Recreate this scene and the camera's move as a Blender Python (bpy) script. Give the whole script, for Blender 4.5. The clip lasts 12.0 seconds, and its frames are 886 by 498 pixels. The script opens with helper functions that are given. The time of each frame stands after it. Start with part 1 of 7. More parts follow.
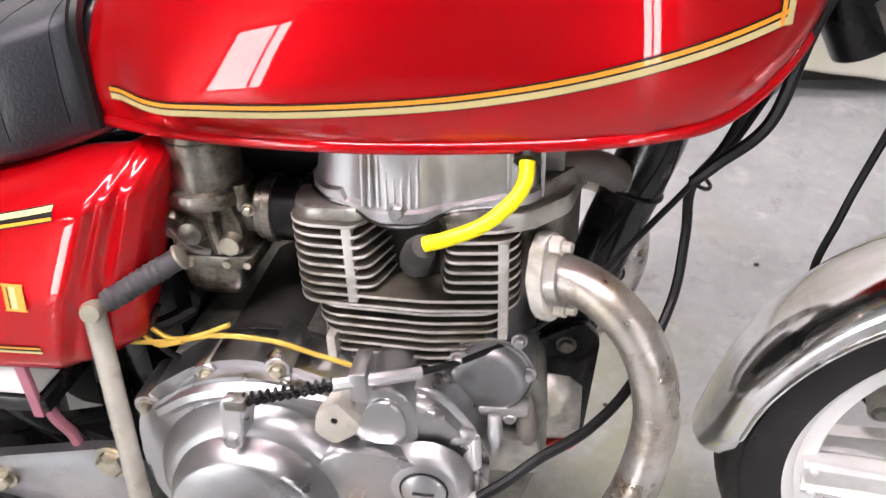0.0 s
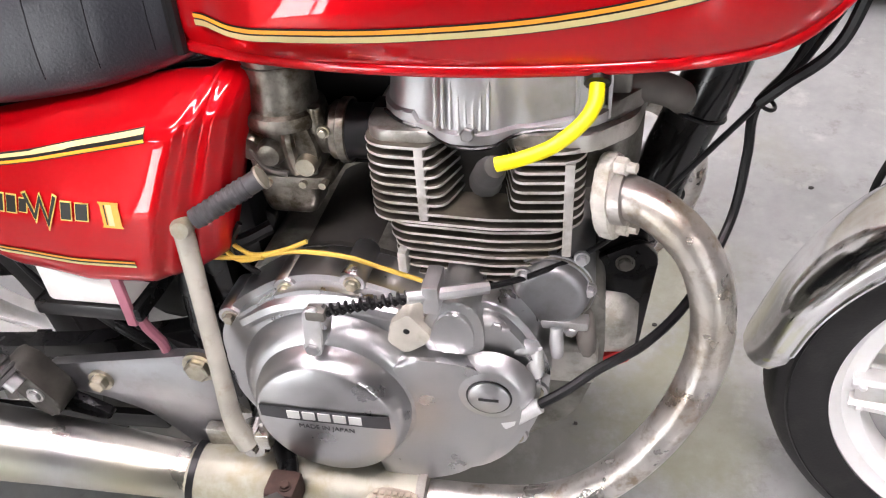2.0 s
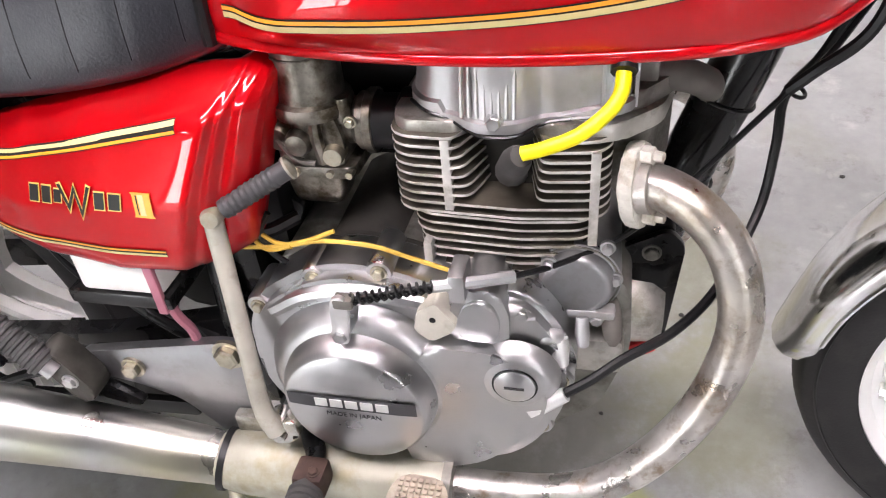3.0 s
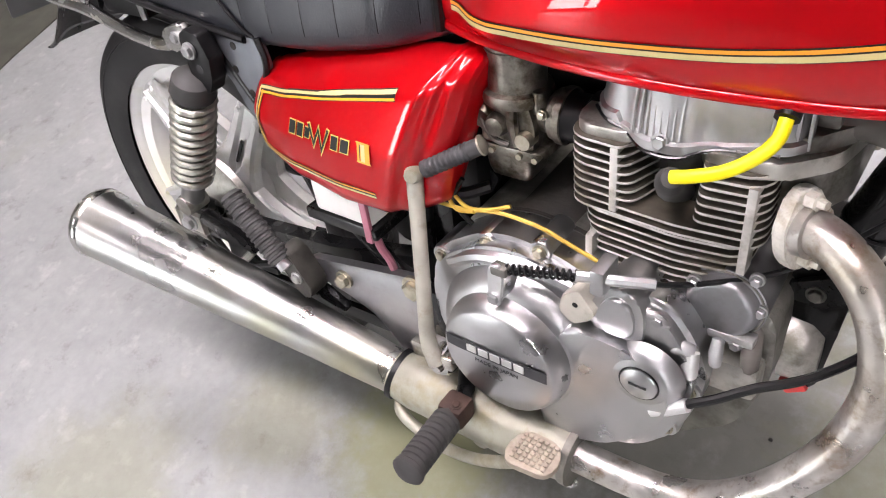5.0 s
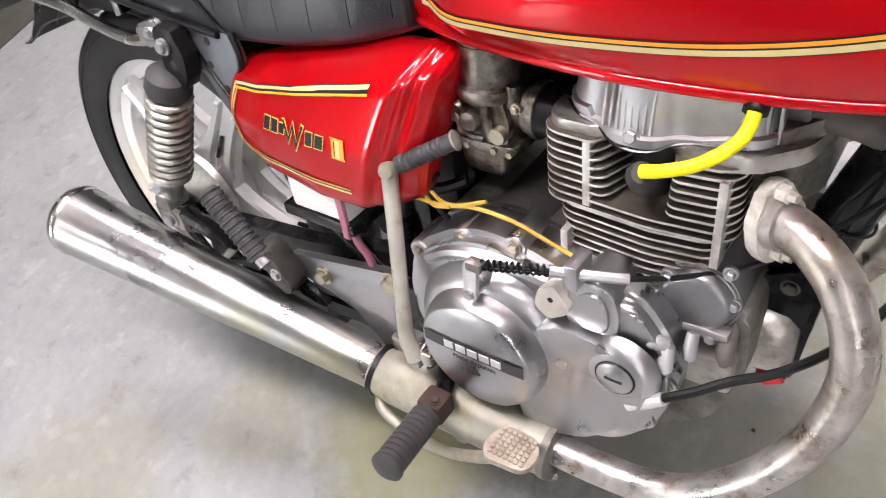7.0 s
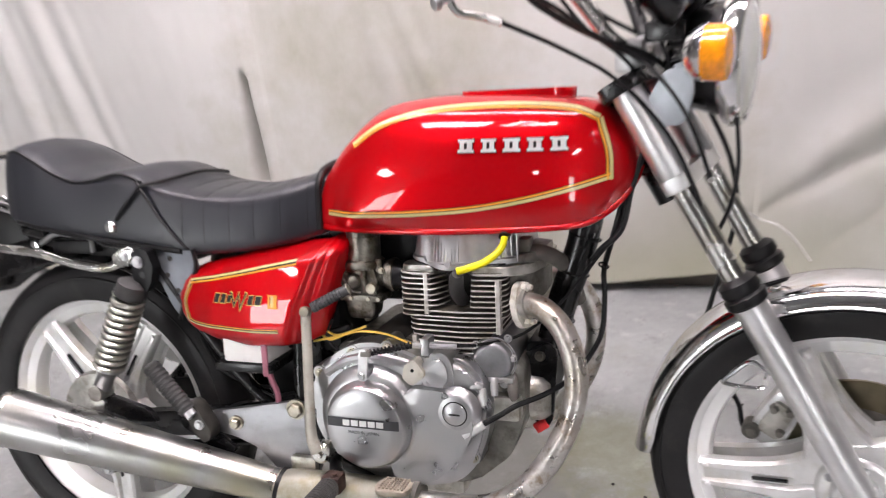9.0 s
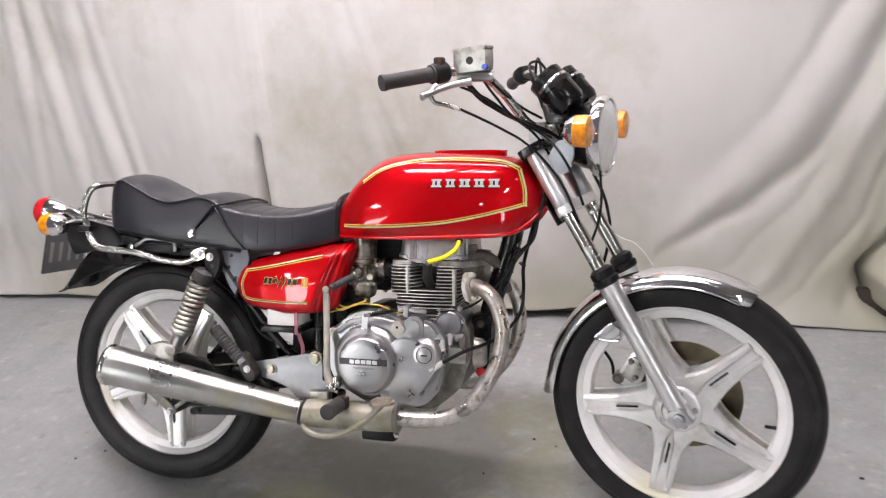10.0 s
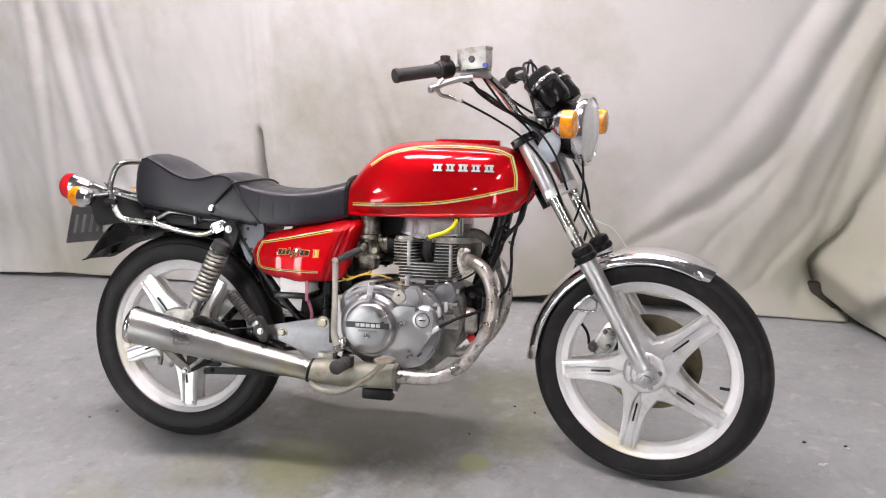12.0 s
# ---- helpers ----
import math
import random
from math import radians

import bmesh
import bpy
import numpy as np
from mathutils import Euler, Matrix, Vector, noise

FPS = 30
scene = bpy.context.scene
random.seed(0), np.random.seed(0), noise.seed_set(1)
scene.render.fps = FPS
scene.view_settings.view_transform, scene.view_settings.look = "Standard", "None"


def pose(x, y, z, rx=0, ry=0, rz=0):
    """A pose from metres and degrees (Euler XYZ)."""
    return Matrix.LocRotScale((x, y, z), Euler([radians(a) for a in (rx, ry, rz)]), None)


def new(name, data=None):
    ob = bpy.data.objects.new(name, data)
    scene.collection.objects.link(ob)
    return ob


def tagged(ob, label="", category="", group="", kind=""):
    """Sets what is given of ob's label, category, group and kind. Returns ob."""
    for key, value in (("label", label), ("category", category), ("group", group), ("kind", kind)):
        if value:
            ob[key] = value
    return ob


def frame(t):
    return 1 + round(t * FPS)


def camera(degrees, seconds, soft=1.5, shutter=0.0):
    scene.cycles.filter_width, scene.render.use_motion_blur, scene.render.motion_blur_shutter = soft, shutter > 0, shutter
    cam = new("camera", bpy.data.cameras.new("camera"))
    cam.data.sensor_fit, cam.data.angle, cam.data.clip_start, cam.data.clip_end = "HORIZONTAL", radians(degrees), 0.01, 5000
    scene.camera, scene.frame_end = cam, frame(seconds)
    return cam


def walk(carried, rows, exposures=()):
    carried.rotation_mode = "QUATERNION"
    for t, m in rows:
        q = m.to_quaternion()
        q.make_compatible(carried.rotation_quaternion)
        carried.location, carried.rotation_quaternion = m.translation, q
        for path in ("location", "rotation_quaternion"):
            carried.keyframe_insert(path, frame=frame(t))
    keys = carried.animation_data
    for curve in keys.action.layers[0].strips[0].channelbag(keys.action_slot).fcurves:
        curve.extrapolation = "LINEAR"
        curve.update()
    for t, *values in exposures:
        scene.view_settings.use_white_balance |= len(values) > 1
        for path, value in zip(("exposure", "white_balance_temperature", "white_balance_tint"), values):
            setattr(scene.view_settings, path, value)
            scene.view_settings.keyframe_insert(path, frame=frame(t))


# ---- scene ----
cam = camera(60.97, 12.0, soft=1.1, shutter=0.5)
PATH = [
    (0.0, 0.8661, -0.3712, 1.0557, 44.63, 3.76, 6.65),
    (0.5, 0.8374, -0.3805, 1.0572, 41.86, 3.85, 5.32),
    (1.0, 0.8377, -0.39, 1.0594, 40.39, 4.39, 6.14),
    (1.5, 0.838, -0.3938, 1.0645, 39.55, 5.14, 7.63),
    (2.0, 0.8482, -0.3957, 1.0751, 39.1, 5.92, 8.81),
    (2.5, 0.8479, -0.4053, 1.0757, 38.79, 6.48, 9.23),
    (3.0, 0.848, -0.3987, 1.0771, 38.52, 7.4, 9.99),
    (3.5, 0.8494, -0.4142, 1.0985, 39.01, 10.95, 14.33),
    (3.7, 0.8762, -0.4209, 1.1198, 39.62, 14.2, 19.36),
    (5.3, 0.9566, -0.3909, 1.1363, 39.37, 14.75, 33.26),
    (5.5, 0.9514, -0.3977, 1.135, 39.66, 14.02, 32.75),
    (6.0, 0.9606, -0.3934, 1.1372, 39.29, 14.61, 32.71),
    (6.5, 0.9643, -0.3862, 1.13, 38.88, 15.15, 32.37),
    (6.7, 0.9693, -0.3779, 1.1316, 38.69, 15.28, 32.6),
    (8.3, 0.9592, -0.5346, 1.1278, 46.85, 8.35, 20.87),
    (8.5, 0.9908, -0.6326, 1.1491, 52.8, 7.65, 18.36),
    (9.0, 1.1063, -0.9975, 1.2023, 65.51, 6.6, 15.93),
    (9.5, 1.1446, -1.3312, 1.253, 69.83, 6.03, 13.82),
    (10.0, 1.2626, -1.6493, 1.3068, 71.09, 3.83, 13.65),
    (10.5, 1.2842, -1.8206, 1.3233, 71.63, 2.54, 13.43),
    (11.0, 1.2583, -1.8869, 1.3166, 71.7, 1.96, 12.72),
    (11.5, 1.2529, -1.8939, 1.3135, 71.47, 1.79, 12.34),
    (12.0, 1.2502, -1.8953, 1.3105, 71.43, 1.66, 12.16),
]
walk(cam, [(t, pose(*p)) for t, *p in PATH], [(0.0, 0.15), (2.5, 0.14), (3.7, 0.16), (5.5, 0.05), (8.2, 0.10), (9.0, -0.22), (9.5, -0.33), (12.0, -0.31)])

# ---- world and lamps ----
world = bpy.data.worlds.new("world")
world.use_nodes = True
world.node_tree.nodes["Background"].inputs[0].default_value = (0.8, 0.85, 0.9, 1)
world.node_tree.nodes["Background"].inputs[1].default_value = 0.02
scene.world = world
scene.view_settings.exposure = 0.0
TUBE_POWER = 48.0
WINDOW_GLOW = 15.0


# ---- materials ----
def mat(name, colour, rough=0.5, metal=0.0, coat=0.0, emit=0.0, var=0.0, var_scale=8.0, bump=0.0, bump_scale=120.0,
        stain=None, stain_scale=3.0, stain_amount=0.5, rough_var=0.0, detail=6.0, rand=0.0, flakes=0.0, spec=0.5, coat_ior=1.5, stain_from=0.52):
    """Principled material with grain, stains and relief in object space."""
    m = bpy.data.materials.new(name)
    m.use_nodes = True
    nt = m.node_tree
    b = nt.nodes["Principled BSDF"]
    N, L = nt.nodes.new, nt.links.new
    b.inputs["Base Color"].default_value = (*colour, 1)
    b.inputs["Roughness"].default_value = rough
    b.inputs["Metallic"].default_value = metal
    b.inputs["Specular IOR Level"].default_value = spec
    if coat:
        b.inputs["Coat Weight"].default_value = coat
        b.inputs["Coat Roughness"].default_value = 0.03
        b.inputs["Coat IOR"].default_value = coat_ior
    if emit:
        b.inputs["Emission Color"].default_value = (*colour, 1)
        b.inputs["Emission Strength"].default_value = emit
    tc = N("ShaderNodeTexCoord")
    out = None
    if var:
        n = N("ShaderNodeTexNoise")
        n.inputs["Scale"].default_value, n.inputs["Detail"].default_value = var_scale, detail
        L(tc.outputs["Object"], n.inputs["Vector"])
        r = N("ShaderNodeMapRange")
        r.inputs["From Min"].default_value, r.inputs["From Max"].default_value = 0.3, 0.7
        r.inputs["To Min"].default_value, r.inputs["To Max"].default_value = 1 - var, 1 + var
        L(n.outputs["Fac"], r.inputs["Value"])
        mix = N("ShaderNodeVectorMath")
        mix.operation = "SCALE"
        mix.inputs[0].default_value = colour
        L(r.outputs["Result"], mix.inputs["Scale"])
        out = mix.outputs["Vector"]
        if rough_var:
            q = N("ShaderNodeMapRange")
            q.inputs["From Min"].default_value, q.inputs["From Max"].default_value = 0.3, 0.7
            q.inputs["To Min"].default_value, q.inputs["To Max"].default_value = max(0.02, rough - rough_var), rough + rough_var
            L(n.outputs["Fac"], q.inputs["Value"])
            L(q.outputs["Result"], b.inputs["Roughness"])
    if stain:
        n = N("ShaderNodeTexNoise")
        n.inputs["Scale"].default_value, n.inputs["Detail"].default_value = stain_scale, 8
        n.inputs["Roughness"].default_value = 0.65
        L(tc.outputs["Object"], n.inputs["Vector"])
        r = N("ShaderNodeMapRange")
        r.inputs["From Min"].default_value, r.inputs["From Max"].default_value = stain_from, stain_from + 0.18
        r.inputs["To Max"].default_value = stain_amount
        L(n.outputs["Fac"], r.inputs["Value"])
        mx = N("ShaderNodeMix")
        mx.data_type = "RGBA"
        mx.inputs["A"].default_value = (*colour, 1)
        mx.inputs["B"].default_value = (*stain, 1)
        if out:
            L(out, mx.inputs["A"])
        L(r.outputs["Result"], mx.inputs["Factor"])
        out = mx.outputs["Result"]
    if rand:
        oi = N("ShaderNodeObjectInfo")
        r = N("ShaderNodeMapRange")
        r.inputs["To Min"].default_value, r.inputs["To Max"].default_value = 1 - rand, 1 + rand
        L(oi.outputs["Random"], r.inputs["Value"])
        mix = N("ShaderNodeVectorMath")
        mix.operation = "SCALE"
        mix.inputs[0].default_value = colour
        if out:
            L(out, mix.inputs[0])
        L(r.outputs["Result"], mix.inputs["Scale"])
        out = mix.outputs["Vector"]
    if out:
        L(out, b.inputs["Base Color"])
    if bump or flakes:
        n = N("ShaderNodeTexNoise")
        n.inputs["Scale"].default_value, n.inputs["Detail"].default_value = (900.0, 0.0) if flakes else (bump_scale, 5)
        L(tc.outputs["Object"], n.inputs["Vector"])
        bp = N("ShaderNodeBump")
        bp.inputs["Strength"].default_value = flakes or bump
        bp.inputs["Distance"].default_value = 0.002
        L(n.outputs["Fac"], bp.inputs["Height"])
        L(bp.outputs["Normal"], b.inputs["Normal"])
    return m


RED = mat("candy_red_paint", (0.52, 0.002, 0.006), 0.36, 0.55, coat=0.95, coat_ior=1.5, flakes=0.03, spec=0.0, var=0.06, var_scale=5)
CREAM = mat("cream_stripe", (0.60, 0.50, 0.23), 0.4, coat=0.5, var=0.05, var_scale=30)
ORANGE = mat("orange_stripe", (0.85, 0.33, 0.02), 0.4, coat=0.6)
STRIPE_BLACK = mat("black_stripe", (0.012, 0.011, 0.010), 0.4, coat=0.15, spec=0.3)
CHROME = mat("chrome", (0.80, 0.80, 0.80), 0.12, 1.0, var=0.10, var_scale=14, rough_var=0.05, stain=(0.4, 0.33, 0.22), stain_scale=34, stain_amount=0.35, bump=0.02, bump_scale=60)
OLD_CHROME = mat("weathered_chrome", (0.62, 0.615, 0.59), 0.22, 1.0, var=0.15, var_scale=18, rough_var=0.12, stain=(0.42, 0.35, 0.2), stain_scale=22, stain_amount=0.55, bump=0.05, bump_scale=90)
MUFFLER = mat("streaked_muffler_chrome", (0.42, 0.42, 0.41), 0.31, 1.0, var=0.22, var_scale=9, rough_var=0.08, stain=(0.33, 0.31, 0.23), stain_scale=11, stain_amount=0.4, bump=0.05, bump_scale=70, stain_from=0.49)
SPRING = mat("dull_spring_steel", (0.52, 0.52, 0.46), 0.34, 0.85, var=0.25, var_scale=40, stain=(0.2, 0.17, 0.08), stain_scale=60, stain_amount=0.6)
GUSSET = mat("blue_grey_steel_plate", (0.13, 0.14, 0.155), 0.42, 0.5, var=0.12, var_scale=30, stain=(0.16, 0.15, 0.13), stain_scale=40, stain_amount=0.5)
HEADER = mat("heat_stained_chrome", (0.56, 0.54, 0.51), 0.36, 0.85, var=0.28, var_scale=30, rough_var=0.16, stain=(0.24, 0.17, 0.10), stain_scale=42, stain_amount=0.85, bump=0.3, bump_scale=160, stain_from=0.50)
COLLECTOR = mat("dull_collector_steel", (0.35, 0.34, 0.28), 0.50, 0.5, var=0.2, var_scale=20, rough_var=0.12, stain=(0.23, 0.20, 0.11), stain_scale=22, stain_amount=0.7, bump=0.08, bump_scale=140, stain_from=0.48)
DARK_HINGE = mat("grimy_dark_bracket", (0.055, 0.052, 0.045), 0.5, 0.4, var=0.4, var_scale=40, bump=0.2)
LEVER = mat("worn_plated_lever", (0.40, 0.385, 0.33), 0.52, 0.45, var=0.2, var_scale=30, rough_var=0.1, stain=(0.25, 0.2, 0.13), stain_scale=40, stain_amount=0.6)
PAD = mat("worn_pad_steel", (0.36, 0.31, 0.25), 0.5, 0.5, var=0.25, var_scale=50, stain=(0.5, 0.47, 0.38), stain_scale=40, stain_amount=0.6)
ALLOY = mat("polished_alloy", (0.50, 0.50, 0.505), 0.36, 1.0, var=0.12, var_scale=24, rough_var=0.08, bump=0.06, bump_scale=130, stain=(0.36, 0.35, 0.31), stain_scale=22, stain_amount=0.3)
CAST = mat("cast_alloy", (0.52, 0.51, 0.47), 0.40, 0.9, var=0.22, var_scale=30, bump=0.15, bump_scale=300, stain=(0.20, 0.18, 0.13), stain_scale=32, stain_amount=0.7, stain_from=0.48)
FIN = mat("cylinder_fin_alloy", (0.60, 0.585, 0.55), 0.42, 0.6, var=0.24, var_scale=40, bump=0.2, bump_scale=350, stain=(0.16, 0.135, 0.07), stain_scale=24, stain_amount=0.65, stain_from=0.49)
CASE_GREY = mat("dull_grimy_casting", (0.21, 0.205, 0.185), 0.46, 0.7, var=0.3, var_scale=35, bump=0.25, bump_scale=260, stain=(0.06, 0.055, 0.035), stain_scale=28, stain_amount=0.75, stain_from=0.48)
COVER_ALLOY = mat("buffed_alloy", (0.48, 0.48, 0.485), 0.33, 1.0, var=0.14, var_scale=22, rough_var=0.08, bump=0.07, bump_scale=100, stain=(0.27, 0.26, 0.20), stain_scale=11, stain_amount=0.26, stain_from=0.50)
VALVE = mat("weathered_valve_cover_alloy", (0.52, 0.52, 0.525), 0.50, 0.9, var=0.18, var_scale=30, rough_var=0.08, bump=0.10, bump_scale=150, stain=(0.36, 0.35, 0.30), stain_scale=24, stain_amount=0.5)
FILLER = mat("aged_filler_cap", (0.46, 0.44, 0.38), 0.45, 0.2, var=0.15, var_scale=40, stain=(0.25, 0.23, 0.17), stain_scale=50, stain_amount=0.5)
PALE_STEEL = mat("pale_blue_grey_steel", (0.42, 0.46, 0.49), 0.45, 0.4, var=0.15, var_scale=30)
SCUFFED = mat("scuffed_plate_alloy", (0.29, 0.29, 0.30), 0.40, 0.95, var=0.2, var_scale=18, rough_var=0.1, bump=0.08, bump_scale=120, stain=(0.18, 0.17, 0.15), stain_scale=26, stain_amount=0.5)
FIN_GRIME_SHADE = mat("oily_fin_grime_and_shade", (0.10, 0.088, 0.068), 0.55, 0.3, var=0.4, var_scale=40, bump=0.2)
CARB = mat("oily_carburettor_alloy", (0.25, 0.235, 0.205), 0.40, 0.95, var=0.3, var_scale=45, rough_var=0.12, bump=0.2, bump_scale=220, stain=(0.05, 0.038, 0.020), stain_scale=30, stain_amount=0.9, stain_from=0.45)
LEG = mat("satin_alloy_fork_leg", (0.74, 0.74, 0.74), 0.36, 0.9, var=0.10, var_scale=14, rough_var=0.08, stain=(0.5, 0.48, 0.43), stain_scale=30, stain_amount=0.4)
SPOKE = mat("brushed_silver_spoke", (0.82, 0.82, 0.81), 0.32, 0.7, var=0.10, var_scale=20, bump=0.06, bump_scale=200, stain=(0.5, 0.47, 0.33), stain_scale=14, stain_amount=0.45)
BAR = mat("pale_plate_bar", (0.34, 0.34, 0.33), 0.45, 0.2)
# near-black iron; also stands in for shade between engine parts
BLACK_AND_SHADE = mat("black_iron_and_shade", (0.018, 0.016, 0.013), 0.65, 0.2, var=0.4, var_scale=40, bump=0.2)
HOSE = mat("aged_rubber_hose", (0.12, 0.11, 0.098), 0.6, var=0.25, var_scale=30, bump=0.1)
PEDAL = mat("worn_grey_rubber", (0.038, 0.038, 0.04), 0.6, var=0.25, var_scale=40, bump=0.15)
DARK_CAST = mat("grimy_cast_metal", (0.2, 0.19, 0.17), 0.5, 0.7, var=0.3, var_scale=40, bump=0.2, bump_scale=300)
SILVER = mat("silver_painted_wheel", (0.86, 0.86, 0.85), 0.40, 0.2, var=0.05, var_scale=12, bump=0.04, bump_scale=250, stain=(0.66, 0.62, 0.42), stain_scale=9, stain_amount=0.35)
RUBBER = mat("tyre_rubber", (0.009, 0.0085, 0.009), 0.50, var=0.4, var_scale=10, bump=0.14, bump_scale=300, stain=(0.05, 0.047, 0.042), stain_scale=14, stain_amount=0.35, spec=0.35)
BLACK = mat("black_paint", (0.006, 0.006, 0.0065), 0.28, coat=0.15, var=0.3, var_scale=20, rough_var=0.1, stain=(0.022, 0.02, 0.015), stain_scale=30, stain_amount=0.5, spec=0.35)
SATIN = mat("black_satin_plastic", (0.005, 0.005, 0.0055), 0.42, var=0.3, var_scale=30, bump=0.05, spec=0.3)
VINYL = mat("black_vinyl", (0.0095, 0.0105, 0.0155), 0.37, var=0.25, var_scale=6, bump=0.18, bump_scale=420, rough_var=0.06, spec=0.62)
GREY_RUBBER = mat("grey_rubber", (0.036, 0.035, 0.034), 0.62, var=0.25, var_scale=30, bump=0.15)
YELLOW = mat("yellow_hose", (0.9, 0.8, 0.0), 0.45, var=0.06, var_scale=30)
WIRE_YELLOW = mat("yellow_wire_sleeve", (0.62, 0.42, 0.07), 0.5, var=0.2, var_scale=40)
WHITE = mat("white_plastic", (0.78, 0.77, 0.74), 0.45, var=0.06, var_scale=10, stain=(0.5, 0.46, 0.36), stain_scale=9, stain_amount=0.35)
FLANGE = mat("corroded_alloy", (0.66, 0.64, 0.58), 0.6, 0.25, var=0.2, var_scale=60, bump=0.5, bump_scale=200, stain=(0.4, 0.34, 0.24), stain_scale=50, stain_amount=0.7, stain_from=0.48)
PINK = mat("pink_hose", (0.40, 0.15, 0.2), 0.5, var=0.15, var_scale=30)
REDPLASTIC = mat("red_plastic", (0.7, 0.03, 0.03), 0.4)
AMBER = mat("amber_lens", (0.85, 0.29, 0.004), 0.16, coat=0.8, var=0.3, var_scale=70, bump=0.4, bump_scale=90)
RED_LENS = mat("red_lens", (0.62, 0.012, 0.02), 0.15, coat=0.8, var=0.1, var_scale=60)
LENS = mat("headlamp_glass", (0.86, 0.87, 0.87), 0.15, 0.1, coat=1.0, var=0.06, var_scale=50)
DISC = mat("brake_disc_steel", (0.21, 0.185, 0.125), 0.4, 1.0, var=0.2, var_scale=30, rough_var=0.1, stain=(0.12, 0.09, 0.04), stain_scale=15, stain_amount=0.6)
BRASS = mat("dull_plated_bolt", (0.44, 0.41, 0.33), 0.4, 1.0, var=0.25, var_scale=60, stain=(0.2, 0.15, 0.08), stain_scale=60, stain_amount=0.5)
RUST = mat("rusty_steel", (0.05, 0.028, 0.022), 0.7, 0.4, var=0.4, var_scale=60, bump=0.3)
PLATE = mat("grey_plate", (0.17, 0.17, 0.175), 0.45, 0.3, var=0.1, var_scale=20)
GOLD = mat("gold_print", (0.72, 0.5, 0.12), 0.4, coat=0.5)
PRINT = mat("silver_print", (0.72, 0.72, 0.7), 0.35, 0.6)
INK = mat("black_band", (0.03, 0.03, 0.033), 0.4)
LIGHT = mat("lamp_diffuser", (1.0, 0.90, 0.945), 0.5, emit=TUBE_POWER)
DAYLIGHT = mat("bright_daylight", (0.97, 0.98, 1.0), 0.5, emit=WINDOW_GLOW)
FIXTURE = mat("white_enamel", (0.8, 0.8, 0.8), 0.4)
WALL = mat("grey_wall_paint", (0.18, 0.175, 0.17), 0.8, var=0.06, var_scale=3)
CEIL = mat("ceiling_paint", (0.2, 0.2, 0.2), 0.85, var=0.04, var_scale=3)


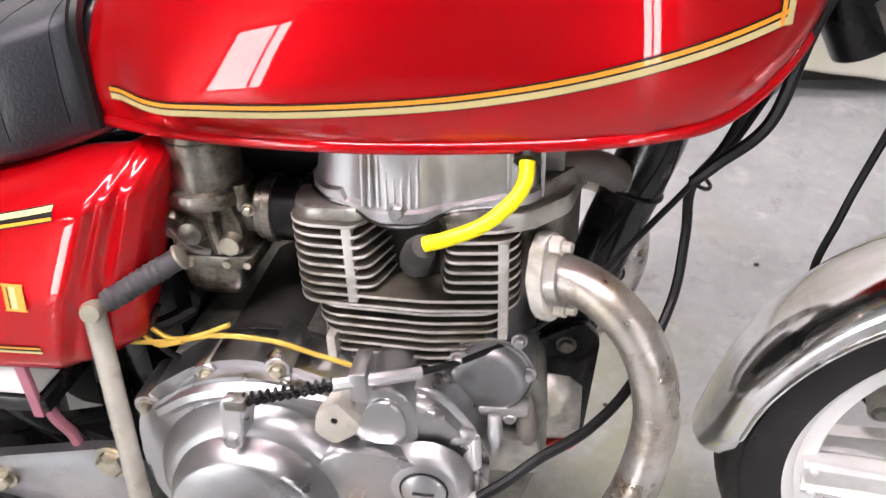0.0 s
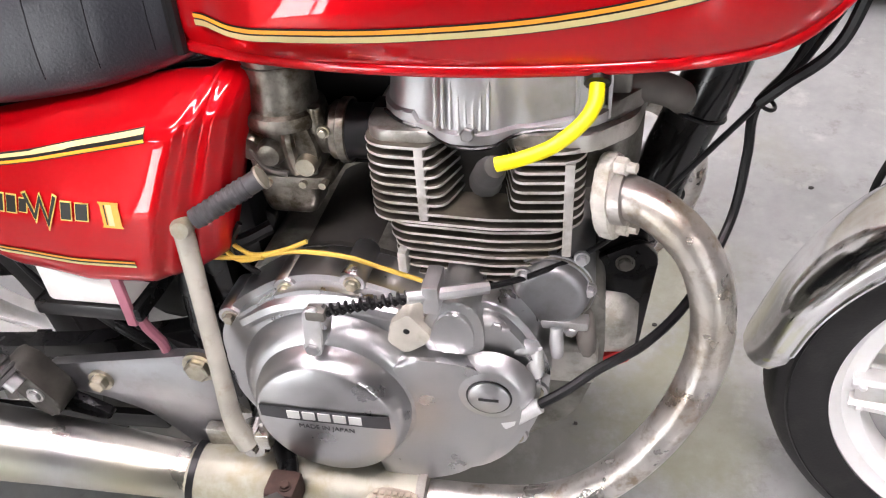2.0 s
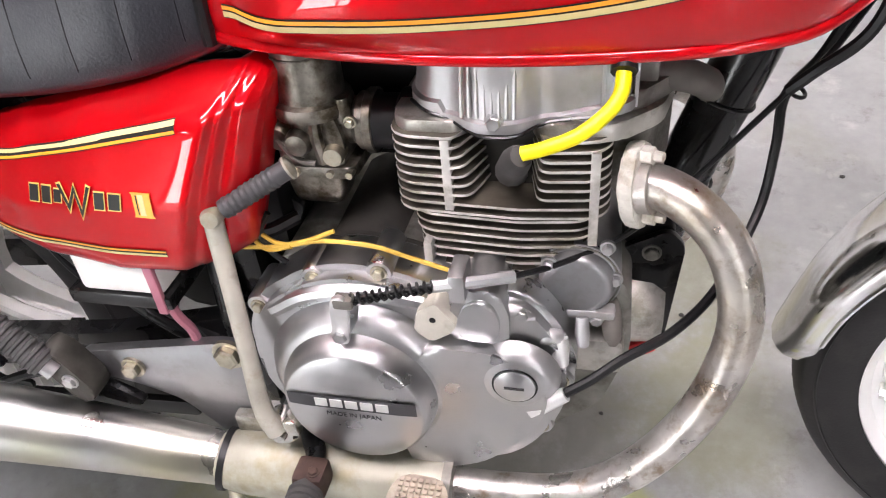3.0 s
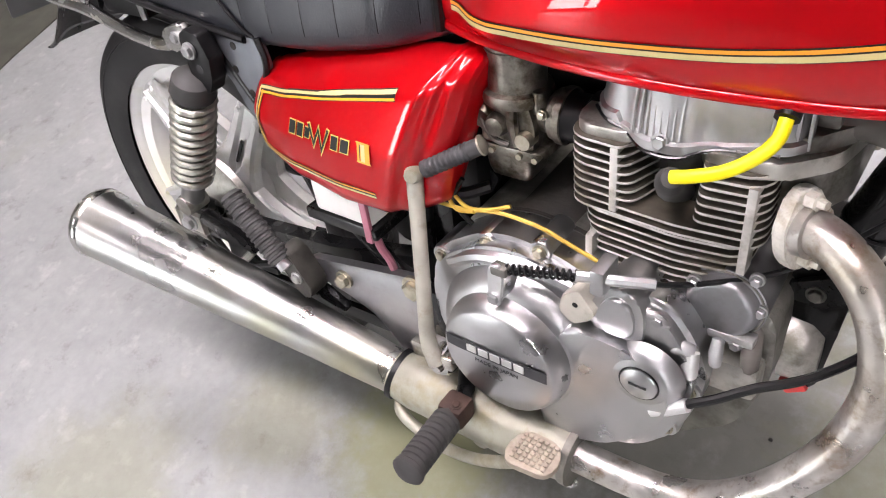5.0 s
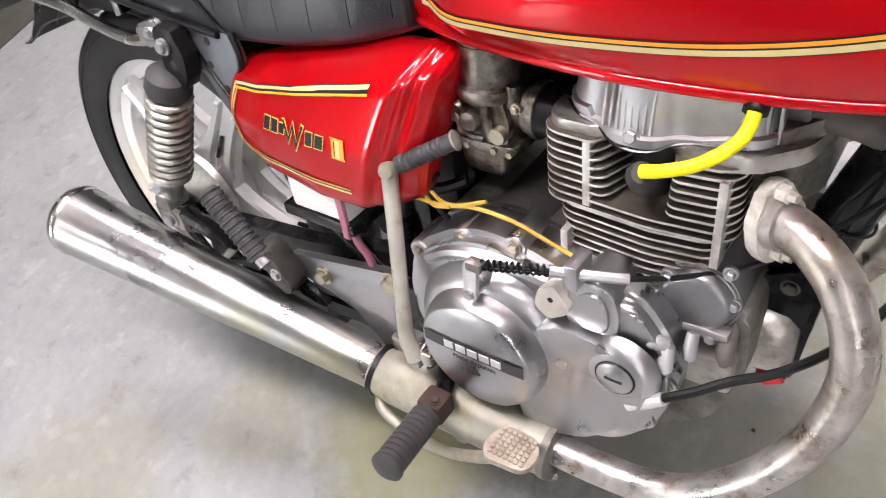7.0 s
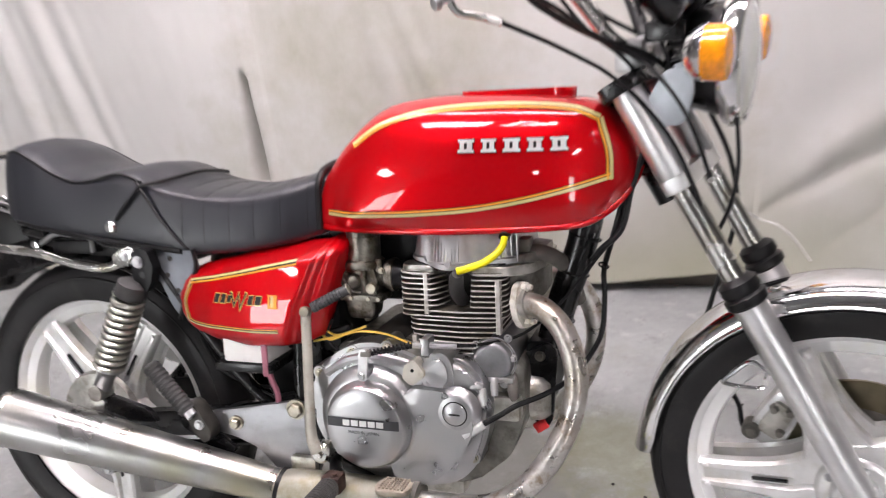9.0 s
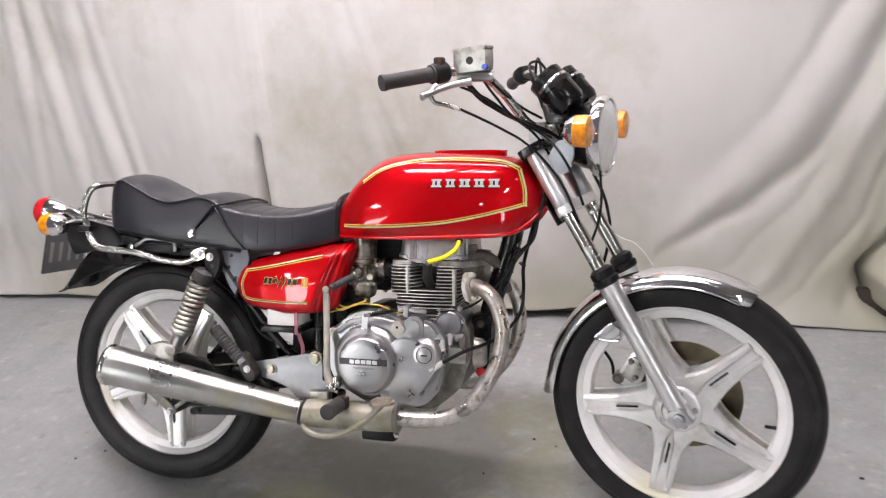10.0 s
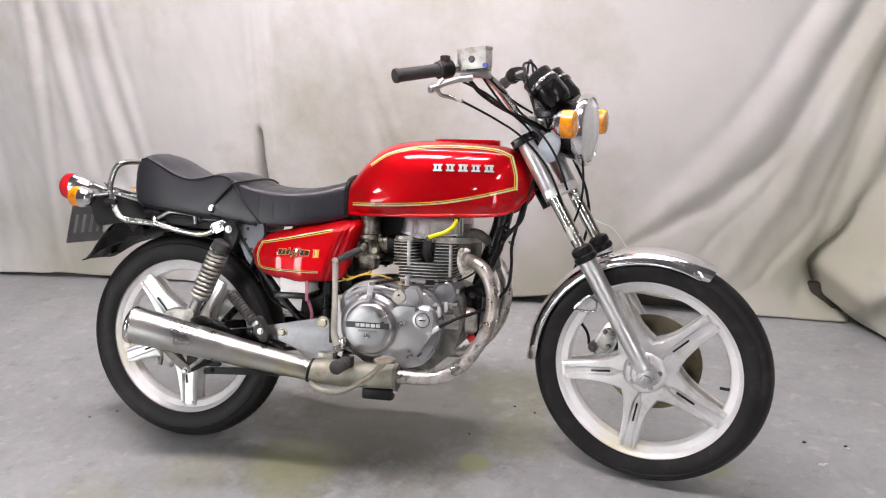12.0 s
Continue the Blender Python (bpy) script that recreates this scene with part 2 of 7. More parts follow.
def floor_material():
    """Worn grey floor paint: two scales of mottling, speckle, olive spills, painted shade."""
    m = mat("painted_concrete", (0.36, 0.362, 0.36), 0.38, bump=0.10, bump_scale=45)
    nt = m.node_tree
    N, L = nt.nodes.new, nt.links.new
    b = nt.nodes["Principled BSDF"]
    tc = N("ShaderNodeTexCoord")

    def cloud(scale, lo, hi, a, c, detail=7, rough=0.6):
        n = N("ShaderNodeTexNoise")
        n.inputs["Scale"].default_value, n.inputs["Detail"].default_value, n.inputs["Roughness"].default_value = scale, detail, rough
        L(tc.outputs["Object"], n.inputs["Vector"])
        r = N("ShaderNodeMapRange")
        for k, v in (("From Min", lo), ("From Max", hi), ("To Min", a), ("To Max", c)):
            r.inputs[k].default_value = v
        L(n.outputs["Fac"], r.inputs["Value"])
        return r.outputs["Result"]

    def times(x, y, op="MULTIPLY"):
        n = N("ShaderNodeMath")
        n.operation = op
        for k, v in enumerate((x, y)):
            if isinstance(v, float):
                n.inputs[k].default_value = v
            else:
                L(v, n.inputs[k])
        return n.outputs[0]

    def blend(under, colour, mask):
        n = N("ShaderNodeMix")
        n.data_type = "RGBA"
        L(under, n.inputs["A"])
        n.inputs["B"].default_value = (*colour, 1)
        L(mask, n.inputs["Factor"])
        return n.outputs["Result"]

    tone = times(times(cloud(1.1, 0.3, 0.7, 0.90, 1.08), cloud(7.0, 0.3, 0.7, 0.90, 1.10)), cloud(38.0, 0.3, 0.7, 0.93, 1.07))
    v = N("ShaderNodeVectorMath")
    v.operation = "SCALE"
    v.inputs[0].default_value = (0.334, 0.345, 0.342)
    L(tone, v.inputs["Scale"])
    col = v.outputs["Vector"]
    col = blend(col, (0.52, 0.52, 0.51), cloud(16.0, 0.57, 0.70, 0.0, 0.5, 9))
    col = blend(col, (0.17, 0.165, 0.15), cloud(11.0, 0.56, 0.72, 0.0, 0.75, 10, 0.75))
    col = blend(col, (0.27, 0.27, 0.15), cloud(1.9, 0.57, 0.74, 0.0, 0.35, 9, 0.7))
    edge = cloud(9.0, 0.2, 0.8, -0.5, 0.5, 8, 0.7)
    # painted shade (first two) and spills at their places: x, y, radius, colour, strength
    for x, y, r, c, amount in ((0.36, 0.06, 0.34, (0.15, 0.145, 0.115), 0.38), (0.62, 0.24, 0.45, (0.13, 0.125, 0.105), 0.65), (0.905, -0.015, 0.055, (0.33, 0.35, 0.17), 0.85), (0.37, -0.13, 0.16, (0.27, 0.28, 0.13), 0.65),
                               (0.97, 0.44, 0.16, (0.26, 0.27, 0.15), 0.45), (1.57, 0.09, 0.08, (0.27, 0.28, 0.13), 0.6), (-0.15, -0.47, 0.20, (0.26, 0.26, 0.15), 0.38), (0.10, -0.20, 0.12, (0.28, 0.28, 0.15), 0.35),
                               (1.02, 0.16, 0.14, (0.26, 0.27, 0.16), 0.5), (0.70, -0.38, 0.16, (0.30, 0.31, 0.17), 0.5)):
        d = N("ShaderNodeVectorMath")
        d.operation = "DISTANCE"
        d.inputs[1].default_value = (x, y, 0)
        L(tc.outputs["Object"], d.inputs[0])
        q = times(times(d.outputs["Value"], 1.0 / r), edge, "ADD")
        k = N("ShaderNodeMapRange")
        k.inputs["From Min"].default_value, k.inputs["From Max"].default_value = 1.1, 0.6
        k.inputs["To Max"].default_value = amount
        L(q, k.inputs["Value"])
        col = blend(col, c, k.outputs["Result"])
    L(col, b.inputs["Base Color"])
    L(cloud(6.0, 0.3, 0.7, 0.30, 0.52), b.inputs["Roughness"])
    return m


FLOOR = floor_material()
OLIVE = mat("dark_olive_flooring", (0.075, 0.075, 0.06), 0.7, var=0.2, var_scale=12, bump=0.1)
DARK_TRIM = mat("dark_brown_hem_strip", (0.05, 0.042, 0.034), 0.6, var=0.3, var_scale=9)
CHIP = mat("pale_paint_flake", (0.7, 0.7, 0.68), 0.6, var=0.2, var_scale=40)
GRIT = mat("dark_grit", (0.03, 0.028, 0.025), 0.8, var=0.3, var_scale=40)
CLOTH = mat("off_white_cloth", (0.57, 0.56, 0.54), 0.9, var=0.05, var_scale=2.5, bump=0.08, bump_scale=500, stain=(0.34, 0.325, 0.23), stain_scale=0.9, stain_amount=0.7)



def soil(m, patches):
    """Yellowed patches with ragged edges at their places on a material: x, y, z, radius, colour, strength."""
    nt = m.node_tree
    N, L = nt.nodes.new, nt.links.new
    b = nt.nodes["Principled BSDF"]
    col = b.inputs["Base Color"].links[0].from_socket
    tc = N("ShaderNodeTexCoord")
    n = N("ShaderNodeTexNoise")
    n.inputs["Scale"].default_value, n.inputs["Detail"].default_value = 2.6, 7
    L(tc.outputs["Object"], n.inputs["Vector"])
    for x, y, z, r, c, amount in patches:
        d = N("ShaderNodeVectorMath")
        d.operation = "DISTANCE"
        d.inputs[1].default_value = (x, y, z)
        L(tc.outputs["Object"], d.inputs[0])
        q = N("ShaderNodeMath")
        q.operation = "MULTIPLY_ADD"
        L(d.outputs["Value"], q.inputs[0])
        q.inputs[1].default_value = 1 / r
        L(n.outputs["Fac"], q.inputs[2])
        k = N("ShaderNodeMapRange")
        k.inputs["From Min"].default_value, k.inputs["From Max"].default_value, k.inputs["To Max"].default_value = 1.6, 0.7, amount
        L(q.outputs[0], k.inputs["Value"])
        mx = N("ShaderNodeMix")
        mx.data_type = "RGBA"
        L(col, mx.inputs["A"])
        mx.inputs["B"].default_value = (*c, 1)
        L(k.outputs["Result"], mx.inputs["Factor"])
        col = mx.outputs["Result"]
    L(col, b.inputs["Base Color"])


# low cloth patches: yellowing, with shade near the hem painted in
soil(CLOTH, ((2.18, 1.16, 0.22, 0.68, (0.36, 0.36, 0.25), 0.7), (1.23, 1.2, 0.05, 0.50, (0.30, 0.30, 0.21), 0.85), (0.6, 1.2, 0.0, 0.45, (0.33, 0.32, 0.23), 0.75), (-1.36, 1.2, 0.05, 0.50, (0.33, 0.32, 0.24), 0.75), (2.43, 1.2, 1.0, 0.45, (0.44, 0.43, 0.30), 0.6)))
soil(HEADER, ((0.915, -0.113, 0.595, 0.040, (0.33, 0.28, 0.20), 0.7), (0.955, -0.130, 0.520, 0.05, (0.50, 0.46, 0.38), 0.45), (0.945, -0.145, 0.425, 0.03, (0.20, 0.12, 0.06), 0.6), (0.958, -0.135, 0.475, 0.02, (0.18, 0.12, 0.06), 0.6)))
soil(MUFFLER, ((0.40, -0.22, 0.29, 0.07, (0.50, 0.46, 0.26), 0.6), (0.28, -0.235, 0.32, 0.05, (0.36, 0.34, 0.18), 0.5)))
soil(SILVER, ((1.31, -0.03, 0.10, 0.10, (0.72, 0.68, 0.38), 0.6), (-0.22, -0.03, 0.28, 0.10, (0.72, 0.68, 0.42), 0.5)))

# ---- building helpers ----
def link(name, bm, material, parent=None, label="", smooth=40):
    """A bmesh as one mesh object."""
    bmesh.ops.recalc_face_normals(bm, faces=bm.faces)
    me = bpy.data.meshes.new(name)
    bm.to_mesh(me)
    bm.free()
    me.materials.append(material)
    if smooth:
        me.polygons.foreach_set("use_smooth", [True] * len(me.polygons))
        me.set_sharp_from_angle(angle=radians(smooth))
    ob = new(name, me)
    if parent:
        ob.parent = parent
    if label:
        tagged(ob, label)
    return ob


def part(name, bm, material, parent, label="", smooth=40):
    return link(name, bm, material, parent, label, smooth)


def spline(pts, n=8):
    """Points of a smooth curve through pts."""
    p = [Vector(q) for q in pts]
    p = [2 * p[0] - p[1], *p, 2 * p[-1] - p[-2]]
    out = []
    for i in range(1, len(p) - 2):
        for k in range(n):
            t = k / n
            a, b, c, d = p[i - 1:i + 3]
            out.append(0.5 * (2 * b + (c - a) * t + (2 * a - 5 * b + 4 * c - d) * t * t + (3 * b - a - 3 * c + d) * t ** 3))
    return out + [p[-2]]


def lerp(table, x):
    """Smooth value at x from rows of (x, value, value...)."""
    if x <= table[0][0]:
        return table[0][1:]
    for a, b in zip(table, table[1:]):
        if x <= b[0]:
            t = (x - a[0]) / (b[0] - a[0])
            t = t * t * (3 - 2 * t) * 0.5 + t * 0.5
            return tuple(u + (v - u) * t for u, v in zip(a[1:], b[1:]))
    return table[-1][1:]


def skin(bm, rings, closed=True, caps=True):
    """Faces between rings of points with equal counts."""
    vs = [[bm.verts.new(p) for p in r] for r in rings]
    n = len(vs[0])
    for a, b in zip(vs, vs[1:]):
        for i in range(n if closed else n - 1):
            j = (i + 1) % n
            bm.faces.new((a[i], a[j], b[j], b[i]))
    if caps and closed:
        bm.faces.new(vs[0])
        bm.faces.new(vs[-1][::-1])
    return bm


def tube(pts, radius, seg=12, n=8, bm=None, smooth=True, caps=True):
    """A round bar along a curve; radius a number or one per point of pts."""
    bm = bm or bmesh.new()
    path = spline(pts, n) if smooth and len(pts) > 2 else [Vector(p) for p in pts]
    if isinstance(radius, (int, float)):
        rad = [radius] * len(path)
    else:
        k = [i * (len(radius) - 1) / (len(path) - 1) for i in range(len(path))]
        rad = [radius[int(q)] + (radius[min(int(q) + 1, len(radius) - 1)] - radius[int(q)]) * (q - int(q)) for q in k]
    up = None
    rings = []
    for i, p in enumerate(path):
        d = (path[min(i + 1, len(path) - 1)] - path[max(i - 1, 0)]).normalized()
        if up is None:
            up = d.orthogonal().normalized()
        up = (up - d * up.dot(d)).normalized()
        side = d.cross(up)
        rings.append([p + rad[i] * (math.cos(a) * up + math.sin(a) * side) for a in (2 * math.pi * j / seg for j in range(seg))])
    return skin(bm, rings, True, caps)


def lathe(profile, centre, axis="y", seg=32, bm=None, closed=False, start=0.0, turn=360.0):
    """A turned body: profile rows of (radius, along the axis)."""
    bm = bm or bmesh.new()
    c = Vector(centre)
    a3 = {"x": Vector((1, 0, 0)), "y": Vector((0, 1, 0)), "z": Vector((0, 0, 1))}[axis] if isinstance(axis, str) else Vector(axis).normalized()
    u = Vector((1, 0, 0)) if axis == "y" else a3.orthogonal().normalized()
    w = a3.cross(u)
    full = abs(turn) >= 359.9
    k = seg if full else seg + 1
    rings = []
    for j in range(k):
        a = radians(start) + radians(turn) * j / seg
        rings.append([bm.verts.new(c + a3 * h + r * (math.cos(a) * u - math.sin(a) * w)) for r, h in profile])
    for j in range(seg):
        A, B = rings[j], rings[(j + 1) % k]
        m = len(profile)
        for i in range(m if closed else m - 1):
            bm.faces.new((A[i], A[(i + 1) % m], B[(i + 1) % m], B[i]))
    bmesh.ops.remove_doubles(bm, verts=bm.verts, dist=1e-5)
    return bm


def block(lo, hi, bevel=0.0, seg=2, bm=None, m=None):
    """A box with rounded edges."""
    t = bmesh.new()
    bmesh.ops.create_cube(t, size=1)
    for v in t.verts:
        v.co = Vector([(lo[i] + hi[i]) / 2 + v.co[i] * (hi[i] - lo[i]) for i in range(3)])
    if bevel:
        bmesh.ops.bevel(t, geom=t.edges, offset=bevel, segments=seg, profile=0.6, affect="EDGES")
    if m is not None:
        t.transform(m)
    return merge(bm, t)


def merge(bm, t):
    if bm is None:
        return t
    me = bpy.data.meshes.new("tmp")
    t.to_mesh(me)
    t.free()
    bm.from_mesh(me)
    bpy.data.meshes.remove(me)
    return bm


def rounded(poly, r, n=4):
    """The polygon with round corners (2D)."""
    out = []
    k = len(poly)
    for i in range(k):
        a, b, c = (Vector(poly[(i + d) % k]) for d in (-1, 0, 1))
        ra = min(r, (a - b).length * 0.45, (c - b).length * 0.45)
        p, q = b + (a - b).normalized() * ra, b + (c - b).normalized() * ra
        for j in range(n + 1):
            t = j / n
            out.append((1 - t) ** 2 * p + 2 * t * (1 - t) * b + t * t * q)
    return out


def slab(poly, lo, hi, axis="y", round_=0.0, bevel=0.0, bm=None, m=None, seg=2):
    """A plate: a 2D outline carried from lo to hi along an axis."""
    pts = rounded(poly, round_) if round_ else [Vector(p) for p in poly]
    put = {"y": lambda p, h: (p[0], h, p[1]), "z": lambda p, h: (p[0], p[1], h), "x": lambda p, h: (h, p[0], p[1])}[axis]
    t = bmesh.new()
    skin(t, [[put(p, lo) for p in pts], [put(p, hi) for p in pts]])
    if bevel:
        rim = [e for f in t.faces if len(f.verts) > 4 or len(pts) <= 4 for e in f.edges]
        bmesh.ops.bevel(t, geom=list(set(rim)), offset=bevel, segments=seg, profile=0.6, affect="EDGES")
    if m is not None:
        t.transform(m)
    return merge(bm, t)


def bolt(name, p, axis, r, h, parent, material=None, flats=6):
    """A hexagonal bolt head with its washer."""
    a = Vector(axis).normalized()
    bm = lathe([(0, -0.001), (r * 1.35, -0.001), (r * 1.35, h * 0.3), (r, h * 0.3)], p, a, 14)
    lathe([(r, h * 0.2), (r, h * 0.85), (r * 0.8, h), (0, h)], p, a, flats, bm)
    return part(name, bm, material or BRASS, parent, smooth=30)


# ---- the room ----
def bell(v, w):
    return math.exp(-(v / w) ** 2)


# hanging folds at the left: place at the floor, lean, width, depth
FOLDS = [(-3.1, 0.20, 0.08, 0.030), (-2.5, 0.10, 0.06, 0.030), (-2.05, 0.05, 0.05, 0.022), (-1.69, 0.02, 0.035, 0.024), (-1.41, 0.12, 0.04, 0.024), (-1.05, 0.26, 0.042, 0.030), (-0.90, 0.30, 0.03, 0.012), (-0.48, -0.04, 0.05, 0.034),
         (-0.40, -0.02, 0.010, 0.010), (0.33, 0.28, 0.035, 0.020), (0.44, 0.33, 0.022, 0.012), (0.57, 0.39, 0.03, 0.017), (0.98, 0.30, 0.06, 0.010)]
# folds drawn to the right: places (height, x), width, depth (hollow: minus), lowest height
SWEEPS = [([(0.60, 1.60), (0.79, 1.749), (0.906, 1.843), (1.18, 1.982), (1.395, 2.09), (2.8, 2.62)], 0.045, -0.024, 1.0),
          ([(0.20, 1.38), (0.42, 1.584), (0.61, 1.77), (0.906, 1.963), (1.18, 2.096), (1.39, 2.19), (2.8, 2.70)], 0.075, 0.026, 0.30),
          ([(0.20, 1.42), (0.345, 1.60), (0.493, 1.795), (0.795, 2.045), (1.10, 2.17), (1.39, 2.28), (2.8, 2.78)], 0.055, -0.036, 0.25),
          ([(0.10, 1.63), (0.28, 1.778), (0.60, 2.006), (0.845, 2.149), (1.39, 2.34), (2.8, 2.82)], 0.022, -0.014, 0.10),
          ([(0.08, 1.80), (0.25, 1.928), (0.697, 2.126), (1.03, 2.247), (1.39, 2.36), (2.8, 2.85)], 0.060, 0.030, 0.08),
          ([(0.05, 1.93), (0.166, 2.038), (0.496, 2.227), (0.94, 2.332), (1.39, 2.44), (2.8, 2.90)], 0.026, -0.016, 0.05),
          ([(0.05, 2.20), (0.21, 2.225), (0.30, 2.245), (0.688, 2.335), (1.10, 2.395), (1.5, 2.53), (2.8, 2.98)], 0.050, -0.044, 0.05),
          ([(0.08, 2.00), (0.48, 2.29), (0.70, 2.40), (1.08, 2.50), (2.8, 3.10)], 0.060, 0.030, 0.3), ([(0.5, 2.45), (1.08, 2.62), (2.8, 3.2)], 0.045, -0.035, 0.4),
          ([(0.5, 2.68), (1.08, 2.84), (2.8, 3.4)], 0.06, -0.04, 0.4), ([(0.5, 3.1), (2.8, 3.7)], 0.07, -0.04, 0.3), ([(0.5, 3.6), (2.8, 4.2)], 0.07, -0.04, 0.3)]
CREASE = [(0.0, 2.46), (0.04, 2.37), (0.11, 2.285), (0.24, 2.245), (0.46, 2.375), (0.85, 2.48), (1.3, 2.56)]


def ripple(x, z):
    """How far the cloth stands forward of its line."""
    f = 0.0
    for c, lean, w, depth in FOLDS:
        v = x - c + lean * z * (1 - 0.10 * z) + 0.02 * math.sin(3.0 * z + 7 * c)
        f += 0.62 * depth * (bell(v, w) - 0.7 * bell(v - 1.7 * w, w * 0.8)) * (0.75 + 0.25 * math.sin(2.0 * z + 5 * c)) * min(1.0, 0.25 + z)
    if x > 0.9:
        for places, w, depth, low in SWEEPS:
            v = (x - lerp(places, z)[0]) * 0.85
            f += 0.52 * depth * bell(v, w * 0.75) * min(1.0, max(0.0, (z - low * 0.4) / (low + 0.05)))
    # gathered heap in the corner
    edge = x - lerp(CREASE, z)[0]
    h = max(0.0, min(1.0, edge / 0.14)) * max(0.0, min(1.0, (0.95 - z) / 0.55))
    f += 0.23 * h * h * (3 - 2 * h) * (1 + 0.40 * noise.noise((x * 7, z * 7, 1.0))) - 0.17 * bell(edge - 0.004, 0.030) * max(0.0, 1 - z / 0.62)
    slit = -0.13 * bell(x + 0.437, 0.011 + 0.035 * max(0.0, 0.84 - z)) * max(0.0, min(1.0, (0.86 - z) / 0.05)) * max(0.0, min(1.0, (z - 0.30) / 0.2)) - (0.006 * bell(x + 0.445, 0.022) if z > 0.8 else 0.0)
    foot = 0.05 * math.exp(-z / 0.09) * (0.6 + 0.4 * math.sin(2.1 * x + 0.4)) + (0.05 * math.exp(-z / 0.12) if x > 1.4 else 0)
    return f + slit + foot + 0.015 * noise.noise((x * 2.2, z * 1.4, 3.0)) + 0.005 * noise.noise((x * 9, z * 6, 8.0)) + 0.0016 * noise.noise((x * 21 + 6 * z, z * 11, 4.0))


def hem(x):
    """Height of the lower edge."""
    lift = 0.035 * bell(x - 0.8, 0.6) + 0.09 * bell(x - 1.48, 0.34) + 0.022 * bell(x + 1.7, 0.8)
    return 0.004 + lift * (0.8 + 0.3 * noise.noise((x * 5, 0, 0)))


def room():
    bm = bmesh.new()
    nx, nz = 960, 110
    g = []
    for i in range(nx + 1):
        x = -3.8 + 8.4 * i / nx
        col = []
        for j in range(nz + 1):
            z = 3.05 * (j / nz) ** 1.25
            col.append(bm.verts.new((0.07 + 0.895 * x + 0.034 * z, 1.25 - 0.9 * ripple(x, z), hem(x) + 0.902 * z * (1 - hem(x) / 2.75))))
        g.append(col)
    for i in range(nx):
        for j in range(nz):
            bm.faces.new((g[i][j], g[i + 1][j], g[i + 1][j + 1], g[i][j + 1]))
    ob = link("backdrop", bm, CLOTH, smooth=180)
    s = ob.modifiers.new("thick", "SOLIDIFY")
    s.thickness = 0.004
    tagged(ob, "off-white cloth curtain hanging in loose folds to the floor", "curtain", kind="structure")
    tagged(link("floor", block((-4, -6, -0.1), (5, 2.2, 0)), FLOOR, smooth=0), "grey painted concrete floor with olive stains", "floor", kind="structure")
    tagged(link("floor_west", slab([(-1.66, 0.05), (-1.72, 0.42), (-1.76, 0.95), (-3.9, 0.95), (-3.9, 0.05)], 0.0005, 0.005, "z"), OLIVE, smooth=0), "dark olive floor covering with a straight edge", "floor", kind="structure")
    # added dark strip, painted for the shaded gap below the hem
    tagged(link("baseboard", block((-3.9, 1.268, 0), (4.9, 1.30, 0.14), 0.004), DARK_TRIM), "dark brown strip for the shaded gap under the curtain", "baseboard", kind="structure")
    for n, lo, hi in (("wall_north", (-4, 2.2, 0), (5, 2.3, 2.8)), ("wall_east", (5, -6.1, 0), (5.1, 2.3, 2.8))):
        tagged(link(n, block(lo, hi), WALL, smooth=0), "plain grey painted workshop wall", "wall", kind="structure")
    # walls behind the camera, built round their window openings
    bm = bmesh.new()
    cuts = [(-4.0, -3.95), (-2.55, 3.80), (4.50, 5.0)]
    for x0, x1 in cuts:
        block((x0, -6.1, 0), (x1, -6, 2.8), bm=bm)
    for x0, x1 in ((-3.95, -2.55), (3.80, 4.50)):
        block((x0, -6.1, 0), (x1, -6, 0.1), bm=bm)
        block((x0, -6.1, 2.7), (x1, -6, 2.8), bm=bm)
    tagged(link("wall_south", bm, WALL, smooth=0), "grey painted workshop wall with two windows", "wall", kind="structure")
    tagged(link("wall_west", block((-4.1, -6.1, 0), (-4, 2.3, 2.8)), WALL, smooth=0), "plain grey painted workshop wall", "wall", kind="structure")
    for k, (c, half, bar) in enumerate((((-3.25, -6.05, 1.4), 0.70, 0.36), ((4.15, -6.05, 1.4), 0.35, 0.0))):
        win = new("window_%d" % (k + 1))
        win.location = c
        tagged(win, "tall white framed window full of bright daylight", "window", kind="structure")
        i = half - 0.04
        for lo, hi in (((-half, -0.03, -1.3), (-i, 0.03, 1.3)), ((i, -0.03, -1.3), (half, 0.03, 1.3)), ((-i, -0.03, -1.3), (i, 0.03, -1.25)), ((-i, -0.03, 1.25), (i, 0.03, 1.3)), ((bar - 0.03, -0.025, -1.25), (bar + 0.03, 0.025, 1.25))):
            part("window_frame", block(lo, hi, 0.004), FIXTURE, win)
        part("sky_backdrop", block((-half - 0.3, -0.31, -1.35), (half + 0.3, -0.29, 1.45)), DAYLIGHT, win)
    tagged(link("ceiling", block((-4.1, -6.1, 2.8), (5.1, 2.3, 2.9)), CEIL, smooth=0), "plain grey workshop ceiling", "ceiling", kind="structure")
    # flakes and grit lying on the floor
    for name, material, places in (("paint_flakes", CHIP, ((1.888, 0.140, 0.010), (1.902, 0.146, 0.006), (1.985, 0.24, 0.005), (1.70, -0.2, 0.004))),
                                   ("floor_grit", GRIT, ((1.866, 0.254, 0.007), (1.98, 0.25, 0.006), (1.267, 0.647, 0.005), (0.98, 0.32, 0.004), (1.05, 0.29, 0.004), (-0.351, 0.071, 0.004), (-0.42, 0.02, 0.004), (0.86, 0.13, 0.004)))):
        bm = bmesh.new()
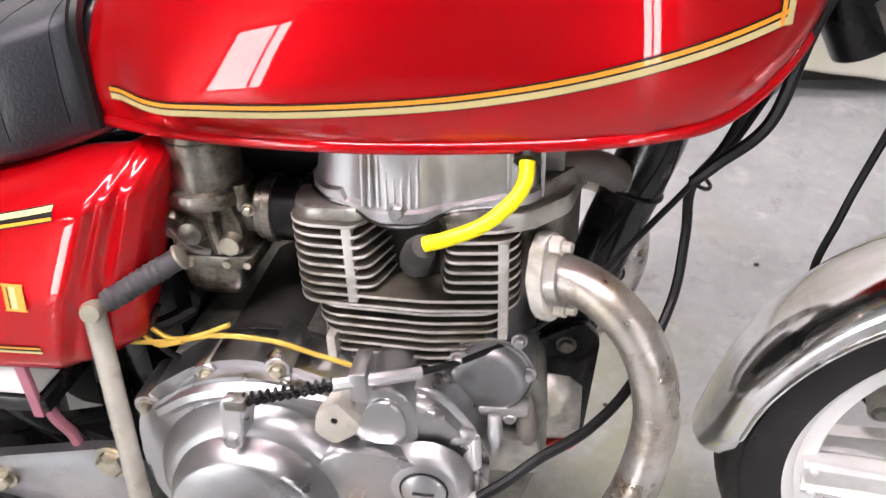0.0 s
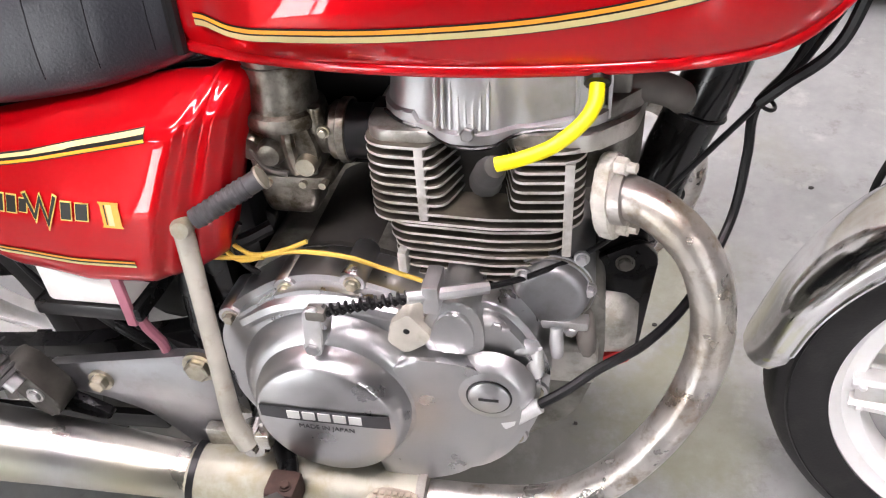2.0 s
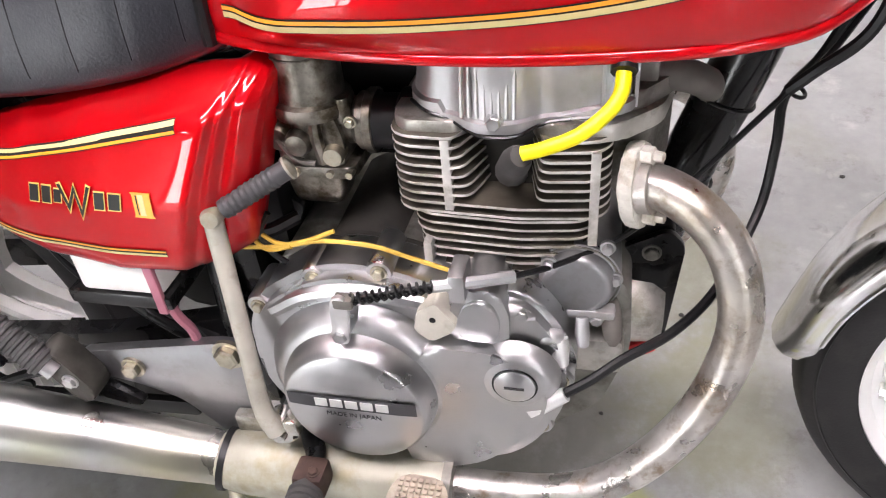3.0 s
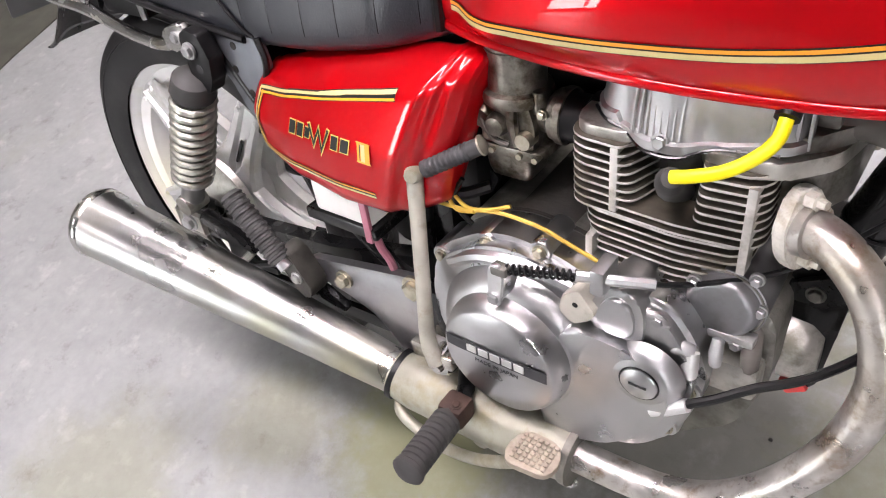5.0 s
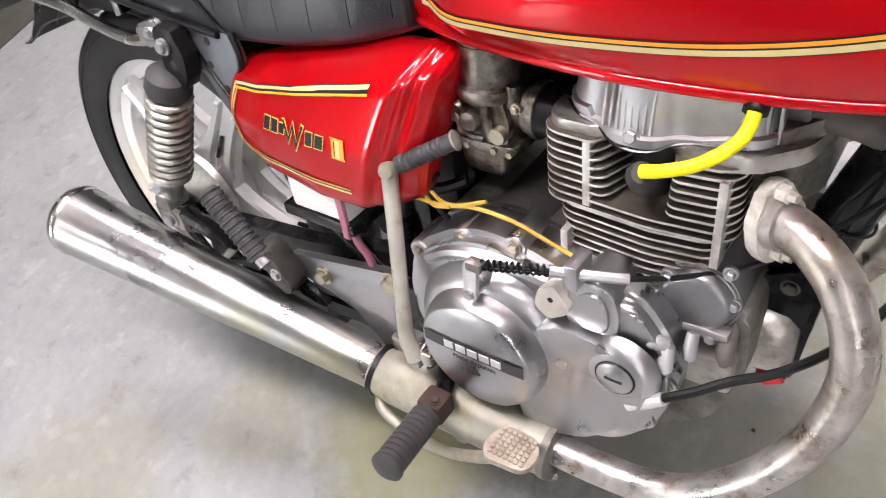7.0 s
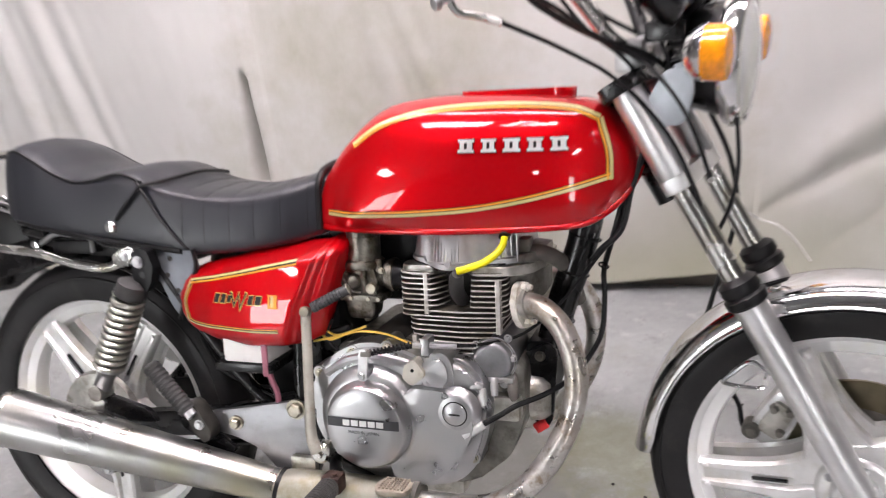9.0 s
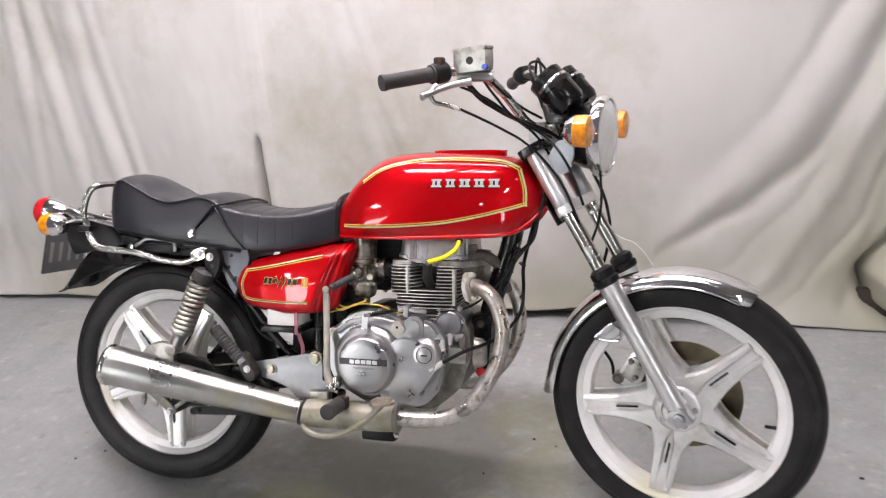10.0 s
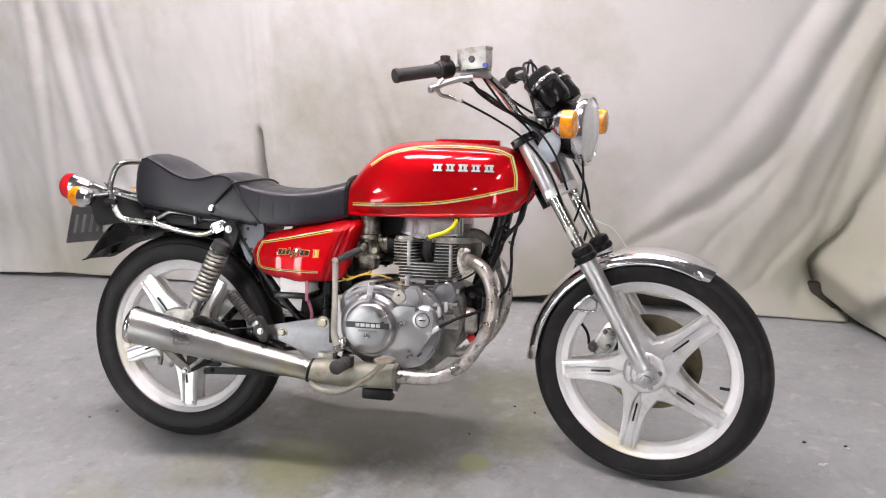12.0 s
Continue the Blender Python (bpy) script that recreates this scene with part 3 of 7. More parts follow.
        for k, (x, y, r) in enumerate(places):
            pts = [(x + r * (0.7 + 0.5 * random.random()) * math.cos(a), y + r * (0.5 + 0.4 * random.random()) * math.sin(a)) for a in (0.2, 1.3, 2.4, 3.6, 4.8, 5.7)]
            slab(pts, 0.0, 0.0025, "z", bm=bm)
        tagged(link(name, bm, material, smooth=0), "small flakes and grit scattered on the floor", "debris", kind="stuff")


def ceiling_lamp(x, y, wide, deep):
    base = new("ceiling_light")
    base.location = (x, y, 2.8)
    hx, hy = wide / 2, deep / 2
    tagged(base, "white enamelled ceiling light with a glowing diffuser", "ceiling light", "ceiling lights")
    part("housing", block((-hx, -hy, -0.05), (hx, hy, -0.001), 0.006), FIXTURE, base)
    part("diffuser", block((-hx * 0.94, -hy * 0.94, -0.07), (hx * 0.94, hy * 0.94, -0.052), 0.008), LIGHT, base)


room()
ceiling_lamp(0.5, -0.55, 1.7, 0.34)
ceiling_lamp(0.4, 0.55, 3.2, 0.165)
ceiling_lamp(-1.9, -2.7, 0.3, 0.7)
ceiling_lamp(2.9, -2.7, 0.3, 0.7)
ceiling_lamp(1.35, -5.0, 0.22, 0.4)

# ---- the motorcycle ----
LEAN, STEER = 14.4, -14.15
bike = new("motorcycle")
bike.location = (0.004, -0.0155, 0.005)
bike.rotation_euler = (radians(-LEAN), 0, radians(-0.65))
tagged(bike, "red vintage motorcycle with chrome mufflers, leaning to one side", "motorcycle")
WB, RAKE, TRAIL = 1.378, 27.0, 0.10
FRONT_Z = 0.326
AXIS = Vector((-math.sin(radians(RAKE)), 0, math.cos(radians(RAKE))))
FOOT = Vector((WB + TRAIL, 0, 0))
ST = Matrix.Translation(FOOT) @ Matrix.Rotation(radians(STEER), 4, AXIS) @ Matrix.Translation(-FOOT)


def spart(name, bm, material, parent, label="", smooth=40):
    """A part that turns with the steering."""
    bm.transform(ST)
    return part(name, bm, material, parent, label, smooth)


def wheel(name, c, rim_r, tyre_r, tyre_w, rim_w, base_angle, put, disc):
    cx, cy, cz = c
    hw = rim_w / 2
    R = rim_r
    prof = [(R, -hw), (R - 0.006, -hw - 0.003), (R - 0.014, -hw + 0.002), (R - 0.018, -hw + 0.010), (R - 0.036, -hw * 0.55), (R - 0.040, -hw * 0.3),
            (R - 0.040, hw * 0.3), (R - 0.036, hw * 0.55), (R - 0.018, hw - 0.010), (R - 0.014, hw - 0.002), (R - 0.006, hw + 0.003), (R, hw),
            (R - 0.004, hw - 0.002), (R - 0.010, hw * 0.6), (R - 0.022, 0), (R - 0.010, -hw * 0.6), (R - 0.004, -hw + 0.002)]
    rim = put(name, lathe(prof, c, "y", 72, closed=True), SILVER, bike, "silver five-spoke wheel with a black tyre")
    tp = []
    T, tw = tyre_r, tyre_w / 2
    for r, h in ((R - 0.006, 0.80), (R + 0.004, 0.90), (R + 0.30 * (T - R), 1.0), (R + 0.55 * (T - R), 0.99), (R + 0.76 * (T - R), 0.88),
                 (R + 0.80 * (T - R), 0.84), (R + 0.90 * (T - R), 0.62), (R + 0.97 * (T - R), 0.34), (T, 0.1)):
        tp.append((r, -h * tw))
    tp = tp + [(r, -h) for r, h in tp[::-1]]
    tyre = put("tyre", lathe(tp, c, "y", 96), RUBBER, rim, "worn black rubber tyre")
    # tread grooves as raised blocks round the crown
    bm = bmesh.new()
    n = 84
    for i in range(n):
        a = 2 * math.pi * i / n
        for side in (-1, 1):
            m = Matrix.Translation(c) @ Matrix.Rotation(-a - side * 0.015, 4, "Y") @ Matrix.Translation((T - 0.004 - 0.0065, side * tw * 0.45, 0)) @ Matrix.Rotation(side * 0.42, 4, "Z") @ Matrix.Rotation(side * 0.35, 4, "X")
            block((-0.004, -tw * 0.26, -T * math.pi / n * 0.72), (0.005, tw * 0.26, T * math.pi / n * 0.72), 0, bm=bm, m=m)
    put("tread", bm, RUBBER, rim, smooth=0)
    for k in (-0.6, 0.6):
        put("bead_line", lathe([(R + 0.52 * (T - R) + 0.0015, k / 0.6 * tw * 0.992), (R + 0.56 * (T - R), k / 0.6 * (tw * 0.992 + 0.0012)), (R + 0.6 * (T - R), k / 0.6 * tw * 0.97)], c, "y", 96), RUBBER, rim)
    # five pressed arms, each a pair of ribs round a slot
    for i in range(5):
        a = radians(base_angle + 72 * i)
        m = Matrix.Translation(c) @ Matrix.Rotation(-a, 4, "Y")
        bm = bmesh.new()
        rr = R - 0.026
        for s in (-1, 1):
            for yy in (-1, 1):
                rings = []
                for q in range(9):
                    t = q / 8
                    x = 0.045 + (rr - 0.045) * t
                    half = 0.031 - 0.006 * t + 0.012 * (1 - t) ** 4 * 3
                    inner = 0.007 + 0.002 * t
                    if t < 0.15:
                        inner = 0.0
                    y0 = yy * (0.030 - 0.006 * t)
                    y1 = yy * (0.030 - 0.006 * t + 0.009)
                    rings.append([(x, y0 - yy * 0.012, s * half), (x, y0 + yy * 0.004, s * half), (x, y1, s * (half - 0.005)), (x, y1, s * (inner + 0.005)), (x, y0 + yy * 0.002, s * inner), (x, y0 - yy * 0.012, s * inner)])
                skin(bm, rings)
        for yy in (-1, 1):
            block((0.05, yy * 0.024 - 0.004, -0.012), (rr - 0.004, yy * 0.024 + 0.004, 0.012), 0, bm=bm)
        bm.transform(m)
        put("spoke", bm, SPOKE, rim)
        bm = bmesh.new()
        block((0.096, -0.0335, -0.0024), (0.150, -0.0290, 0.0024), 0.001, bm=bm, m=m)
        put("slot", bm, BLACK, rim)
        for s in (-1, 1):
            bm = lathe([(0, 0.004), (0.003, 0.0035), (0.005, 0)], (0, 0, 0), (0, -1, 0), 10)
            bm.transform(m @ Matrix.Translation((rr - 0.010, -0.0335, s * 0.018)))
            put("rivet", bm, SILVER, rim)
    hubp = [(0.0, -0.052), (0.020, -0.052), (0.024, -0.048), (0.048, -0.046), (0.056, -0.042), (0.060, -0.036), (0.060, 0.036), (0.056, 0.042), (0.0, 0.05)]
    put("hub", lathe(hubp, c, "y", 36), SPOKE, rim)
    for i in range(5):
        a = radians(base_angle + 36 + 72 * i)
        bm = lathe([(0, 0.006), (0.006, 0.006), (0.0075, 0.004), (0.0075, 0)], (cx + 0.042 * math.cos(a), cy - 0.0445, cz + 0.042 * math.sin(a)), (0, -1, 0), 6)
        put("hub_bolt", bm, ALLOY, rim, smooth=30)
    if disc:
        bm = lathe([(0.085, disc - 0.003), (0.1375, disc - 0.003), (0.1375, disc + 0.003), (0.085, disc + 0.003)], c, "y", 56, closed=True)
        put("brake_disc", bm, DISC, rim, "browned steel brake disc")
        put("disc_carrier", lathe([(0.05, disc - 0.012), (0.075, disc - 0.008), (0.09, disc - 0.004), (0.09, disc + 0.003), (0.05, disc + 0.004)], c, "y", 40, closed=True), DARK_CAST, rim)
    va = radians(-7)
    bm = tube([(cx + r * math.cos(va), cy + dy, cz + r * math.sin(va)) for r, dy in ((R - 0.034, -0.004), (R - 0.048, -0.010), (R - 0.064, -0.014))], [0.0055, 0.0045, 0.004], 8)
    put("valve", bm, BLACK, rim)
    return rim


wheel("front_wheel", (WB, 0, FRONT_Z), 0.2565, 0.3215, 0.090, 0.060, 43, spart, 0.062)
REAR_X, REAR_Z = -0.031, 0.320
wheel("rear_wheel", (REAR_X, 0, REAR_Z), 0.2475, 0.3235, 0.104, 0.066, 57, part, 0)


# ---- tank, seat and side cover ----
from mathutils.bvhtree import BVHTree


def ring_points(ctrl, n):
    """Evenly many points of a smooth half outline, mirrored to a closed ring."""
    p = spline(ctrl, n)
    return p + [Vector((q.x, -q.y, q.z)) for q in p[-2:0:-1]]


# x, floor height, top height, lip half width, greatest half width
TANK = [(0.520, 0.726, 0.800, 0.082, 0.091), (0.535, 0.724, 0.830, 0.088, 0.099), (0.575, 0.723, 0.880, 0.100, 0.113), (0.637, 0.723, 0.925, 0.114, 0.131), (0.720, 0.724, 0.939, 0.124, 0.142), (0.800, 0.726, 0.938, 0.126, 0.145), (0.880, 0.729, 0.935, 0.121, 0.140), (0.940, 0.732, 0.930, 0.110, 0.130), (0.985, 0.741, 0.921, 0.093, 0.113), (1.020, 0.768, 0.901, 0.070, 0.090), (1.040, 0.795, 0.872, 0.050, 0.067), (1.050, 0.822, 0.848, 0.030, 0.042)]


def tank_ring(row):
    x, zb, zt, wb, w = row
    h = zt - zb
    return ring_points([(x, 0, zb + 0.012), (x, wb * 0.75, zb + 0.008), (x, wb, zb), (x, wb + (w - wb) * 0.72, zb + 0.10 * h), (x, w, zb + 0.24 * h), (x, w * 0.985, zb + 0.46 * h), (x, w * 0.92, zb + 0.67 * h),
                        (x, w * 0.76, zb + 0.86 * h), (x, w * 0.45, zb + 0.968 * h), (x, 0, zt)], 7)


def tank():
    rows = []
    cols = [spline([(r[0], r[k], 0) for r in TANK], 8) for k in range(1, 5)]
    for i in range(len(cols[0])):
        rows.append((cols[0][i].x, *(c[i].y for c in cols)))
    bm = bmesh.new()
    wide = [(r[0], r[4]) for r in rows]
    rings = []
    for r in rows:
        ring = []
        fade = max(0.0, min(1.0, (r[0] - 0.555) / 0.05)) * max(0.0, min(1.0, (0.86 - r[0]) / 0.12))
        for p in tank_ring(r):
            h = (p.z - r[1]) / (r[2] - r[1])
            ahead = 0.075 * fade * max(0.0, min(1.0, (0.62 - h) / 0.42)) * max(0.0, min(1.0, (h - 0.02) / 0.12))
            ring.append(Vector((p.x, p.y * lerp(wide, r[0] + ahead)[0] / r[4], p.z)))
        rings.append(ring)
    skin(bm, rings)
    bmesh.ops.recalc_face_normals(bm, faces=bm.faces)
    bm.normal_update()
    tree = BVHTree.FromBMesh(bm)
    ob = part("fuel_tank", bm, RED, bike, "candy red fuel tank with gold pinstripes", 50)
    for s in (-1, 1):
        lip = tube([(r[0], s * (r[3] + 0.004), r[1] + 0.002) for r in rows[2::6]], 0.0056, 10, 4)
        part("seam_lip", lip, RED, ob)
    # raised lid on the top
    lid = bmesh.new()
    slab([(0.762, -0.040), (0.915, -0.038), (0.945, -0.02), (0.945, 0.02), (0.915, 0.038), (0.762, 0.040)], 0.918, 0.9420, "z", 0.015, 0.0095, lid, seg=5)
    part("filler_lid", lid, RED, ob, "hinged red filler lid")
    return ob, tree


def drape(tree, pts, width, lift, side=-1, step=0.01, centre=0.0):
    """A ribbon that lies on the flank: pts in (x, z), width across, shifted by centre."""
    path = [Vector((p.x, p.y)) for p in spline([(x, z, 0) for x, z in pts], 16)]
    rings = []
    for i, p in enumerate(path):
        d = (path[min(i + 1, len(path) - 1)] - path[max(i - 1, 0)]).normalized()
        nrm = Vector((-d.y, d.x))
        row = []
        for k in (-0.5, 0.0, 0.5):
            q = p + nrm * (k * width + centre)
            hit, no, _, _ = tree.ray_cast(Vector((q.x, side * 1.0, q.y)), Vector((0, -side, 0)))
            if hit is None:
                break
            row.append(hit + (no if no.y * side > 0 else -no) * lift)
        if len(row) == 3:
            rings.append(row)
    bm = bmesh.new()
    skin(bm, rings, closed=False)
    return bm


def stripes(parent, tree, runs, scale=1.0, side=-1, bands=((STRIPE_BLACK, 0.0, 0.0128, 0.0009), (ORANGE, 0.0034, 0.0036, 0.0016), (CREAM, -0.0026, 0.0052, 0.0016))):
    for pts in runs:
        for mtl, c, w, up in bands:
            part("pinstripe", drape(tree, pts, w * scale, up, side, centre=c * scale), mtl, parent, smooth=60)


tank_ob, tank_tree = tank()
TS = [[(0.545, 0.753), (0.62, 0.754), (0.71, 0.757), (0.80, 0.764), (0.88, 0.777), (0.95, 0.793), (1.008, 0.809)],
      [(1.006, 0.803), (1.004, 0.845), (0.990, 0.893)],
      [(0.990, 0.893), (0.95, 0.909), (0.88, 0.916), (0.80, 0.917), (0.72, 0.911), (0.65, 0.893), (0.597, 0.862)]]
stripes(tank_ob, tank_tree, TS, 0.86)


def badge(name, tree, x, z, shapes, parent, label, lift):
    """Flat shapes in (x, z) about a place on the flank, laid on its slope."""
    hit, no, _, _ = tree.ray_cast(Vector((x, -1, z)), Vector((0, 1, 0)))
    no = -no if no.y > 0 else no
    up = Vector((0, 0, 1)) - no * no.z
    up.normalize()
    right = up.cross(no)
    m = Matrix((right, -no, up)).transposed().to_4x4()
    m.translation = hit
    for material, poly, high in shapes:
        bm = slab(poly, -lift - high, -lift, "y", m=m)
        part(name, bm, material, parent, label, smooth=30)


def emblem():
    """Five plain bright metal blocks, each notched and with dark edges, in place of the maker's lettering."""
    for i, w in enumerate((0.0150, 0.0140, 0.0155, 0.0145, 0.0155)):
        body = [(-w + 0.003, -0.0095), (w - 0.002, -0.0095), (w - 0.002, -0.0058), (w - 0.005, -0.0048), (w - 0.005, 0.0058), (w - 0.002, 0.0068), (w - 0.002, 0.0105), (-w + 0.003, 0.0105), (-w + 0.003, 0.0068), (-w + 0.006, 0.0058), (-w + 0.006, -0.0048), (-w + 0.003, -0.0058)]
        badge("emblem_block", tank_tree, 0.797 + i * 0.0345, 0.858, [(STRIPE_BLACK, [(x - 0.0012 if x < 0 else x + 0.0012, z - 0.0012 if z < 0 else z + 0.0012) for x, z in body], 0.001),
              (PRINT, body, 0.0025), (STRIPE_BLACK, [(-0.0022, -0.0045), (0.0022, -0.0045), (0.0022, 0.0050), (-0.0022, 0.0050)], 0.0029)], tank_ob, "", 0.0012)


emblem()

# x, underside, edge height, centre height, half width
SEAT = [(-0.166, 0.780, 0.797, 0.808, 0.060), (-0.161, 0.758, 0.820, 0.836, 0.086), (-0.151, 0.745, 0.842, 0.858, 0.100), (-0.137, 0.737, 0.860, 0.879, 0.109), (-0.118, 0.731, 0.867, 0.888, 0.115), (-0.10, 0.728, 0.866, 0.886, 0.118), (-0.06, 0.722, 0.848, 0.870, 0.124), (-0.01, 0.716, 0.823, 0.838, 0.127), (0.04, 0.71, 0.809, 0.824, 0.128),
        (0.09, 0.705, 0.814, 0.828, 0.128), (0.13, 0.70, 0.822, 0.836, 0.128), (0.165, 0.695, 0.816, 0.835, 0.128), (0.21, 0.688, 0.796, 0.817, 0.128), (0.255, 0.684, 0.783, 0.803, 0.127), (0.31, 0.685, 0.775, 0.795, 0.126),
        (0.38, 0.690, 0.774, 0.794, 0.122), (0.45, 0.700, 0.784, 0.805, 0.112), (0.50, 0.712, 0.796, 0.818, 0.098), (0.530, 0.722, 0.806, 0.826, 0.088), (0.536, 0.732, 0.80, 0.816, 0.080)]


def seat():
    cols = [spline([(r[0], r[k], 0) for r in SEAT], 14) for k in range(1, 5)]
    rows = [(cols[0][i].x, *(c[i].y for c in cols)) for i in range(len(cols[0]))]
    bm = bmesh.new()
    rings = []
    for x, zb, ze, zt, w in rows:
        h = ze - zb
        tuck = 0.0006 * max(0.0, math.cos(math.pi * (x - 0.03) / 0.047) ** 2) ** 6 if 0.245 < x < 0.51 else 0.0
        rings.append(ring_points([(x, 0, zb + 0.01), (x, w * 0.80, zb - 0.005), (x, w * 0.95, zb - 0.003), (x, w * 0.99, zb + 0.10 * h), (x, w - tuck, zb + 0.28 * h), (x, w * 0.99 - tuck, zb + 0.52 * h), (x, w * 0.962 - tuck, zb + 0.78 * h), (x, w * 0.935, ze - 0.006), (x, w * 0.87, ze + 0.004),
                                  (x, w * 0.6, ze + (zt - ze) * 0.7 - tuck), (x, 0, zt - tuck)], 3))
    skin(bm, rings)
    ob = part("seat", bm, VINYL, bike, "black vinyl stepped saddle with piping", 70)
    for s in (-1, 1):
        pts = [(x, s * (w * 0.922 + 0.001), ze + 0.0005) for x, zb, ze, zt, w in rows if -0.130 < x < 0.19][::8]
        part("piping", tube(pts, 0.0028, 6, 3), SATIN, ob)
        # seam running from the step down to the base
        part("piping", tube([(0.178, s * 0.125, 0.811), (0.197, s * 0.1295, 0.785), (0.224, s * 0.1300, 0.745), (0.262, s * 0.1285, 0.70), (0.275, s * 0.124, 0.688)], 0.0025, 6, 4), SATIN, ob)
    # stitched seams between the pleats of the front half
    for k in range(5, 11):
        x = 0.03 + 0.047 * k
        if not 0.255 < x < 0.505:
            continue
        i = min(range(len(rows)), key=lambda q: abs(rows[q][0] - x))
        line = [p for p in rings[i] if p.z > rows[i][1] + 0.012]
        line.sort(key=lambda p: math.atan2(p.z - rows[i][1], p.y))
        part("pleat_seam", tube([p + Vector((0, 0, 0.0001)) for p in line[::2]], 0.0005, 5, 3), SATIN, ob)
    part("strap", tube([(0.13, -0.1295, 0.742), (0.158, -0.131, 0.770), (0.187, -0.128, 0.800), (0.212, -0.110, 0.807), (0.225, -0.06, 0.813), (0.23, 0, 0.817), (0.225, 0.06, 0.813), (0.215, 0.11, 0.806)], 0.0035, 6, 4), SATIN, ob, "black grab strap over the saddle")
    part("strap_bolt", lathe([(0, 0.012), (0.008, 0.011), (0.012, 0.006), (0.013, 0)], (0.118, -0.128, 0.728), (0, -1, 0), 16), CHROME, ob)
    part("base_trim", tube([(-0.12, -0.112, 0.733), (0.0, -0.126, 0.715), (0.14, -0.128, 0.698), (0.26, -0.126, 0.684)], 0.005, 8, 4), SATIN, ob)
    part("nose_band", tube([(0.521, -0.095, 0.722), (0.523, -0.0965, 0.765), (0.524, -0.094, 0.80), (0.525, -0.07, 0.822), (0.526, 0, 0.832), (0.525, 0.07, 0.822), (0.524, 0.094, 0.80), (0.523, 0.0965, 0.765)], 0.006, 8, 4), SATIN, ob)
    return ob


seat()


def side_cover(s=-1):
    """A domed panel with a stepped front edge."""
    nx, nz = 230, 36
    X0, X1 = 0.252, 0.548
    top = [(X0, 0.628), (0.262, 0.643), (0.275, 0.654), (0.30, 0.662), (0.34, 0.672), (0.41, 0.687), (0.49, 0.706), (0.52, 0.713), (X1, 0.710)]
    bot = [(X0, 0.590), (0.262, 0.570), (0.275, 0.557), (0.30, 0.545), (0.34, 0.536), (0.41, 0.530), (0.49, 0.533), (0.52, 0.534), (X1, 0.545)]
    bm = bmesh.new()
    rings = []
    for i in range(nx + 1):
        x = X0 + (X1 - X0) * i / nx
        zt, zb = lerp(top, x)[0], lerp(bot, x)[0]
        outline = [(X0, 0.130), (0.264, 0.145), (0.285, 0.155), (0.34, 0.165), (0.42, 0.172), (0.492, 0.1728), (0.499, 0.1720), (0.5020, 0.1705), (0.5045, 0.1660), (0.5065, 0.1630), (0.5085, 0.1622), (0.5115, 0.1622), (0.5140, 0.1605), (0.5165, 0.1560), (0.5190, 0.1525), (0.5215, 0.1512),
                     (0.5260, 0.1510), (0.5300, 0.1500), (0.5330, 0.1470), (0.5370, 0.1425), (0.5410, 0.1395), (0.5440, 0.1370), (0.5465, 0.1320), (X1, 0.1260)]
        base = sum(lerp(outline, max(X0, min(X1, x + d)))[0] for d in (-0.003, -0.0015, 0.0, 0.0015, 0.003)) / 5
        roll = lerp([(X0, 0.020), (0.30, 0.026), (0.40, 0.047), (0.48, 0.056), (0.52, 0.045), (X1, 0.028)], x)[0]
        ahead = max(0.0, min(1.0, (x - 0.40) / 0.10)) * (0.38 - 0.12 * max(0.0, min(1.0, (x - 0.50) / 0.048)))
        row = []
        for j in range(nz + 1):
            v = j / nz
            e = abs(2 * v - 1)
            fall = 0.055 * max(0.0, v - 0.45) ** 1.25 + roll * max(0.0, (v - 0.83) / 0.17) ** 1.35 + 0.010 * (e ** 8 if v < 0.5 else 0.0)
            z = zb + (zt - zb) * v
            row.append(Vector((x + (z - 0.60) * ahead, s * (base - fall), z)))
        back = [Vector((p.x, s * max(0.05, abs(p.y) - 0.006), p.z)) for p in (row[-1], row[0])]
        rings.append(row + back)
    skin(bm, rings)
    bmesh.ops.recalc_face_normals(bm, faces=bm.faces)
    bm.normal_update()
    tree = BVHTree.FromBMesh(bm)
    ob = part("side_cover", bm, RED, bike, "candy red side cover with gold striping", 70)
    return ob, tree


cover_ob, cover_tree = side_cover()
COVER_BANDS = ((STRIPE_BLACK, 0.0, 0.0094, 0.0009), (ORANGE, 0.0027, 0.0024, 0.0015), (CREAM, -0.0023, 0.0030, 0.0015))
stripes(cover_ob, cover_tree, [[(0.505, 0.677), (0.42, 0.660), (0.35, 0.646), (0.286, 0.635)], [(0.288, 0.636), (0.279, 0.604), (0.285, 0.570)]], bands=COVER_BANDS)
stripes(cover_ob, cover_tree, [[(0.285, 0.570), (0.305, 0.564), (0.36, 0.561), (0.42, 0.560), (0.470, 0.561)]], 0.8, bands=COVER_BANDS)


def stroke(pts, w):
    """A polyline in (x, z) with a width, as a closed outline."""
    a, b = [], []
    for i, p in enumerate(pts):
        p = Vector(p)
        u = (p - Vector(pts[i - 1])).normalized() if i else None
        v = (Vector(pts[i + 1]) - p).normalized() if i < len(pts) - 1 else None
        d = ((u or v) + (v or u)).normalized()
        k = w / 2 / max(0.45, d.dot(v or u))
        n = Vector((-d.y, d.x)) * k
        a.append(tuple(p + n))
        b.append(tuple(p - n))
    return b + a[::-1]


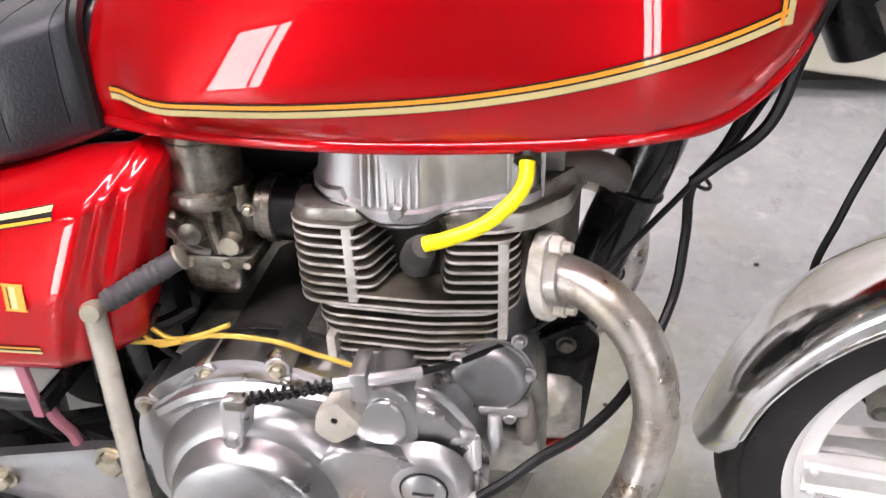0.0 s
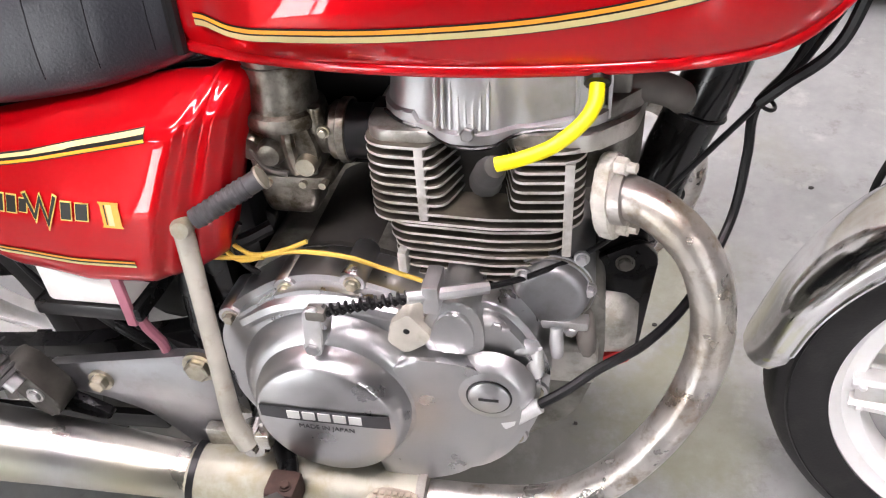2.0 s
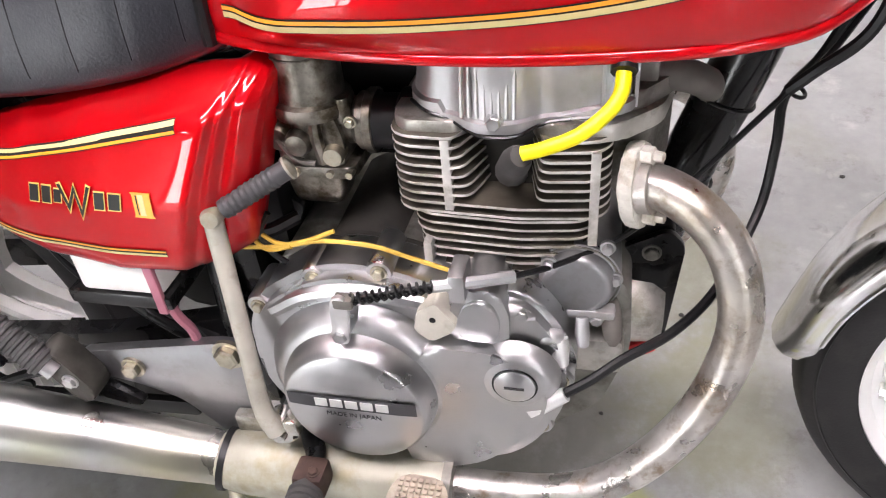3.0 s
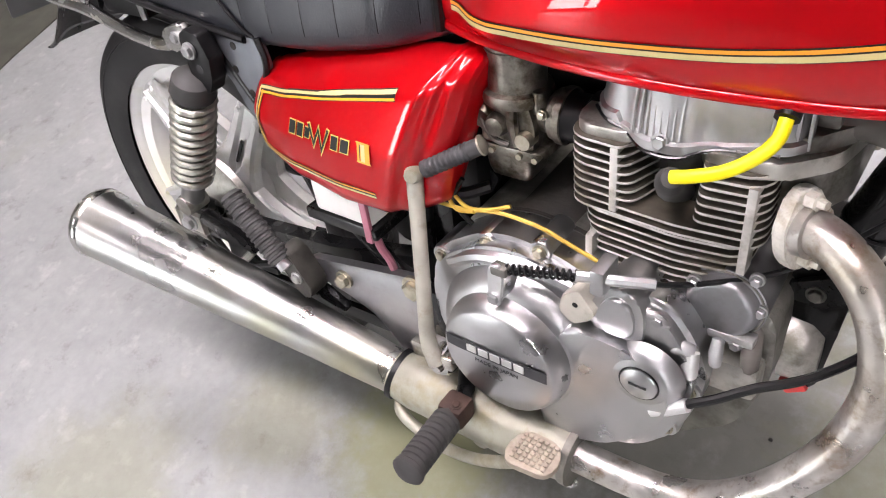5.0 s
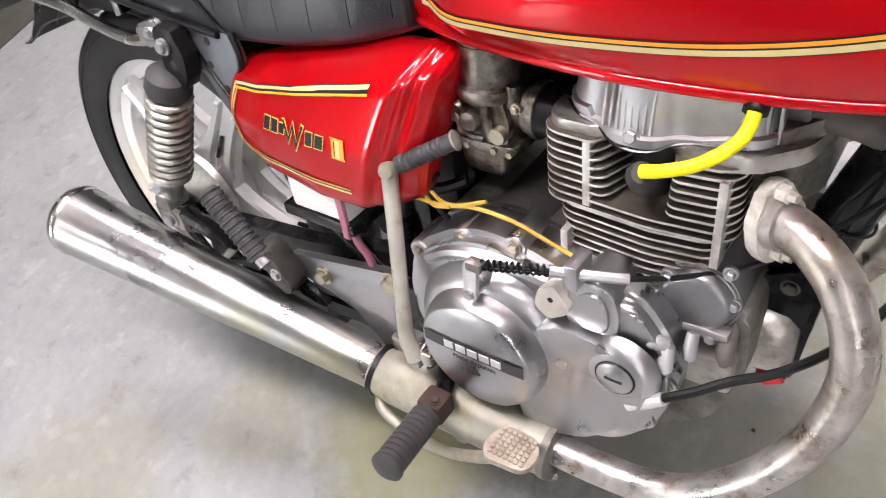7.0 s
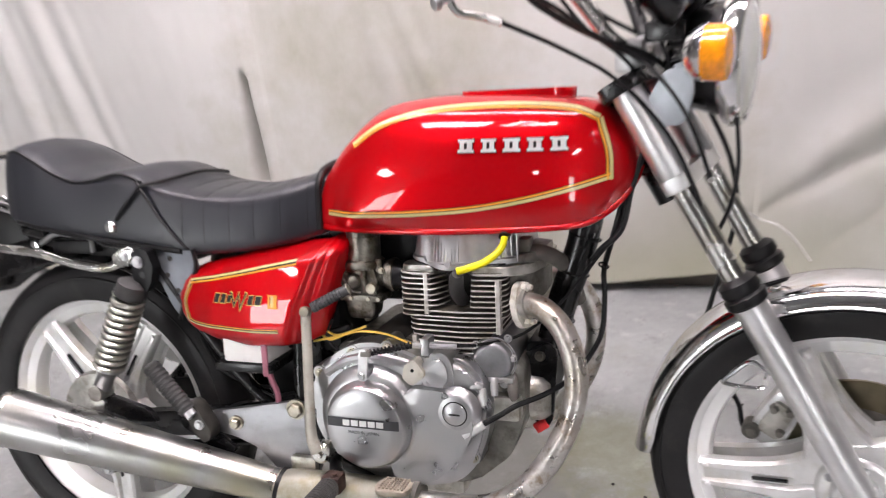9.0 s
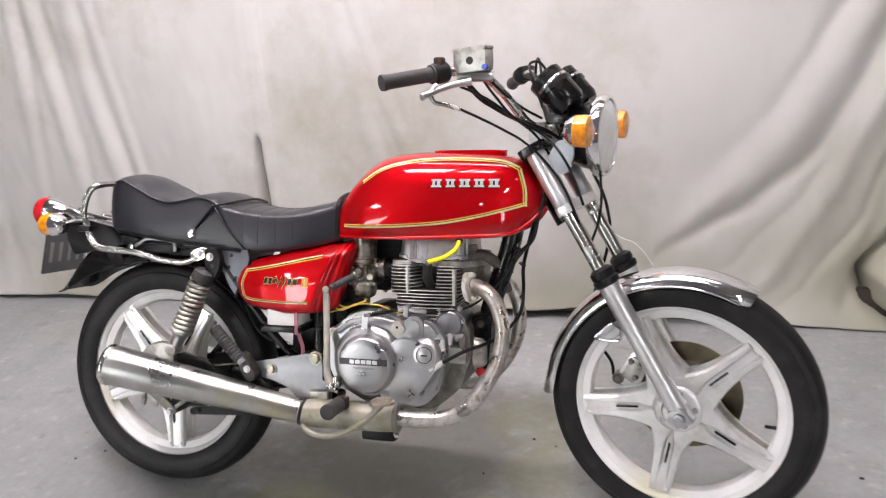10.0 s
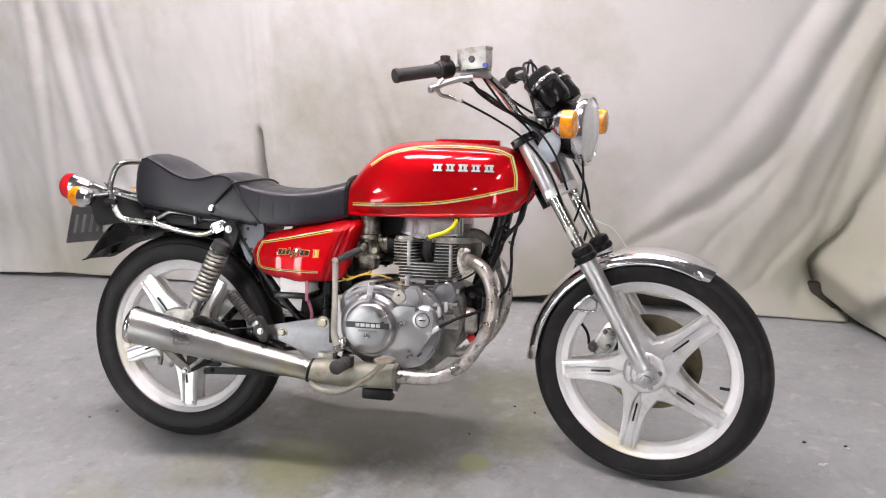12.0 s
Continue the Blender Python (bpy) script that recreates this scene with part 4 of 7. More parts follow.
def cover_badge():
    """Slanted black bars and a tall zigzag with gold edges, and a gold tab, in place of the model name."""
    def leaf(w, h=0.009):
        return [(-w - 0.0015, -h), (w - 0.0015, -h), (w + 0.0015, h), (-w + 0.0015, h)]
    runs = [(0.3515, leaf(0.0055)), (0.3650, leaf(0.0055)), (0.3775, leaf(0.0045, 0.007)), (0.397, stroke([(-0.0165, 0.013), (-0.0085, -0.010), (0.0, 0.009), (0.0045, -0.015), (0.0165, 0.0135)], 0.0050)),
            (0.4215, leaf(0.0055)), (0.4365, leaf(0.0065, 0.0085))]
    for x, poly in runs:
        mid = sum((Vector(p) for p in poly), Vector((0, 0))) / len(poly)
        for material, g, up in ((GOLD, 1.0, 0.0005), (STRIPE_BLACK, 0.86, 0.0009)):
            if len(poly) > 6 and g < 1:
                q = stroke([(-0.0160, 0.0115), (-0.0085, -0.0095), (0.0, 0.0085), (0.0045, -0.0140), (0.0160, 0.0120)], 0.0032)
            else:
                q = [tuple(mid + (Vector(p) - mid) * g) for p in poly]
            badge("badge_shape", cover_tree, x, 0.6125, [(material, q, up)], cover_ob, "", 0.0012)
    badge("badge_tab", cover_tree, 0.464, 0.612, [(ORANGE, [(-0.0095, -0.0115), (0.0100, -0.0115), (0.0085, -0.009), (0.0085, 0.009), (0.0095, 0.0115), (-0.0100, 0.0115), (-0.0085, 0.009), (-0.0085, -0.009)], 0.0006),
          (CREAM, [(-0.0030, -0.0095), (0.0022, -0.0095), (0.0022, 0.0095), (-0.0030, 0.0095)], 0.0008), (STRIPE_BLACK, [(-0.0052, -0.009), (-0.0040, -0.009), (-0.0040, 0.009), (-0.0052, 0.009)], 0.0009)], cover_ob, "", 0.0012)


cover_badge()


# ---- engine ----
def ring_at(p, axis, r, tube_r, seg=40):
    """A torus about an axis."""
    prof = [(r + tube_r * math.cos(a), tube_r * math.sin(a)) for a in (2 * math.pi * k / 8 for k in range(8))]
    return lathe(prof, p, axis, seg, closed=True)


CASE = [(0.519, 0.455), (0.540, 0.498), (0.588, 0.529), (0.625, 0.538), (0.672, 0.532), (0.715, 0.516), (0.745, 0.520), (0.782, 0.520), (0.806, 0.490),
        (0.822, 0.450), (0.813, 0.399), (0.796, 0.352), (0.765, 0.320), (0.690, 0.302), (0.640, 0.308), (0.585, 0.335), (0.540, 0.362), (0.521, 0.400)]


def engine():
    eng = part("crankcase", slab([(0.53, 0.34), (0.60, 0.295), (0.78, 0.29), (0.85, 0.35), (0.875, 0.43), (0.87, 0.51), (0.80, 0.53), (0.55, 0.53), (0.51, 0.45)], -0.105, 0.15, "y", 0.02, 0.008), CASE_GREY, bike,
               "polished alloy parallel twin engine block")
    # right hand cover with its domed clutch housing
    cov = part("clutch_cover", slab(CASE, -0.160, -0.098, "y", 0.022, 0.011, seg=4), COVER_ALLOY, bike, "polished alloy clutch cover with a round lid")
    part("cover_rim", slab([(0.680 + (x - 0.680) * 1.052, 0.428 + (z - 0.428) * 1.062) for x, z in CASE], -0.147, -0.104, "y", 0.02, 0.004, seg=3), COVER_ALLOY, cov)
    part("cover_gasket", slab([(0.680 + (x - 0.680) * 1.056, 0.428 + (z - 0.428) * 1.068) for x, z in CASE], -0.104, -0.098, "y", 0.02, 0.001), BLACK_AND_SHADE, cov)
    c = (0.630, 0.0, 0.417)
    part("clutch_boss", lathe([(0.098, -0.150), (0.094, -0.162), (0.089, -0.171), (0.083, -0.177), (0.077, -0.180), (0.0, -0.180)], c, "y", 64), ALLOY, cov)
    part("clutch_lid", lathe([(0.0745, -0.176), (0.0735, -0.188), (0.0695, -0.1985), (0.0665, -0.2030), (0.0645, -0.2042), (0.045, -0.2054), (0.0, -0.2060)], c, "y", 64), COVER_ALLOY, cov, "round polished lid")
    band = bmesh.new()
    rows = []
    for i in range(25):
        x = 0.5680 + (0.6910 - 0.5680) * i / 24
        r = abs(x - c[0])
        y = -0.2070 + (0.0014 * max(0, (r - 0.045) / 0.02) if r > 0.045 else 0)
        rows.append([(x, y, 0.4195), (x, y - 0.0002, 0.4275), (x, y, 0.4355)])
    skin(band, rows, closed=False)
    part("name_band", band, INK, cov, "black band across the lid", 60)
    for i in range(5):
        bm = bmesh.new()
        x = 0.601 + i * 0.0146
        block((x - 0.0058, -0.2082, 0.4228), (x + 0.0058, -0.2068, 0.4322), 0, bm=bm)
        part("band_block", bm, PRINT, cov, smooth=0)
    txt = bpy.data.curves.new("origin_text", "FONT")
    txt.body, txt.size, txt.align_x, txt.extrude = "MADE IN JAPAN", 0.0075, "CENTER", 0.0002
    tob = new("origin_text", txt)
    tob.matrix_world = Matrix.Translation((0.630, -0.2062, 0.4090)) @ Matrix.Rotation(radians(90), 4, "X")
    dg = bpy.context.evaluated_depsgraph_get()
    me = bpy.data.meshes.new_from_object(tob.evaluated_get(dg))
    me.materials.clear()
    me.materials.append(INK)
    ob = new("origin_lettering", me)
    ob.parent = cov
    ob.matrix_basis = Matrix.Translation((0.630, -0.2062, 0.4090)) @ Matrix.Rotation(radians(90), 4, "X")
    bpy.data.objects.remove(tob)
    # inspection cap and its swelling
    part("cap_boss", lathe([(0.040, -0.165), (0.036, -0.173), (0.030, -0.1785), (0.026, -0.1800), (0.0, -0.1805)], (0.776, 0, 0.446), "y", 40), ALLOY, cov)
    cap = part("inspection_cap", lathe([(0.0185, -0.175), (0.0185, -0.1822), (0.0172, -0.1832), (0.0, -0.1840)], (0.776, 0, 0.446), "y", 40), ALLOY, cov, "slotted round inspection cap")
    part("cap_slot", block((0.767, -0.1850, 0.4445), (0.785, -0.1832, 0.4472), 0.0006), BLACK, cap)
    part("cap_groove", ring_at((0.776, -0.1806, 0.446), "y", 0.0196, 0.0009), BLACK, cap)
    # bulges, oil filler and adjuster window
    part("filler_cap", slab([(0.688, 0.496), (0.703, 0.484), (0.721, 0.496), (0.727, 0.506), (0.709, 0.529), (0.692, 0.517)], -0.174, -0.15, "y", 0.0035, 0.0015), FILLER, cov, "pale grey oil filler cap")
    part("filler_hole", lathe([(0, 0.0006), (0.003, 0.0004), (0.003, 0)], (0.706, -0.174, 0.510), (0, -1, 0), 10), BLACK, cov)
    part("cover_rib", tube([(0.548, -0.156, 0.490), (0.59, -0.160, 0.516), (0.64, -0.160, 0.524), (0.695, -0.158, 0.515)], 0.008, 8, 5), ALLOY, cov)
    for x, z in ((0.529, 0.486), (0.592, 0.526), (0.655, 0.538), (0.793, 0.476), (0.814, 0.425), (0.796, 0.360), (0.530, 0.40), (0.56, 0.350), (0.69, 0.309)):
        part("bolt_boss", lathe([(0.0125, 0.0), (0.0125, 0.046), (0.011, 0.050), (0, 0.050)], (x, -0.10, z), (0, -1, 0), 18), COVER_ALLOY, cov)
        bolt("cover_bolt", (x, -0.150, z), (0, -1, 0), 0.0058, 0.006, cov, BRASS)
    # clutch lever, its bolt and cable
    lev = part("clutch_arm", slab([(0.6225, 0.496), (0.6365, 0.496), (0.6420, 0.541), (0.638, 0.549), (0.629, 0.548), (0.626, 0.540)], -0.1985, -0.1935, "y", 0.004, 0.001), LEG, cov, "short clutch release arm")
    bolt("arm_bolt", (0.6295, -0.195, 0.504), (0, -1, 0), 0.0065, 0.007, lev, ALLOY)
    part("arm_post", lathe([(0.0105, 0.0), (0.0075, 0.045), (0.0075, 0.052), (0, 0.052)], (0.6295, -0.142, 0.504), (0, -1, 0), 14), COVER_ALLOY, lev)
    part("cable_clevis", block((0.629, -0.199, 0.536), (0.646, -0.187, 0.546), 0.002), DARK_CAST, lev)
    sp = bmesh.new()
    a0, a1 = Vector((0.643, -0.190, 0.541)), Vector((0.712, -0.183, 0.556))
    pts = []
    d = (a1 - a0).normalized()
    u = d.orthogonal().normalized()
    w = d.cross(u)
    for k in range(11 * 8 + 1):
        t = k / (11 * 8)
        pts.append(a0 + (a1 - a0) * t + 0.0046 * (math.cos(2 * math.pi * k / 8) * u + math.sin(2 * math.pi * k / 8) * w))
    part("cable_spring", tube(pts, 0.0016, 5, smooth=False, bm=sp), SATIN, lev)
    part("cable_core", tube([(0.631, -0.192, 0.538), a0, a1], 0.0024, 8), SATIN, lev)
    part("cable_adjuster", tube([(0.712, -0.183, 0.556), (0.742, -0.170, 0.553), (0.774, -0.153, 0.548)], 0.0055, 8), ALLOY, lev)
    part("cable_bracket", block((0.724, -0.182, 0.538), (0.738, -0.150, 0.566), 0.003), ALLOY, lev)
    part("clutch_cable", tube([(0.774, -0.153, 0.548), (0.810, -0.128, 0.545), (0.862, -0.090, 0.551), (0.910, -0.058, 0.584), (0.954, -0.048, 0.636), (0.981, -0.046, 0.672), (1.008, -0.046, 0.712), (1.04, -0.04, 0.80), (1.04, 0.0, 0.90)], 0.0027, 8), SATIN, bike)
    # starter and oil filter housing at the front
    for x, y, z, r in ((0.780, -0.152, 0.508, 0.0062), (0.842, -0.118, 0.478, 0.0055), (0.856, -0.112, 0.520, 0.005), (0.797, -0.150, 0.372, 0.006), (0.848, -0.110, 0.552, 0.005), (0.800, -0.128, 0.545, 0.005)):
        bolt("case_bolt", (x, y, z), (0, -1, 0), r, 0.008, eng, ALLOY)
    part("front_housing", lathe([(0.0, -0.1235), (0.024, -0.1235), (0.0295, -0.1225), (0.0325, -0.119), (0.034, -0.112), (0.0385, -0.110), (0.0385, -0.09), (0.036, 0.0)], (0.823, 0, 0.514), "y", 40), SCUFFED, eng, "round polished starter clutch housing")
    part("housing_ring", ring_at((0.823, -0.1115, 0.514), "y", 0.0365, 0.0010), CASE_GREY, eng)
    part("pale_fitting", tube([(0.812, -0.150, 0.480), (0.813, -0.155, 0.466), (0.815, -0.156, 0.454)], [0.0075, 0.0085, 0.0065], 12, smooth=False), SPOKE, eng, "pale alloy fitting")
    part("fitting_elbow", tube([(0.792, -0.15, 0.474), (0.802, -0.154, 0.484), (0.812, -0.150, 0.480)], 0.0075, 10), VALVE, eng)
    part("drain_nub", tube([(0.830, -0.135, 0.492), (0.831, -0.142, 0.480), (0.832, -0.143, 0.467)], [0.0055, 0.0065, 0.0055], 10, smooth=False), VALVE, eng)
    part("case_shelf", block((0.815, -0.125, 0.480), (0.858, -0.07, 0.490), 0.004), VALVE, eng)
    part("rubber_plug", tube([(0.852, -0.10, 0.488), (0.856, -0.118, 0.470), (0.858, -0.120, 0.452)], [0.009, 0.0095, 0.008], 10), HOSE, eng, "grey rubber plug")
    part("cover_plateau", slab([(0.70, 0.482), (0.733, 0.482), (0.758, 0.480), (0.783, 0.468), (0.799, 0.450), (0.805, 0.430), (0.801, 0.405), (0.785, 0.378), (0.765, 0.351), (0.742, 0.330), (0.709, 0.316), (0.672, 0.311), (0.66, 0.36), (0.67, 0.43)], -0.1795, -0.150, "y", 0.012, 0.0055, seg=3), COVER_ALLOY, cov)
    part("window_boss", slab([(0.726, 0.485), (0.762, 0.485), (0.763, 0.510), (0.757, 0.526), (0.746, 0.531), (0.734, 0.525), (0.726, 0.510)], -0.1700, -0.10, "y", 0.010, 0.0035, seg=4), COVER_ALLOY, cov, "flat D-shaped alloy boss")
    part("boss_frame", slab([(0.718, 0.477), (0.770, 0.477), (0.771, 0.514), (0.763, 0.535), (0.746, 0.541), (0.729, 0.534), (0.718, 0.514)], -0.1655, -0.10, "y", 0.012, 0.004), COVER_ALLOY, cov)
    part("tach_union", tube([(0.788, -0.172, 0.408), (0.801, -0.171, 0.416), (0.820, -0.168, 0.428)], [0.009, 0.0085, 0.0068], 12, smooth=False), SPOKE, eng, "bright cable union")
    part("lower_housing", block((0.818, -0.128, 0.416), (0.868, -0.05, 0.458), 0.008), CAST, eng)
    part("filter_cover", lathe([(0.0, 0.035), (0.035, 0.033), (0.044, 0.02), (0.046, 0)], (0.872, -0.03, 0.43), (1, 0, 0), 28), CAST, eng)
    part("tach_cable", tube([(0.817, -0.168, 0.427), (0.842, -0.158, 0.440), (0.868, -0.142, 0.453), (0.910, -0.115, 0.466), (0.948, -0.070, 0.484), (0.982, -0.010, 0.530), (0.988, 0.005, 0.59), (0.987, 0.004, 0.64), (1.002, -0.03, 0.695), (1.025, -0.04, 0.78), (1.06, -0.03, 0.92)], 0.0046, 8), SATIN, bike, "black sheathed cable")
    # cylinder: core in near-black as painted shade, and separate cooling fins
    cyl = part("cylinder", slab([(0.700, -0.085), (0.832, -0.085), (0.832, 0.085), (0.700, 0.085)], 0.515, 0.66, "z", 0.02), BLACK_AND_SHADE, bike, "finned alloy cylinder with a spark plug recess")
    for k in range(16):
        z = 0.5245 + 0.0088 * k
        head = k >= 7
        x0, x1, yy = (0.668, 0.847, 0.119) if head else (0.679, 0.837, 0.112)
        if k < 4:
            x0, x1 = x0 + 0.003, x1 - 0.004 * (4 - k)
        poly = [(x0, yy), (x0, -yy + 0.012), (x0 + 0.012, -yy), (0.775, -yy - 0.006), (x1 - 0.012, -yy), (x1, -yy + 0.012), (x1, yy)]
        if k >= 9:
            w = 0.020 + 0.0018 * (k - 9)
            poly = [(x0, yy), (x0, -yy + 0.012), (x0 + 0.012, -yy), (0.760 - w - 0.006, -yy - 0.003), (0.760 - w, -yy + 0.012), (0.752, -0.062), (0.776, -0.062), (0.778 + w * 0.4, -yy + 0.012), (0.782 + w * 0.4, -yy - 0.004), (x1 - 0.012, -yy), (x1, -yy + 0.012), (x1, yy)]
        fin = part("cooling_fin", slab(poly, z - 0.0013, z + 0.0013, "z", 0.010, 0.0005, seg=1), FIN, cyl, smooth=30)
        # flat fin faces: grime, with the shade of the gaps painted in
        fin.data.materials.append(FIN_GRIME_SHADE)
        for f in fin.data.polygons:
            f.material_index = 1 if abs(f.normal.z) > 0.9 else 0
    for x, z0, z1 in ((0.716, 0.588, 0.655), (0.835, 0.560, 0.648), (0.693, 0.524, 0.552)):
        part("fin_tie", block((x - 0.0038, -0.1215, z0), (x + 0.0038, -0.104, z1), 0.001), FIN, cyl)
    # near-black block paints the shade inside the plug recess
    part("plug_recess", block((0.736, -0.064, 0.592), (0.792, -0.056, 0.655), 0.003), BLACK_AND_SHADE, cyl)
    # head with its exhaust side wing
    hd = part("cylinder_head", slab([(0.670, -0.100), (0.682, -0.113), (0.728, -0.114), (0.737, -0.085), (0.780, -0.085), (0.790, -0.114), (0.848, -0.112), (0.884, -0.075), (0.895, -0.02), (0.895, 0.10), (0.675, 0.10)], 0.652, 0.668, "z", 0.012, 0.003), CAST, bike, "dull cast cylinder head")
    part("head_wing", slab([(0.835, -0.095), (0.862, -0.092), (0.893, -0.05), (0.895, 0.06), (0.83, 0.06)], 0.668, 0.684, "z", 0.012, 0.004), CASE_GREY, hd)
    part("head_web", slab([(0.845, -0.088), (0.872, -0.075), (0.893, -0.035), (0.893, 0.06), (0.845, 0.06)], 0.605, 0.652, "z", 0.010, 0.003), CASE_GREY, hd)
    # ribbed valve cover
    rings = []
    base = rounded([(0.684, -0.080), (0.700, -0.102), (0.722, -0.105), (0.742, -0.122), (0.773, -0.122), (0.793, -0.106), (0.848, -0.102), (0.860, -0.088), (0.864, 0.09), (0.684, 0.09)], 0.012, 5)
    for z, k in ((0.664, 1.03), (0.672, 1.03), (0.674, 1.0), (0.69, 0.985), (0.715, 0.95), (0.728, 0.90), (0.735, 0.80)):
        rings.append([(0.775 + (p.x - 0.775) * k, p.y * (k if p.y < 0 else 1), z + 0.008 * (1 if z < 0.68 and abs(p.x - 0.76) > 0.045 else 0)) for p in base])
    vc = part("valve_cover", skin(bmesh.new(), rings), VALVE, bike, "ribbed polished valve cover")
    for k in range(8):
        x = 0.732 + k * 0.0058
        part("cover_ridge", tube([(x, -0.1215, 0.676), (x, -0.1165, 0.70), (x, -0.107, 0.728)], 0.0019, 6, 4), VALVE, vc)
    for k in range(4):
        x = 0.836 + k * 0.008
        part("cover_ridge", block((x, -0.105 + 0.005 * k, 0.672), (x + 0.003, -0.08, 0.73), 0.001), ALLOY, vc)
    part("gasket", tube([(0.684, -0.090, 0.6745), (0.70, -0.1045, 0.672), (0.720, -0.1085, 0.667), (0.745, -0.1255, 0.6625), (0.773, -0.1255, 0.6625), (0.797, -0.110, 0.668), (0.846, -0.105, 0.672)], 0.0016, 6, 4), BLACK, vc)
    bolt("cover_bolt", (0.757, -0.122, 0.672), (0, -1, 0.2), 0.006, 0.006, vc, ALLOY)
    part("vent_union", tube([(0.845, -0.080, 0.738), (0.850, -0.112, 0.732), (0.851, -0.130, 0.719)], 0.0095, 10), SATIN, vc)
    cap = part("plug_cap", tube([(0.766, -0.085, 0.606), (0.768, -0.118, 0.628), (0.777, -0.148, 0.655), (0.783, -0.160, 0.667)], [0.012, 0.0125, 0.012, 0.0085], 12), GREY_RUBBER, bike, "grey rubber spark plug cap")
    part("plug_lead", tube([(0.784, -0.164, 0.671), (0.800, -0.164, 0.676), (0.823, -0.158, 0.684), (0.842, -0.148, 0.697), (0.850, -0.139, 0.708), (0.851, -0.130, 0.719)], 0.0056, 10), YELLOW, bike, "bright yellow hose")
    part("breather_hose", tube([(0.865, -0.05, 0.678), (0.888, -0.045, 0.680), (0.912, -0.030, 0.668), (0.93, 0.0, 0.64), (0.94, 0.04, 0.58)], 0.0135, 14), HOSE, bike, "grey rubber hose")
    part("hose_clip", block((0.858, -0.072, 0.684), (0.878, -0.036, 0.706), 0.004), DARK_CAST, bike)
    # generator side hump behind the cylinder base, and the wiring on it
    # hump is near-black: the dark gap behind the wires, painted in
    part("rear_hump", lathe([(0.0, -0.145), (0.050, -0.143), (0.060, -0.130), (0.062, 0.05)], (0.625, 0, 0.480), "y", 40), BLACK_AND_SHADE, eng)
    for pts in ([(0.506, -0.118, 0.530), (0.556, -0.132, 0.545), (0.602, -0.136, 0.558), (0.648, -0.136, 0.556), (0.678, -0.135, 0.546), (0.713, -0.133, 0.533)],
                [(0.530, -0.12, 0.552), (0.556, -0.130, 0.547), (0.585, -0.135, 0.556), (0.612, -0.131, 0.566)], [(0.515, -0.115, 0.548), (0.540, -0.128, 0.538), (0.570, -0.136, 0.549)]):
        part("wiring", tube(pts, 0.0022, 8), WIRE_YELLOW, bike, "yellow sleeved wiring")
    # mounting plate, and an added black block that darkens the space behind it
    part("front_dark_filler", slab([(0.862, 0.525), (0.908, 0.528), (0.914, 0.450), (0.898, 0.395), (0.868, 0.400)], -0.040, 0.075, "y", 0.01, 0.003), SATIN, bike, "black block filling the dark space behind the front mount")
    mp = part("engine_mount", slab([(0.840, 0.480), (0.862, 0.508), (0.902, 0.530), (0.918, 0.514), (0.908, 0.392), (0.892, 0.374), (0.872, 0.398)], -0.052, -0.044, "y", 0.008, 0.002), BLACK, bike, "black engine mounting plate")
    for x, z in ((0.861, 0.485), (0.888, 0.505), (0.890, 0.405)):
        bolt("mount_bolt", (x, -0.052, z), (0, -1, 0), 0.0068, 0.006, mp, DARK_CAST)
    part("red_tab", block((0.876, -0.056, 0.373), (0.900, -0.046, 0.391), 0.003, m=Matrix.Translation((0.888, -0.051, 0.382)) @ Matrix.Rotation(radians(-35), 4, "Y") @ Matrix.Translation((-0.888, 0.051, -0.382))), REDPLASTIC, bike)


engine()


